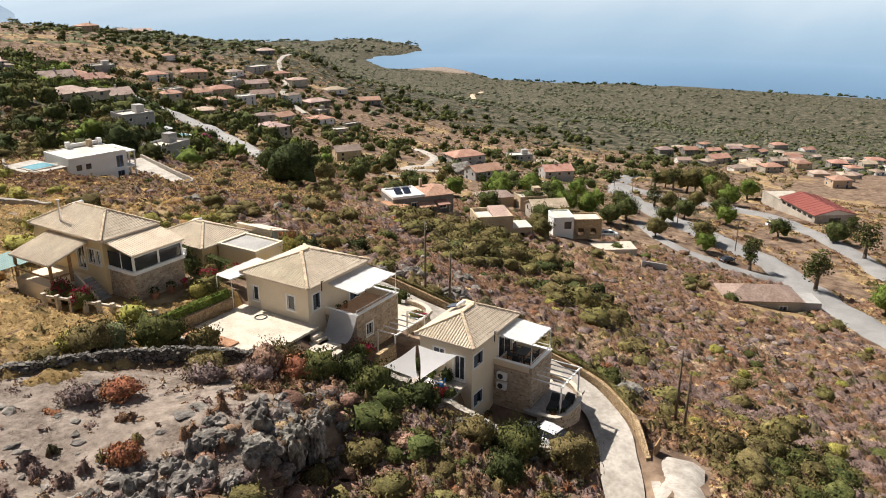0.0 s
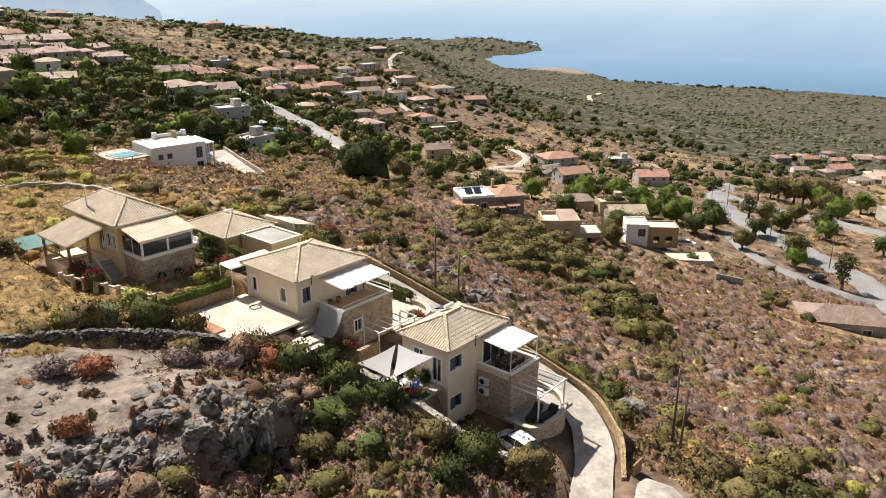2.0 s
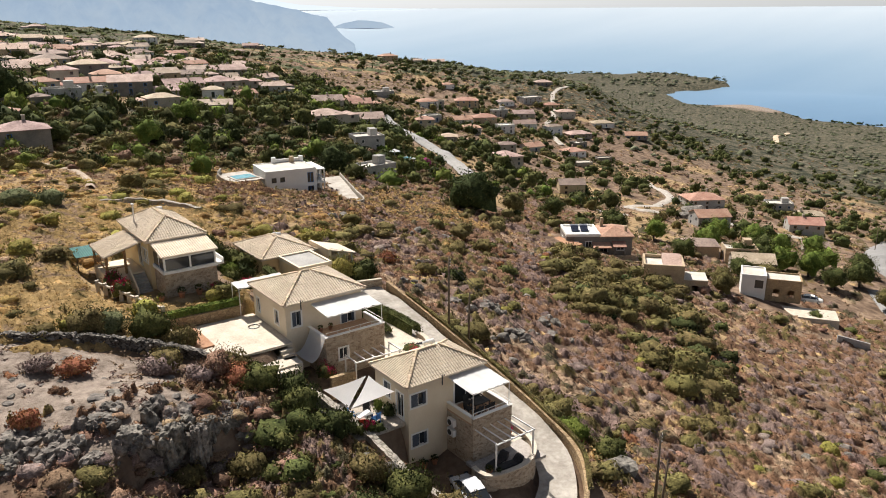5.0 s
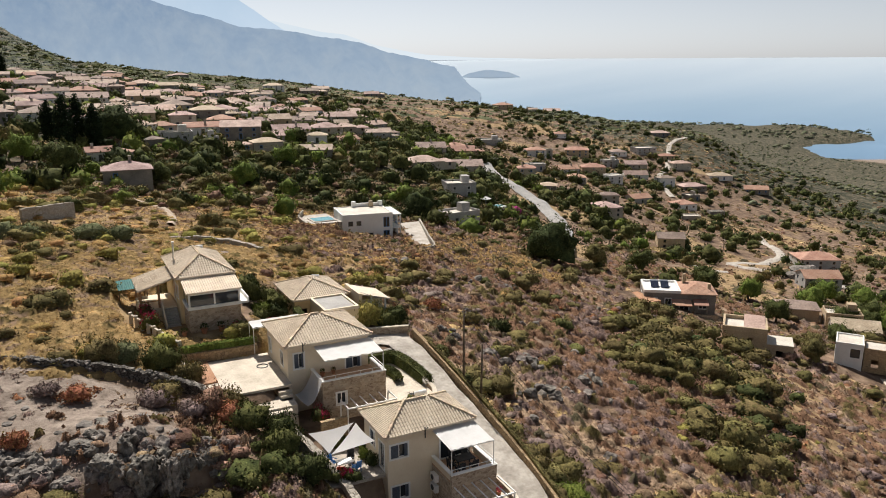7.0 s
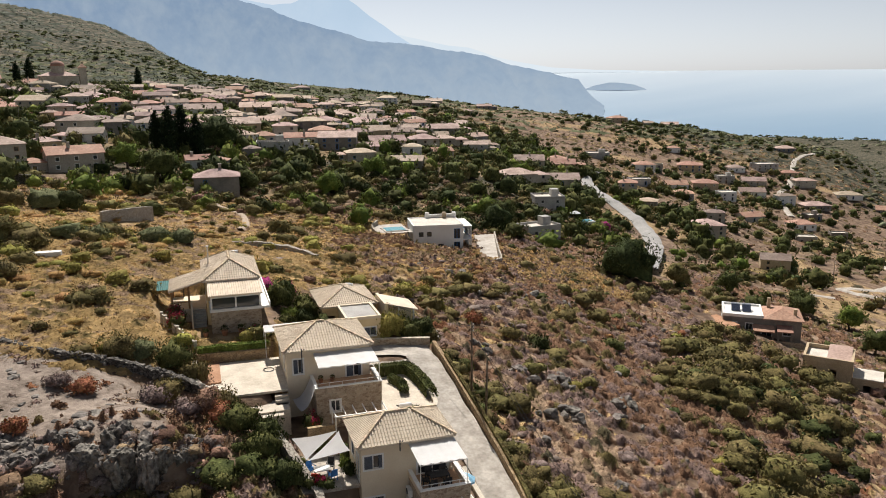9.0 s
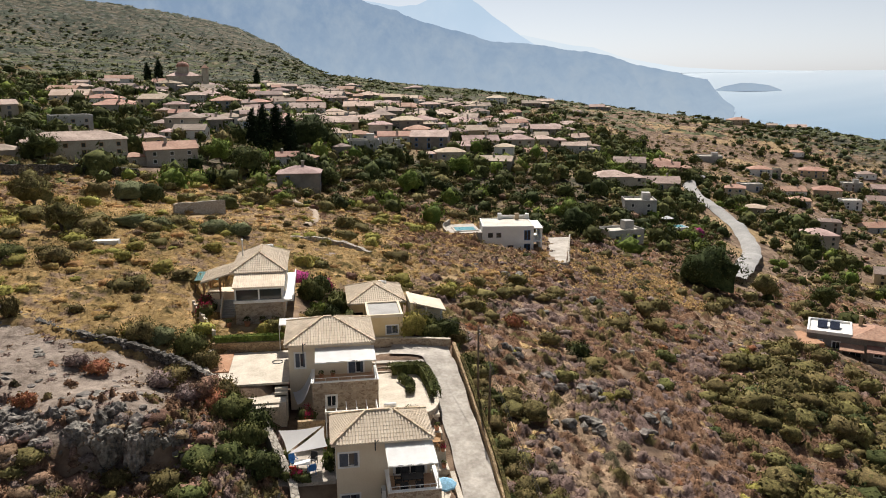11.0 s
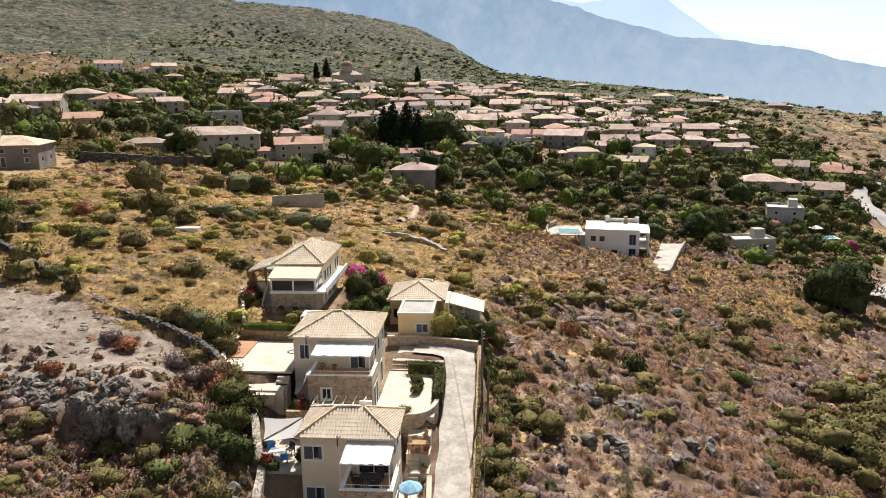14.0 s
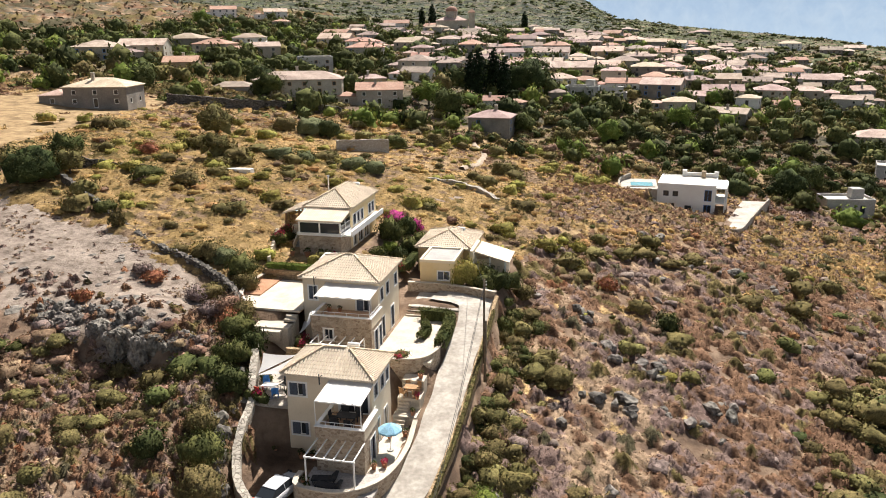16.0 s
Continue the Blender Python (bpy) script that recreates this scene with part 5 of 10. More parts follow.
def villa(name, label, x0, x1, y0, y1, ze, ra, rb, zr, zb, bx0, bx1, by0, zfloor, zpar, holes, bholes, doors, zfront):
    """A cream villa on a slope: tiled main block, and a stone-clad block before it that carries a terrace."""
    o = ((x0 + x1) / 2, (y0 + y1) / 2, zb)
    ob = thing(name, label, "house", Matrix.Translation(o))
    i = 0.33
    w, d, h = x1 - x0 - 2 * i, y1 - y0 - 2 * i, ze - zb
    cut = {}
    for side, u, z, ww, hh, sh, nm in holes:
        cut.setdefault(side, []).append((u - ww / 2, u + ww / 2, z - zb, z - zb + hh))
    part("wall", shell(w, d, h, cut), PLASTER, ob)
    for side, u, z, ww, hh, sh, nm in holes:
        window(ob, side, *((w, d) if side in "fb" else (d, w)), u, z - zb, ww, hh, sh, True, 1 if ww < 0.8 else 2, nm)
    part("floor_slab", MB().box(-w / 2 + 0.3, w / 2 - 0.3, -d / 2 + 0.3, d / 2 - 0.3, zfloor - zb - 0.25, zfloor - zb), CONCRETE, ob)
    tiled_roof(ob, o, x0, x1, y0, y1, ze, ra, rb, zr)
    # terrace block
    yb = y0 + i
    bw, bd, bh = bx1 - bx0, yb - by0, zfloor - zb - 0.15
    bo = Vector(((bx0 + bx1) / 2 - o[0], (by0 + yb) / 2 - o[1], 0))
    cutb = {}
    for side, u, z, ww, hh, sh, nm in bholes:
        cutb.setdefault(side, []).append((u - ww / 2, u + ww / 2, z - zb, z - zb + hh))
    blk = part("stone_block", shell(bw, bd - 0.006, bh, cutb), STONE, ob, "rubble stone cladding of the lower storey")
    blk.location = bo
    for side, u, z, ww, hh, sh, nm in bholes:
        window(blk, side, *((bw, bd) if side in "fb" else (bd, bw)), u, z - zb, ww, hh, sh, True, 1 if ww < 0.8 else 2, nm)
    slab = part("terrace_floor", MB().box(-bw / 2, bw / 2, -bd / 2, bd / 2, bh + 0.003, bh + 0.15), TERRACOTTA_FLOOR, ob)
    slab.location = bo
    t, ph = 0.2, zpar - zfloor
    for nm, (a, b, c, e) in (("front_parapet", (-bw / 2 - 0.02, bw / 2 + 0.02, -bd / 2 - 0.02, -bd / 2 + t)), ("side_parapet", (bw / 2 - t, bw / 2 + 0.02, -bd / 2 + t, bd / 2 - 0.01)), ("low_parapet", (-bw / 2 - 0.02, -bw / 2 + t, -bd / 2 + t, bd / 2 - 0.01))):
        pp = part(nm, MB().box(a, b, c, e, bh - 0.25 if nm != "low_parapet" else bh + 0.16, bh + 0.15 + ph), STONE if nm == "front_parapet" else PLASTER, ob)
        pp.location = bo
        cp = part("coping", MB().box(a - 0.04, b + 0.04, c - 0.04, e + 0.04, bh + 0.152 + ph, bh + 0.22 + ph), WHITE, pp)
        cp.matrix_local = Matrix()
    rail = part("rail", MB().tube((-bw / 2 + 0.08, -bd / 2 + 0.08, bh + 0.55 + ph), (bw / 2 - 0.08, -bd / 2 + 0.08, bh + 0.55 + ph), 0.025).tube((bw / 2 - 0.08, -bd / 2 + 0.08, bh + 0.55 + ph), (bw / 2 - 0.08, bd / 2 - 0.1, bh + 0.55 + ph), 0.025), WHITE, ob)
    rail.location = bo
    for k in range(6):
        p = part("baluster", MB().tube((-bw / 2 + 0.08 + k * (bw - 0.16) / 5, -bd / 2 + 0.08, bh + 0.2 + ph), (-bw / 2 + 0.08 + k * (bw - 0.16) / 5, -bd / 2 + 0.08, bh + 0.55 + ph), 0.018), WHITE, ob)
        p.location = bo
    # wall lamp on the corner of the eave
    part("wall_lamp", MB().tube((bx0 - o[0] - 0.7, -d / 2 - 0.35, h - 0.5), (bx0 - o[0] - 0.7, -d / 2 - 0.35, h + 0.35), 0.05).tube((bx0 - o[0] - 0.7, -d / 2 - 0.35, h + 0.1), (bx0 - o[0] - 0.45, -d / 2 - 0.35, h + 0.3), 0.04), METAL, ob)
    TAKEN.extend([(o[0], o[1], 6.0), (o[0], by0, 4.5)])
    return ob

# ---- the four villas ----
FW = lambda u, z, w=1.0, h=1.15, sh=True, nm="window", s="f": (s, u, z, w, h, sh, nm)  # noqa: E731
villa("villa", "cream villa with tiled hip roof and stone terrace block", 0, 7.6, 0, 5.3, 0, (2.7, 2.62), (4.8, 2.62), 1.46, -7.1, 3.92, 7.65, -2.95, -2.85, -2.35,
      [FW(-2.55, -1.78, 1.35, 1.05), FW(-2.5, -5.15, 1.35, 1.05), ("f", 2.0, -2.84, 2.3, 2.1, False, "door"), FW(-1.4, -1.75, 0.9, 1.1, True, "window", "r"), FW(0.2, -1.75, 0.9, 1.1, True, "window", "r"), FW(1.5, -1.75, 0.8, 1.1, True, "window", "r"),
       FW(-1.2, -5.9, 0.95, 2.1, False, "door", "r"), FW(0.9, -5.9, 0.95, 2.1, False, "door", "r"), FW(-0.6, -1.9, 0.9, 1.2, True, "window", "l"), FW(1.2, -2.9, 0.9, 2.0, False, "door", "l")],
      [("r", 0.3, -5.95, 1.1, 2.1, True, "door")], None, -6.0)
villa("villa", "cream villa with tiled hip roof above a paved yard", -3.7, 4.2, 12.6, 19.85, 3.34, (-0.26, 16.1), (0.6, 16.1), 4.87, -2.65, -1.4, 4.2, 9.75, 0.52, 1.05,
      [FW(-2.65, 1.35, 0.8, 1.3), ("f", 2.2, 0.53, 1.3, 2.0, True, "door"), FW(-2.3, 1.2, 0.6, 1.2, False, "window", "l"), FW(1.5, 1.2, 0.75, 1.2, False, "window", "l"),
       FW(-2.2, 1.3, 0.9, 1.2, True, "window", "r"), FW(-0.4, 1.3, 0.9, 1.2, True, "window", "r"), FW(2.3, 1.3, 0.9, 1.2, True, "window", "r"), FW(-2.0, -2.5, 1.0, 2.1, True, "door", "r"), FW(1.0, -2.5, 1.0, 2.1, True, "door", "r")],
      [("f", -1.2, -1.15, 0.8, 1.0, False, "window"), ("r", -0.3, -2.5, 0.95, 2.1, True, "door"), ("r", 0.95, -2.5, 0.8, 2.1, True, "door")], None, -2.6)
awning("awning", 3.95, 7.45, -2.85, 0.25, -0.33, -0.12, "white canvas awning on a slim metal frame over the terrace", -2.8)
awning("awning", -1.05, 4.05, 9.85, 12.85, 2.86, 3.1, "white canvas awning with a scalloped edge over the terrace", 0.55, sag=0.06, posts=((1, 0),))
awning("awning", -4.5, 0.2, 20.0, 21.7, 3.1, 3.2, "white canopy behind the villa beside the yard", 0.45, posts=((0, 0), (0, 1)))


def upper_villa():
    """The villa furthest up the slope, with its glazed room and porch."""
    x0, x1, y0, y1, ze, zb = -9.8, -4.0, 28.6, 38.4, 6.12, 1.2
    o = ((x0 + x1) / 2, (y0 + y1) / 2, zb)
    ob = thing("villa", "cream villa with tiled hip roof, glazed room and side porch", "house", Matrix.Translation(o))
    w, d, h = x1 - x0 - 0.6, y1 - y0 - 0.6, ze - zb
    hs = [("r", -3.2, 4.0, 1.0, 1.2, True, "window"), ("r", -1.9, 4.0, 0.9, 1.2, True, "window"), ("r", -0.6, 4.0, 0.9, 1.2, True, "window"), ("r", 2.2, 4.0, 0.9, 1.2, True, "window"), ("r", 3.4, 4.0, 0.9, 1.2, True, "window"),
          ("r", -3.2, 1.55, 1.2, 2.1, False, "door"), ("r", -1.2, 1.55, 1.6, 2.1, False, "door"), ("r", 1.0, 1.55, 1.6, 2.1, False, "door"), ("l", 1.6, 3.3, 1.0, 2.1, False, "door"), ("l", 3.0, 4.0, 0.8, 1.2, False, "window"), ("l", 3.9, 4.0, 0.5, 1.2, False, "window")]
    cut = {}
    for s, u, z, ww, hh, sh, nm in hs:
        cut.setdefault(s, []).append((u - ww / 2, u + ww / 2, z - zb, z - zb + hh))
    part("wall", shell(w, d, h, cut), PLASTER_Y, ob)
    for s, u, z, ww, hh, sh, nm in hs:
        window(ob, s, d, w, u, z - zb, ww, hh, sh, True, 2, nm)
    tiled_roof(ob, o, x0, x1, y0, y1, ze, (-6.9, 31.6), (-6.9, 35.6), 7.72)
    P = lambda mb: mb  # noqa: E731
    ox, oy, oz = o
    # glazed room
    gx0, gx1, gy0, gy1 = -9.15, -4.3, 25.75, 28.9
    part("stone_block", MB().box(gx0 - ox, gx1 - ox, gy0 - oy, gy1 - oy - 0.01, 0, 3.75 - oz), STONE, ob, "rubble stone base of the glazed room")
    gr = part("glazed_room", MB().box(gx0 - ox - 0.12, gx1 - ox + 0.12, gy0 - oy - 0.12, gy1 - oy, 3.752 - oz, 4.05 - oz).box(gx0 - ox, gx1 - ox, gy0 - oy, gy0 - oy + 0.12, 5.16 - oz, 5.34 - oz), WHITE, ob, "white window frames of the glazed room")
    for k in range(3):
        x = gx0 + (gx1 - gx0 - 0.16) * k / 2
        part("mullion", MB().box(x - ox, x - ox + 0.16, gy0 - oy - 0.02, gy0 - oy + 0.14, 4.052 - oz, 5.16 - oz), WHITE, gr)
    for k in range(2):
        a = gx0 + 0.16 + (gx1 - gx0 - 0.16) * k / 2
        part("pane", MB().box(a - ox, a - ox + (gx1 - gx0 - 0.48) / 2, gy0 - oy + 0.05, gy0 - oy + 0.07, 4.06 - oz, 5.15 - oz), GLASS, gr)
    for x in (gx0, gx1 - 0.08):
        part("pane", MB().box(x - ox + 0.02, x - ox + 0.05, gy0 - oy + 0.15, gy1 - oy - 0.05, 4.06 - oz, 5.3 - oz), GLASS, gr)
        part("mullion", MB().box(x - ox, x - ox + 0.08, 27.2 - oy, 27.3 - oy, 4.06 - oz, 5.6 - oz), WHITE, gr)
    lean = MB().hexa([(gx0 - 0.2 - ox, gy0 - 0.25 - oy, 5.35 - oz), (gx1 + 0.2 - ox, gy0 - 0.25 - oy, 5.35 - oz), (gx1 + 0.2 - ox, gy1 - oy, 6.0 - oz), (gx0 - 0.2 - ox, gy1 - oy, 6.0 - oz)],
                     [(gx0 - 0.2 - ox, gy0 - 0.25 - oy, 5.47 - oz), (gx1 + 0.2 - ox, gy0 - 0.25 - oy, 5.47 - oz), (gx1 + 0.2 - ox, gy1 - oy, 6.12 - oz), (gx0 - 0.2 - ox, gy1 - oy, 6.12 - oz)])
    lr = part("lean_to_roof", lean, TILE_CREAM, ob)
    ribs = MB()
    for k in range(23):
        x = gx0 - 0.1 + k * 0.225
        ribs.hexa([(x - ox, gy0 - 0.25 - oy, 5.475 - oz), (x + 0.13 - ox, gy0 - 0.25 - oy, 5.475 - oz), (x + 0.13 - ox, gy1 - oy, 6.125 - oz), (x - ox, gy1 - oy, 6.125 - oz)],
                  [(x + 0.03 - ox, gy0 - 0.25 - oy, 5.53 - oz), (x + 0.1 - ox, gy0 - 0.25 - oy, 5.53 - oz), (x + 0.1 - ox, gy1 - oy, 6.18 - oz), (x + 0.03 - ox, gy1 - oy, 6.18 - oz)])
    part("roof_tiles", ribs, TILE_CREAM, lr)
    # long balcony on the lane side
    bal = part("balcony", MB().box(-4.3 - ox, -3.3 - ox, 26.5 - oy, 38.0 - oy, 3.55 - oz, 3.75 - oz).box(-3.42 - ox, -3.3 - ox, 26.5 - oy, 38.0 - oy, 3.75 - oz, 4.15 - oz), WHITE, ob, "white balcony with a low parapet")
    # porch
    ph = part("porch_roof", MB().hexa([(-13.2 - ox, 30.6 - oy, 4.75 - oz), (-9.55 - ox, 30.6 - oy, 5.75 - oz), (-9.55 - ox, 36.0 - oy, 5.75 - oz), (-13.2 - ox, 36.0 - oy, 4.75 - oz)],
                                      [(-13.2 - ox, 30.6 - oy, 4.88 - oz), (-9.55 - ox, 30.6 - oy, 5.88 - oz), (-9.55 - ox, 36.0 - oy, 5.88 - oz), (-13.2 - ox, 36.0 - oy, 4.88 - oz)]), TILE_CREAM, ob)
    rb = MB()
    for k in range(24):
        y = 30.65 + k * 0.225
        rb.hexa([(-13.2 - ox, y - oy, 4.885 - oz), (-9.55 - ox, y - oy, 5.885 - oz), (-9.55 - ox, y + 0.13 - oy, 5.885 - oz), (-13.2 - ox, y + 0.13 - oy, 4.885 - oz)],
                [(-13.2 - ox, y + 0.03 - oy, 4.94 - oz), (-9.55 - ox, y + 0.03 - oy, 5.94 - oz), (-9.55 - ox, y + 0.1 - oy, 5.94 - oz), (-13.2 - ox, y + 0.1 - oy, 4.94 - oz)])
    part("roof_tiles", rb, TILE_CREAM, ph)
    part("porch_floor", MB().box(-13.0 - ox, -9.55 - ox, 30.8 - oy, 35.8 - oy, 0, 2.9 - oz), PLASTER, ob)
    for x, y in ((-12.9, 30.9), (-11.2, 30.9), (-12.9, 35.7)):
        part("post", MB().box(x - 0.1 - ox, x + 0.1 - ox, y - 0.1 - oy, y + 0.1 - oy, 2.9 - oz, 4.85 - oz + (x + 13.2) * 0.27), WOODL, ob)
    part("porch_rail", MB().box(-13.0 - ox, -11.0 - ox, 30.8 - oy, 30.9 - oy, 3.6 - oz, 3.7 - oz).box(-13.0 - ox, -12.9 - ox, 30.8 - oy, 35.8 - oy, 3.6 - oz, 3.7 - oz), WOODL, ob)
    for k in range(8):
        part("step", MB().box(-10.9 - ox, -9.6 - ox, 30.8 - 0.3 * (k + 1) - oy, 30.8 - 0.3 * k - oy, 0, 2.75 - 0.17 * k - oz), CONCRETE, ob)
    part("stair_wall", MB().hexa([(-11.05 - ox, 28.2 - oy, 0), (-10.9 - ox, 28.2 - oy, 0), (-10.9 - ox, 30.8 - oy, 0), (-11.05 - ox, 30.8 - oy, 0)], [(-11.05 - ox, 28.2 - oy, 2.0 - oz), (-10.9 - ox, 28.2 - oy, 2.0 - oz), (-10.9 - ox, 30.8 - oy, 3.6 - oz), (-11.05 - ox, 30.8 - oy, 3.6 - oz)]), PLASTER, ob)
    part("flue", MB().tube((-9.0 - ox, 34.8 - oy, 6.3 - oz), (-9.0 - ox, 34.8 - oy, 8.5 - oz), 0.09).tube((-9.0 - ox, 34.8 - oy, 8.5 - oz), (-9.0 - ox, 34.8 - oy, 8.62 - oz), 0.16), STEEL, ob)
    TAKEN.extend([(-7, 33, 6.8), (-7, 27, 4.5), (-12, 33, 4)])
    return ob


upper_villa()


def cottage():
    """The low cottage at the head of the lane."""
    o = (6.5, 32.5, -1.7)
    ob = thing("cottage", "low cream cottage with tiled hip roof and flat-roofed wing", "house", Matrix.Translation(o))
    ox, oy, oz = o
    w, d = 6.0, 7.1
    m = part("wall", shell(w, d, 1.35 - oz, {"f": [(-2.6, -1.6, 1.0, 2.0)], "l": [(-1, 0, 0.9, 2.0)]}), PLASTER_Y, ob)
    m.location = (5.7 - ox, 35.2 - oy, 0)
    tiled_roof(ob, o, 2.4, 9.0, 31.3, 39.1, 1.3, (5.7, 34.6), (5.7, 35.8), 2.72)
    wg = part("wing_wall", shell(3.7, 5.0, 1.3 - oz, {"f": [(0.1, 1.3, 1.15, 2.05)]}), PLASTER_Y, ob)
    wg.location = (6.2 - ox, 28.7 - oy, 0)
    window(wg, "f", 3.7, 5.0, 0.7, 1.15, 1.2, 0.9, True)
    slab, par = flat_roof(3.76, 5.06, 1.3 - oz, 0.16, 0.22)
    for nm, mb, ma in (("wing_roof", slab, CONCRETE), ("parapet", par, PLASTER)):
        q = part(nm, mb, ma, ob)
        q.location = (6.2 - ox, 28.7 - oy, 0)
    part("gable_wall", MB().box(9.2 - ox, 9.55 - ox, 29.0 - oy, 33.6 - oy, 0, 1.95 - oz), PLASTER, ob)
    part("lean_to_roof", MB().hexa([(9.58 - ox, 30.2 - oy, 1.45 - oz), (13.4 - ox, 30.2 - oy, 0.42 - oz), (13.4 - ox, 34.6 - oy, 0.42 - oz), (9.58 - ox, 34.6 - oy, 1.45 - oz)],
                                   [(9.58 - ox, 30.2 - oy, 1.58 - oz), (13.4 - ox, 30.2 - oy, 0.55 - oz), (13.4 - ox, 34.6 - oy, 0.55 - oz), (9.58 - ox, 34.6 - oy, 1.58 - oz)]), TILE_CREAM, ob)
    part("lean_to_wall", MB().box(9.6 - ox, 12.9 - ox, 31.4 - oy, 34.2 - oy, 0, 0.4 - oz), PLASTER, ob)
    for x, y in ((12.9, 30.5), (11.2, 30.5)):
        part("post", MB().box(x - 0.09 - ox, x + 0.09 - ox, y - 0.09 - oy, y + 0.09 - oy, 0, 0.55 - oz + (13.4 - x) * 0.26), WHITE, ob)
    TAKEN.extend([(5.7, 35.2, 5), (6.2, 28.7, 3.6), (11.5, 32.4, 3)])
    return ob


cottage()


def solar_heater(x, y, z, turn, name="solar_heater"):
    """A roof water heater: tank lying over a tilted glass panel."""
    ob = thing(name, "roof solar water heater with steel tank and dark panel", "water heater", Matrix.Translation((x, y, z)) @ Matrix.Rotation(radians(turn), 4, "Z") @ Matrix.Scale(0.72, 4), "solar heaters")
    part("tank", MB().tube((-0.65, 0.35, 0.75), (0.65, 0.35, 0.75), 0.27, n=14), WHITE, ob, smooth=True)
    part("panel", MB().hexa([(-0.6, -1.3, 0.05), (0.6, -1.3, 0.05), (0.6, 0.2, 0.55), (-0.6, 0.2, 0.55)], [(-0.6, -1.33, 0.13), (0.6, -1.33, 0.13), (0.6, 0.17, 0.63), (-0.6, 0.17, 0.63)]), PANEL, ob)
    for u in (-0.55, 0.55):
        part("strut", MB().tube((u, 0.3, 0), (u, 0.3, 0.6), 0.025).tube((u, -1.2, 0), (u, 0.3, 0.6), 0.02), STEEL, ob)
    return ob


solar_heater(4.7, 4.1, 0.72, 180)
solar_heater(-6.2, 36.7, 6.85, 180)
solar_heater(6.8, 36.9, 1.85, 160)

# ---- garden walls, steps and paved levels ----
solid("paving", MB().box(-10.4, -3.38, 11.9, 20.0, 0.3, 0.5), PAVING, "sunlit pale paved yard beside the villa", "paving", kind="structure")
solid("paving", MB().box(4.25, 9.5, 9.6, 20.4, -2.75, -2.5), PAVING, "pale paved terrace below the hedge", "paving", kind="structure")
solid("paving", MB().box(7.3, 9.2, -2.6, 4.6, -6.2, -5.94), PAVING, "pale paved terrace beside the villa", "paving", kind="structure")
solid("paving", MB().box(3.5, 9.0, -5.5, -2.6, -6.2, -5.95), mat("grey_flags", (0.33, 0.3, 0.27), (0.42, 0.38, 0.34), 0.6), "grey flagged terrace in front of the stone block", "paving", kind="structure")
solid("paving", MB().box(-4.0, 0.3, 0.7, 6.6, -3.3, -3.05), mat("worn_flags", (0.3, 0.26, 0.21), (0.44, 0.39, 0.33), 0.9), "paved sitting terrace under the shade sails", "paving", kind="structure")
solid("paving", MB().hexa([(4.7, 20.9, -2.4), (12.6, 20.9, -2.4), (12.6, 24.7, -2.4), (4.7, 24.7, -2.4)], [(4.7, 20.9, -1.74), (12.6, 20.9, -1.96), (12.6, 24.7, -1.56), (4.7, 24.7, -1.55)]), LANE, "pale concrete forecourt at the head of the lane", "paving", kind="structure")
wall_path("retaining_wall", [(3.1, -4.0, -5.55), (3.2, -5.4, -5.55), (4.6, -6.0, -5.5), (6.8, -5.9, -5.5), (8.6, -4.6, -5.5), (9.5, -2.4, -5.55), (9.75, 1.0, -5.6), (9.6, 4.0, -5.0)], 0.3, STONE, "curved stone retaining wall round the terrace", cap=PAVING)
wall_path("retaining_wall", [(4.4, 8.9, -1.95), (6.6, 8.8, -2.0), (8.6, 9.5, -2.05), (9.45, 11.2, -2.1), (9.55, 12.6, -2.2)], 0.3, STONE, "curved stone wall at the end of the paved terrace", cap=PAVING)
wall_path("garden_wall", [(13.1, 23.4, -0.9), (13.15, 18.0, -1.75), (13.2, 12.0, -2.9), (13.2, 5.0, -4.3), (13.0, -1.0, -5.55), (12.2, -5.8, -6.6), (9.3, -9.6, -7.1), (5.2, -12.2, -7.8)], 0.36, STONE_TAN, "tan stone garden wall with planting along the lane")
wall_path("garden_wall", [(3.4, 24.6, -0.5), (6.5, 25.4, -0.75), (9.5, 25.0, -0.8), (12.9, 24.2, -0.85)], 0.3, STONE, "low stone wall before the cottage", cap=PAVING)
wall_path("garden_wall", [(-10.9, 20.6, 1.45), (-7.5, 20.5, 1.4), (-4.2, 20.4, 1.35)], 0.45, STONE_TAN, "brick-red planter wall over the paved yard")
wall_path("yard_wall", [(-10.9, 20.2, 0.9), (-11.1, 17.0, 0.85), (-10.4, 14.2, 0.8), (-8.6, 12.2, 0.75)], 0.3, STONE_TAN, "curved low wall at the edge of the yard", cap=PAVING)
BOUNDARY = wall_path("boundary_wall", [(-5.3, 6.6, -0.5), (-4.6, 5.0, -0.95), (-3.9, 3.0, -1.6), (-2.9, 0.6, -2.75), (-2.5, -2.0, -3.6), (-1.9, -4.2, -4.6), (-0.8, -6.2, -5.4), (0.6, -7.4, -6.0)], 0.6, PALESTONE, "pale mortared stone boundary wall with a smooth worn top", rough=0.06, stepm=0.35)
DRY_WALL = wall_path("dry_stone_wall", [(-44, 33, 8.0), (-36, 28, 6.4), (-29.8, 24.3, 4.65), (-24, 20.9, 3.6), (-18.6, 18.7, 2.85), (-13.4, 16.2, 1.75), (-11.3, 14.6, 1.2), (-9.2, 12.0, 0.7)], 0.55, DRYSTONE, "long rough dry-stone wall across the slope", rough=0.14, stepm=0.4)
wall_path("field_wall", [(-70, 99, 12.2), (-58, 105, 10.6), (-48, 116, 9.0), (-38, 118.5, 7.6)], 0.6, DRYSTONE, "old dry-stone field wall", rough=0.15, stepm=0.9)
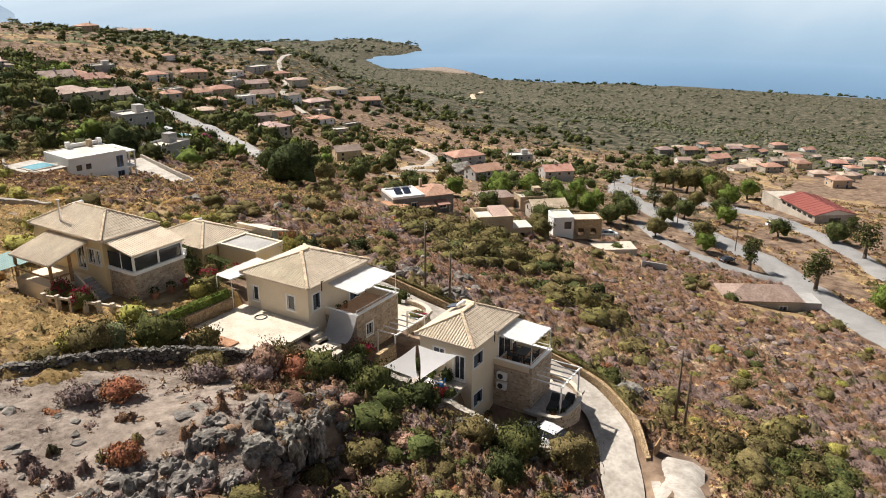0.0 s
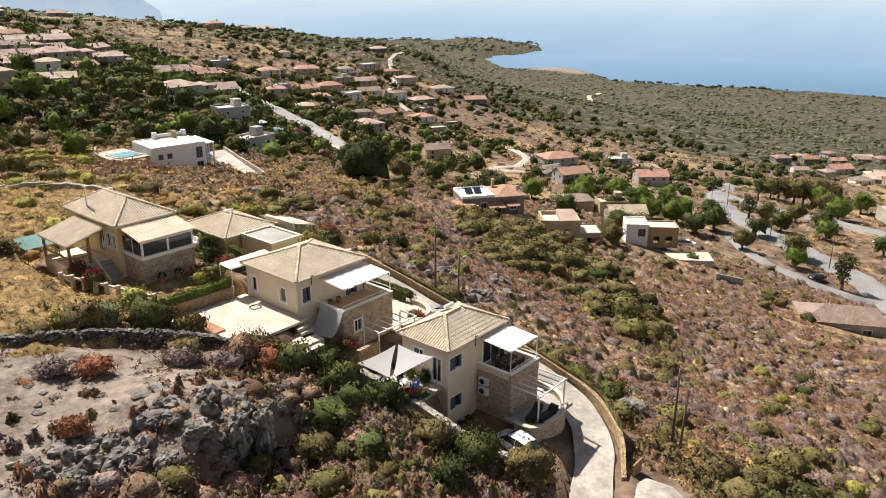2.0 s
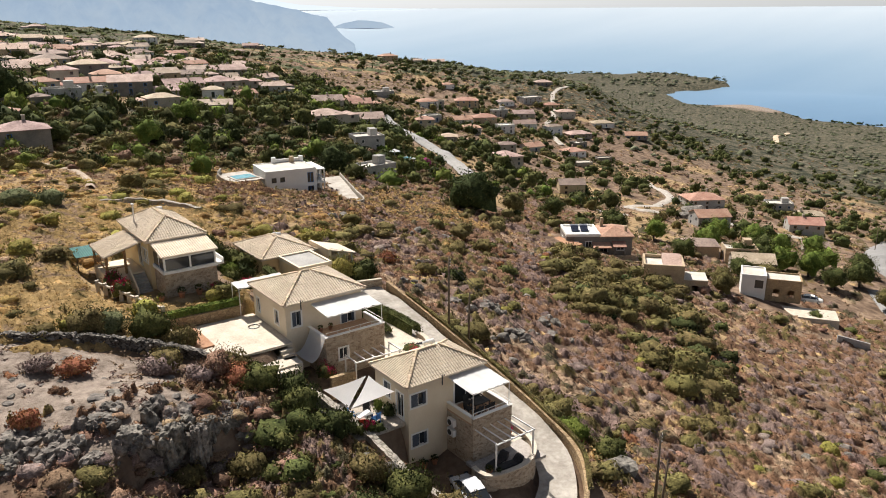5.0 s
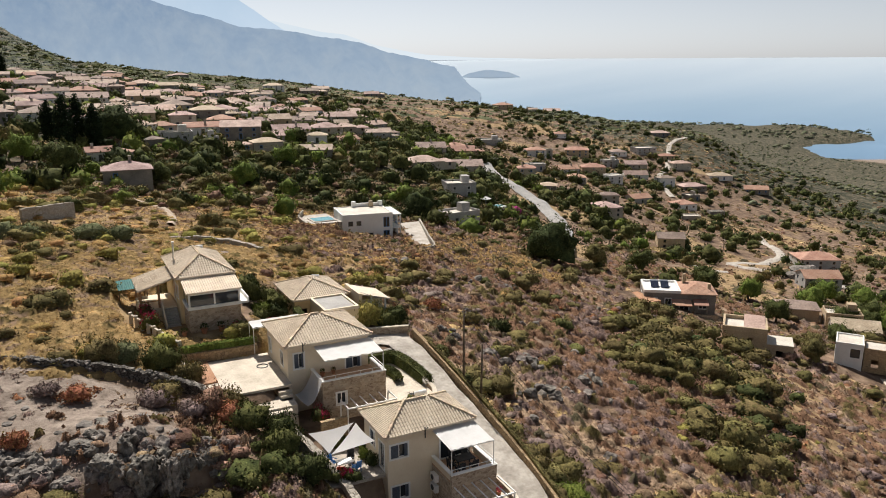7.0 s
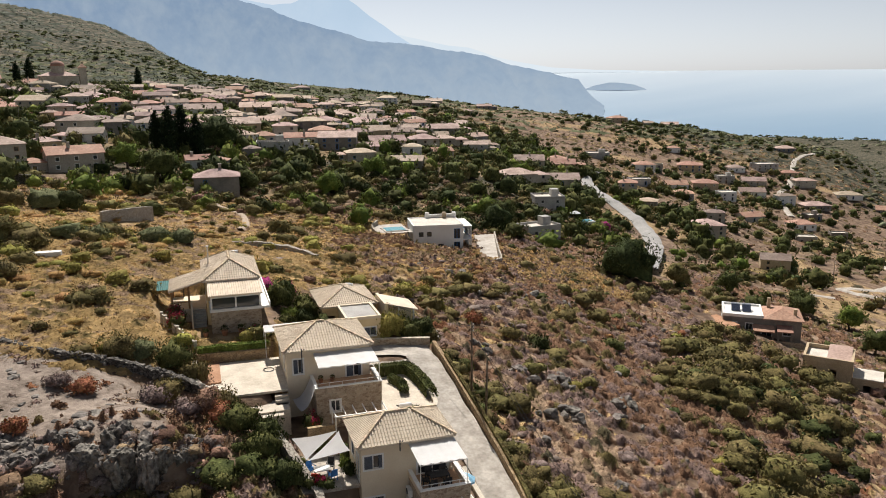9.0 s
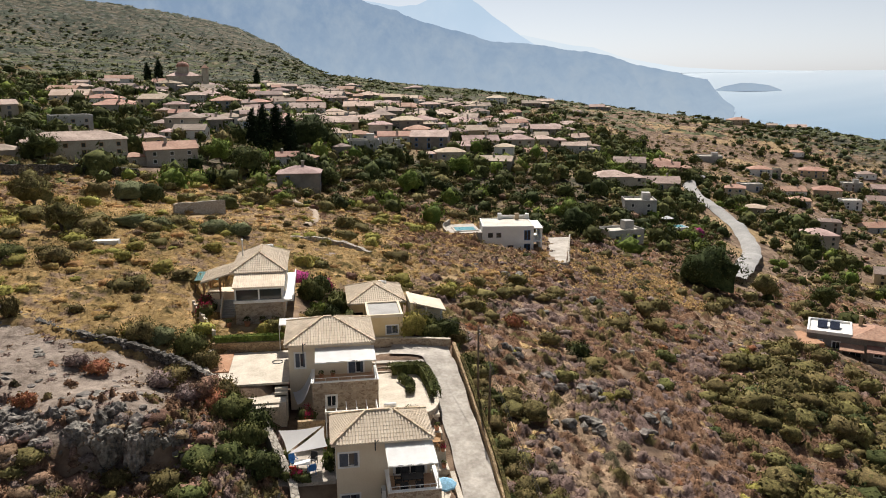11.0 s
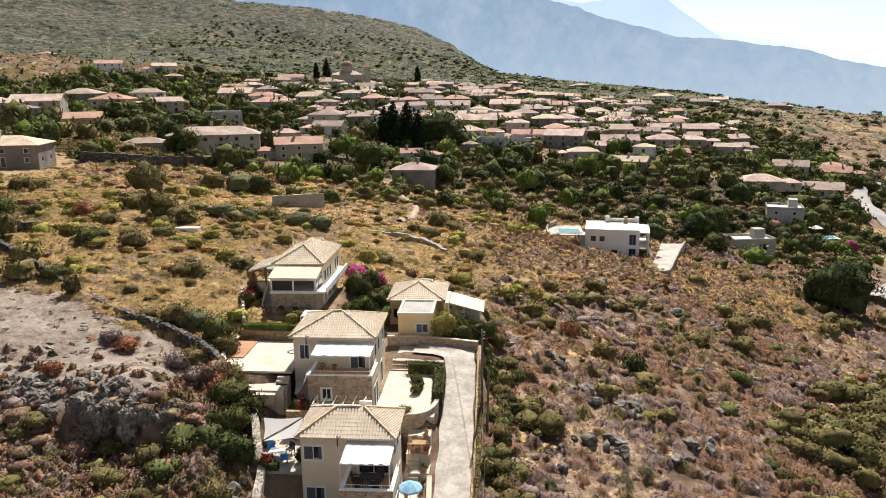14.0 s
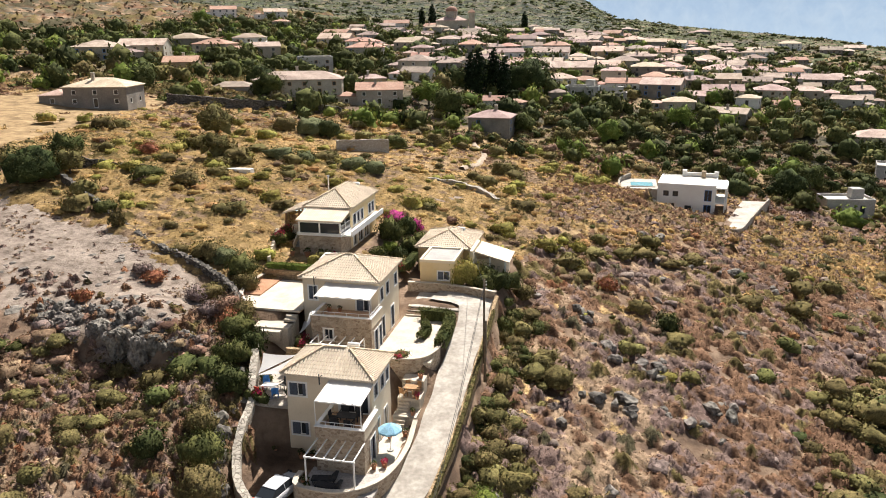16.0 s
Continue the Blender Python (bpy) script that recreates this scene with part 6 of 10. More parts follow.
wall_path("field_wall", [(-24, 77.5, 6.3), (-20.5, 81, 6.0), (-17, 85.5, 5.5)], 0.5, PALESTONE, "grey concrete-faced field wall", rough=0.05, stepm=0.9)
wall_path("terrace_wall", [(-46, 38.5, 9.2), (-38, 44.5, 7.3), (-33.6, 50.6, 6.2), (-27.3, 53.4, 5.6), (-24, 59, 5.0)], 0.6, DRYSTONE, "tumbled dry-stone terrace wall in the straw", rough=0.2, stepm=0.8)
wall_path("terrace_wall", [(47.0, 69.0, -9.6), (50.6, 65.8, -10.6), (53.8, 63.2, -11.4)], 0.6, DRYSTONE, "tumbled dry-stone wall at the edge of the golden grass", rough=0.2, stepm=0.8)
wall_path("terrace_wall", [(-9, 66, 2.3), (-3, 68.5, 1.85), (3, 67, 1.1), (7, 63, 0.1)], 0.7, PALESTONE, "low ring of stones round a bare threshing floor", rough=0.15, stepm=0.8)

# steps and landings down the side of the first villa
for k, (ya, yb_, z) in enumerate(((4.6, 6.1, -5.1), (6.1, 7.6, -4.2), (7.6, 8.8, -3.3))):
    solid("landing", MB().box(7.5, 9.5 - 0.05 * k, ya, yb_, -6.6, z), PAVING, "pale stepped landing between the terraces", "steps", "stepped landings", kind="structure")
    for j in range(4):
        solid("stair", MB().box(7.7, 8.6, ya - 0.28 * (4 - j), ya - 0.28 * (3 - j), z - 1.2, z - 0.85 + 0.2 * j), PAVING, "pale stone step", "steps", "stone steps", kind="structure")
for j in range(3):
    solid("stair", MB().box(4.4, 6.6, 20.0 + 0.5 * j, 20.5 + 0.5 * j, -2.9, -2.35 + 0.3 * j), PAVING, "broad pale stone step below the lane", "steps", "stone steps", kind="structure")
for j in range(4):
    solid("stair", MB().box(-4.6, -3.5, 10.4 + 0.35 * j, 10.75 + 0.35 * j, -2.4, -0.6 + 0.25 * j), PAVING, "pale stone step at the corner of the yard", "steps", "stone steps", kind="structure")
solid("earth_bed", MB().box(-11.0, -8.8, 15.0, 20.1, 0.3, 0.62), DIRT, "bed of bare red earth at the end of the yard", "flower bed", kind="structure")
solid("landing", MB().box(-7.0, -3.6, 9.6, 11.85, -2.6, -0.35), PAVING, "pale concrete terrace below the yard", "terrace", kind="structure")
solid("garden_bench", MB().box(-6.0, -4.2, 9.0, 9.55, -1.4, -0.62).box(-6.05, -4.15, 8.98, 9.57, -0.618, -0.5), PAVING, "pale masonry bench below the concrete terrace", "bench")

# ---- the village ----
house(-78.6, 90.4, 11, 12.8, 8.6, 2, "tan", "stone", "village houses")
house(-120.6, 169.6, 17, 13.8, 9.3, 2, "pink", "cream", "village houses")
house(-126.8, 205.9, 4, 12.3, 10.0, 2, "tan", "stone", "village houses")
house(-96.5, 150.1, 21, 9.2, 7.0, 1, "red", "ochre", "village houses")
house(-114.1, 227.9, 20, 12.0, 8.6, 2, "tan", "white", "village houses")
house(-95.9, 201.9, 32, 9.9, 6.4, 2, "pink", "cream", "village houses")
house(-55.8, 136.8, 16, 22.0, 10.0, 2, "pink", "cream", "village houses")
house(-35.3, 139.1, 17, 11.5, 7.5, 2, "red", "cream", "village houses")
house(-45.2, 164.3, 25, 7.0, 5.7, 1, "pink", "ochre", "village houses")
house(-5.0, 130.4, -3, 9.7, 7.9, 2, "pink", "stone", "village houses", wing_too=None)
house(-211.9, 392.0, 28, 15.0, 10.0, 2, "red", "white", "village houses")
house(-188.5, 414.3, 26, 14.0, 10.0, 2, "tan", "white", "village houses")
house(-274.6, 436.4, 4, 9.3, 8.1, 1, "red", "stone", "village houses")
house(-37.3, 184.7, -5, 9.1, 7.0, 1, "pink", "white", "village houses")
house(-31.4, 201.4, 20, 7.6, 5.5, 2, "pink", "stone", "village houses")
house(-69.7, 232.1, 14, 13.7, 10.0, 2, "red", "cream", "village houses")
house(-85.4, 243.6, 21, 5.3, 4.5, 1, "flat", "white", "village houses")
house(-69.6, 181.7, 27, 10.4, 8.2, 2, "flat", "grey", "village houses")
house(-54.9, 241.1, -4, 5.0, 4.5, 1, "tan", "ochre", "village houses")
house(-111.8, 419.7, 13, 15.0, 10.0, 1, "red", "white", "village houses")
house(-122.1, 150.1, 5, 12.2, 10.0, 2, "pink", "cream", "village houses")
house(-84.5, 353.6, -2, 11.5, 8.0, 1, "pink", "cream", "village houses")
house(-79.4, 367.4, 8, 6.5, 4.7, 1, "pink", "ochre", "village houses")
house(-37.4, 275.6, 13, 11.2, 10.0, 2, "red", "stone", "village houses")
house(-26.4, 304.0, -12, 9.0, 7.4, 1, "red", "stone", "village houses")
house(-57.7, 332.5, 13, 12.2, 9.8, 1, "pink", "stone", "village houses")
house(-153.1, 344.3, 3, 8.1, 6.4, 2, "red", "cream", "village houses")
house(-8.8, 157.9, 6, 6.0, 4.6, 1, "red", "white", "village houses")
house(-3.5, 159.5, -14, 5.0, 4.5, 1, "red", "stone", "village houses")
house(-0.5, 181.7, 11, 5.0, 4.5, 1, "red", "stone", "village houses")
house(6.1, 179.5, 16, 5.4, 4.5, 1, "pink", "stone", "village houses")
house(13.1, 185.2, -5, 9.5, 7.0, 2, "flat", "grey", "village houses")
house(22.5, 189.9, 1, 6.7, 4.5, 1, "flat", "grey", "village houses")
house(6.2, 238.1, 4, 15.0, 10.0, 1, "pink", "ochre", "village houses")
house(4.9, 205.0, 10, 9.6, 8.3, 1, "tan", "white", "village houses")
house(21.3, 223.5, -1, 8.1, 5.8, 2, "pink", "cream", "village houses")
house(17.9, 321.1, -7, 12.6, 10.0, 1, "pink", "stone", "village houses")
house(-4.6, 276.6, 0, 14.4, 9.7, 2, "pink", "white", "village houses")
house(31.3, 294.9, -13, 11.7, 7.9, 2, "pink", "stone", "village houses")
house(17.7, 299.4, -6, 13.1, 10.0, 2, "tan", "ochre", "village houses")
house(36.9, 207.4, -15, 12.5, 8.9, 2, "pink", "stone", "village houses")
house(41.1, 192.3, -2, 9.2, 6.5, 1, "tan", "cream", "village houses")
house(60.7, 255.5, 1, 11.6, 8.8, 1, "tan", "ochre", "village houses")
house(56.4, 219.1, -4, 12.7, 8.7, 1, "pink", "cream", "village houses")
house(63.3, 210.0, -18, 6.7, 5.3, 1, "tan", "white", "village houses")
house(73.4, 230.4, -5, 10.8, 9.5, 2, "pink", "cream", "village houses")
house(74.2, 210.5, 5, 7.4, 5.6, 1, "red", "cream", "village houses")
house(134.5, 532.2, -10, 15.0, 10.0, 2, "tan", "white", "village houses")
house(158.9, 522.6, -13, 13.7, 10.0, 1, "pink", "stone", "village houses")
house(104.5, 302.9, -8, 15.0, 10.0, 2, "pink", "stone", "village houses")
house(145.8, 392.8, -7, 15.0, 10.0, 1, "pink", "cream", "village houses")
house(26.1, 582.0, 9, 8.8, 6.5, 1, "pink", "stone", "village houses")
house(88.5, 668.1, 10, 12.3, 10.0, 1, "pink", "stone", "village houses")
house(101.7, 432.0, 0, 10.5, 8.3, 2, "pink", "white", "village houses")
house(78.8, 387.7, 6, 7.5, 6.1, 2, "pink", "cream", "village houses")
house(86.3, 480.6, 8, 9.1, 7.1, 1, "pink", "stone", "village houses")
house(50.0, 422.7, -8, 15.0, 10.0, 1, "red", "cream", "village houses")
house(181.0, 479.6, 3, 7.0, 6.1, 1, "pink", "ochre", "village houses")
house(238.2, 594.5, -25, 12.9, 8.8, 1, "pink", "stone", "village houses")
house(193.6, 601.7, -13, 14.5, 10.0, 1, "pink", "cream", "village houses")
house(97.8, 198.1, -5, 13.1, 10.0, 1, "pink", "cream", "village houses")
house(92.5, 161.0, -14, 9.1, 7.8, 2, "flat", "grey", "village houses")
house(123.6, 213.5, -21, 12.6, 9.9, 1, "pink", "cream", "village houses")
house(146.3, 259.4, -25, 12.1, 9.5, 1, "red", "ochre", "village houses")
house(151.4, 275.1, -29, 9.6, 8.4, 1, "red", "ochre", "hamlet houses")
house(210.3, 342.2, -21, 13.4, 9.4, 1, "flat", "grey", "hamlet houses")
house(301.4, 400.4, -23, 8.3, 7.0, 1, "red", "white", "hamlet houses")
house(223.8, 284.7, -16, 11.4, 8.4, 1, "red", "white", "hamlet houses")
house(257.0, 305.0, -28, 13.3, 10.0, 2, "red", "ochre", "hamlet houses")
house(281.4, 353.1, -34, 15.0, 10.0, 2, "red", "ochre", "hamlet houses")
house(163.8, 231.9, -29, 7.6, 6.8, 2, "red", "cream", "hamlet houses")
house(316.4, 337.7, -25, 14.2, 10.0, 1, "pink", "cream", "hamlet houses")
house(292.6, 309.8, -26, 14.1, 10.0, 1, "tan", "white", "hamlet houses")
house(414.9, 423.0, -25, 13.7, 10.0, 1, "pink", "stone", "hamlet houses")
house(361.1, 357.1, -26, 10.5, 7.3, 1, "red", "ochre", "hamlet houses")
house(354.3, 336.4, -20, 12.5, 8.2, 2, "tan", "cream", "hamlet houses")
house(323.8, 294.4, -16, 15.0, 10.0, 1, "pink", "stone", "hamlet houses")
house(373.4, 319.8, -28, 15.0, 10.0, 1, "tan", "white", "hamlet houses")
house(389.6, 303.2, -40, 15.0, 10.0, 1, "red", "stone", "hamlet houses")
house(266.1, 242.0, -16, 11.3, 9.2, 1, "red", "white", "hamlet houses")
house(164.8, 144.0, -35, 8.8, 6.9, 2, "pink", "ochre", "hamlet houses")
house(352.2, 511.9, -13, 8.5, 5.5, 1, "tan", "cream", "hamlet houses")
house(394.8, 543.8, -24, 15.0, 9.9, 2, "tan", "stone", "hamlet houses")
house(327.6, 520.1, -3, 15.0, 10.0, 2, "red", "ochre", "hamlet houses")
house(350.7, 368.8, -9, 15.0, 9.9, 2, "flat", "grey", "hamlet houses")
house(158.0, 207.1, -38, 7.1, 5.9, 1, "tan", "stone", "hamlet houses")
house(211.4, 122.9, -30, 13.2, 10.0, 2, "red", "grey", "roadside houses")
house(176.4, 95.2, -31, 10.3, 7.7, 2, "red", "grey", "roadside houses")
house(216.4, 85.9, -48, 10.9, 8.2, 2, "red", "grey", "roadside houses")
house(281.4, 132.6, -47, 10.9, 7.2, 2, "flat", "grey", "roadside houses")
house(131.5, 67.5, -43, 9.0, 6.5, 1, "pink", "ochre", "roadside houses")
house(129.0, 51.0, -47, 9.0, 6.8, 2, "tan", "cream", "roadside houses")
house(136.0, 58.8, -45, 7.5, 5.5, 2, "flat", "ochre", "roadside houses")
house(284.5, 121.0, -47, 12.5, 8.0, 1, "tan", "cream", "roadside houses")
house(185.6, 65.4, -55, 7.0, 6.2, 1, "tan", "cream", "roadside houses")
house(462.3, 113.7, -44, 10.1, 8.4, 2, "pink", "stone", "roadside houses")
house(492.1, 111.2, -60, 9.5, 8.0, 1, "pink", "ochre", "roadside houses")
house(474.9, 100.4, -46, 10.2, 7.7, 2, "red", "stone", "roadside houses")
house(514.5, 93.6, -45, 10.6, 7.4, 1, "red", "stone", "roadside houses")
house(605.4, 96.4, -59, 12.6, 10.0, 1, "pink", "cream", "roadside houses")
house(438.3, 74.3, -39, 13.8, 9.7, 2, "red", "cream", "roadside houses")
house(424.1, 52.3, -65, 10.3, 8.7, 2, "tan", "ochre", "roadside houses")
house(373.0, 1.7, -56, 9.7, 8.2, 2, "red", "ochre", "roadside houses")
house(600.5, 81.9, -42, 10.9, 9.2, 2, "red", "stone", "roadside houses")
house(686.1, 74.0, -49, 13.2, 10.0, 2, "red", "cream", "roadside houses")
house(711.0, 52.9, -42, 11.7, 9.3, 1, "red", "white", "roadside houses")
house(457.6, 42.3, -54, 9.8, 7.1, 2, "pink", "stone", "roadside houses")
house(508.8, 40.0, -38, 10.0, 7.2, 2, "red", "cream", "roadside houses")
house(456.1, 28.6, -54, 9.7, 8.0, 2, "red", "ochre", "roadside houses")
house(505.2, 12.6, -62, 10.6, 9.3, 2, "red", "stone", "roadside houses")
house(488.3, 2.0, -58, 9.6, 7.6, 1, "red", "white", "roadside houses")
house(413.4, 14.4, -60, 8.9, 7.6, 1, "tan", "cream", "roadside houses")
house(681.3, -3.3, -69, 15.0, 10.0, 2, "red", "white", "roadside houses")
house(410.4, 39.0, -49, 11.2, 8.3, 2, "red", "cream", "roadside houses")
house(411.4, 51.9, -60, 8.9, 5.9, 1, "tan", "stone", "roadside houses")

# more houses of the village, set close in its lanes
g = np.random.default_rng(21)
for k in range(260):
    x, y = g.uniform(-115, 125), g.uniform(175, 430)
    if len([1 for t in TAKEN if t[2] > 4]) > 205:
        break
    w = g.uniform(7.5, 14)
    if any((x - a) ** 2 + (y - b) ** 2 < (w * 0.52 + r * 0.8) ** 2 for a, b, r in TAKEN) or x > 60 + 0.12 * (y - 175) and y < 215:
        continue
    house(round(x, 1), round(y, 1), g.uniform(-25, 25), w, w * g.uniform(0.5, 0.9), 1 + int(g.random() < 0.3), ("pink", "pink", "tan", "red")[int(g.integers(0, 4))], ("cream", "stone", "stone", "grey", "white")[int(g.integers(0, 5))], wing_too=True)
# the close-built heart of the village, roof behind roof
g = np.random.default_rng(27)
made = 0
for k in range(1500):
    y = g.uniform(195, 470)
    x = g.uniform(-35, 60 + 0.2 * (y - 195))
    w = g.uniform(6.5, 12.5)
    if made >= 50:
        break
    if any((x - a) ** 2 + (y - b) ** 2 < (w * 0.42 + r * 0.62) ** 2 for a, b, r in TAKEN) or (x - 77 - 0.3 * (y - 265)) ** 2 < 70:
        continue
    made += 1
    house(round(x, 1), round(y, 1), g.uniform(-16, 16), w, w * g.uniform(0.55, 0.9), 1 + int(g.random() < 0.35), ("pink", "pink", "tan", "tan", "red")[int(g.integers(0, 5))], ("cream", "stone", "stone", "cream", "white", "ochre")[int(g.integers(0, 6))], wing_too=True)
g = np.random.default_rng(22)
for k in range(60):
    x, y = g.uniform(395, 640), g.uniform(-60, 120)
    if any((x - a) ** 2 + (y - b) ** 2 < (r + 9) ** 2 for a, b, r in TAKEN):
        continue
    house(round(x, 1), round(y, 1), g.uniform(-70, -20), g.uniform(7, 11), g.uniform(5.5, 7.5), int(g.integers(1, 3)), ("red", "pink", "tan")[int(g.integers(0, 3))], ("cream", "stone", "white")[int(g.integers(0, 3))], "plain houses")

g = np.random.default_rng(29)
made = 0
for k in range(400):
    x, y = g.uniform(135, 330), g.uniform(175, 400)
    w = g.uniform(7.5, 11.5)
    if made >= 14 or abs(y - x - 20) > 75 or any((x - a) ** 2 + (y - b) ** 2 < (w * 0.6 + r + 2) ** 2 for a, b, r in TAKEN):
        continue
    made += 1
    house(round(x, 1), round(y, 1), g.uniform(-40, -5), w, w * g.uniform(0.6, 0.9), 1 + int(g.integers(0, 3)), ("pink", "flat", "red", "flat")[int(g.integers(0, 4))], ("cream", "stone", "grey", "white")[int(g.integers(0, 4))], "hamlet houses")
HOMES = [t for t in TAKEN if t[0] > 70 and 95 < t[1] < 560 and t[2] > 3]

# ---- houses that stand out ----
def white_house():
    """The long white house with a pool, two storeys on the downhill side."""
    x, y, z = 37.7, 101.6, -9.2
    ob = thing("house", "white two-storey house with flat screed roof, stacks and blue balconies", "house", Matrix.Translation((x, y, z)) @ Matrix.Rotation(radians(-8), 4, "Z"), "village houses")
    w, d, h = 10.4, 9.4, 5.6
    hs = [("f", -3.6, 3.5, 1.0, 1.0), ("f", -1.9, 3.5, 1.0, 1.0), ("f", -2.4, 0.3, 0.9, 1.9), ("f", 0.5, 0.5, 1.2, 1.4), ("f", 3.9, 2.9, 1.3, 2.1), ("f", 3.9, 0.3, 1.3, 1.9), ("r", -2.6, 2.9, 1.2, 2.1), ("r", 0.2, 2.9, 1.2, 2.1), ("r", 2.6, 2.9, 1.2, 2.1), ("r", -2.0, 0.3, 1.4, 2.0), ("r", 1.4, 0.3, 1.4, 2.0)]
    cut = {}
    for s, u, zz, ww, hh in hs:
        cut.setdefault(s, []).append((u - ww / 2, u + ww / 2, zz, zz + hh))
    part("wall", shell(w, d, h, cut), WHITEWALL, ob)
    for s, u, zz, ww, hh in hs:
        window(ob, s, *((w, d) if s == "f" else (d, w)), u, zz, ww, hh, False, False, 2, "window", BLUE if s == "r" or u > 3 else METAL)
    slab, par = flat_roof(w, d, h, 0.12)
    part("roof", slab, FLATROOF, ob)
    part("parapet", par, WHITEWALL, ob)
    part("rear_wall", MB().box(-1.0, 5.2, 4.3, 4.72, h + 0.3, h + 0.9), WHITEWALL, ob)
    for u, v, hh in ((-1.0, 4.2, 1.4), (2.6, 3.4, 1.5), (4.9, 4.3, 1.3)):
        part("stack", MB().box(u - 0.4, u + 0.4, v - 0.4, v + 0.4, h + 0.2, h + hh), WHITEWALL if u != 2.6 else WALLS[4], ob)
    part("balcony", MB().box(5.22, 7.0, -4.6, 3.6, 2.5, 2.7), WHITEWALL, ob)
    part("balcony_rail", MB().box(6.9, 6.98, -4.6, 3.6, 3.5, 3.6).box(6.9, 6.98, -4.6, 3.6, 2.95, 3.02), BLUE, ob, "blue balcony rail")
    for k in range(5):
        part("post", MB().box(6.78, 6.98, -4.55 + k * 2.0, -4.35 + k * 2.0, -0.6, 5.3), WHITEWALL, ob)
    part("canopy", MB().box(5.22, 7.1, -4.7, 3.7, 5.3, 5.5), WHITEWALL, ob)
    part("arcade", MB().box(7.0, 7.25, -1.0, 3.7, -0.6, 5.29), WHITEWALL, ob)
    part("stair_wall", MB().hexa([(-8.6, -4.9, -0.5), (-5.3, -4.9, -1.0), (-5.3, -4.5, -1.0), (-8.6, -4.5, -0.5)], [(-8.6, -4.9, 4.4), (-5.3, -4.9, 2.4), (-5.3, -4.5, 2.4), (-8.6, -4.5, 4.4)]), WHITEWALL, ob)
    part("side_store", MB().box(-8.2, -5.22, -3.2, 1.5, 0, 4.0), WHITEWALL, ob)
    solid("pool", MB().box(26.6, 31.6, 100.2, 104.6, -8.8, -4.6), LANE, "pale-rimmed swimming pool beside the white house", "pool")
    solid("pool_water", MB().box(27.0, 31.2, 100.6, 104.2, -4.596, -4.55), POOL, "pale turquoise pool water", "water", kind="structure")
    solid("paving", MB().box(25.2, 32.0, 98.6, 108.5, -8.8, -4.75), LANE, "sandy pool terrace", "paving", kind="structure")
    wall_path("garden_wall", [(25.6, 98.2, -4.6), (24.9, 100.5, -4.4), (25.0, 105.0, -4.0), (27.0, 109.0, -3.7)], 0.35, PALESTONE, "low pale stone wall round the pool terrace")
    wall_path("garden_wall", [(42.0, 83.6, -7.9), (44.8, 82.2, -7.6), (47.6, 90.0, -7.6), (50.5, 98.6, -7.6), (53.5, 107.2, -7.6)], 0.3, PALESTONE, "pale parking wall beside the white house")
    solid("paving", MB().hexa([(42.1, 84.3, -11.5), (44.6, 82.5, -11.5), (53.3, 107, -11.5), (48.7, 107.4, -11.5)], [(42.1, 84.3, -8.3), (44.6, 82.5, -8.3), (53.3, 107, -8.25), (48.7, 107.4, -8.25)]), LANE, "pale paved parking", "paving", kind="structure")
    TAKEN.extend([(38.0, 101, 8.5), (28.5, 103, 5.5), (44, 86, 3), (46, 91, 3.4), (48, 97, 3.8), (50.5, 103.5, 4)])


white_house()


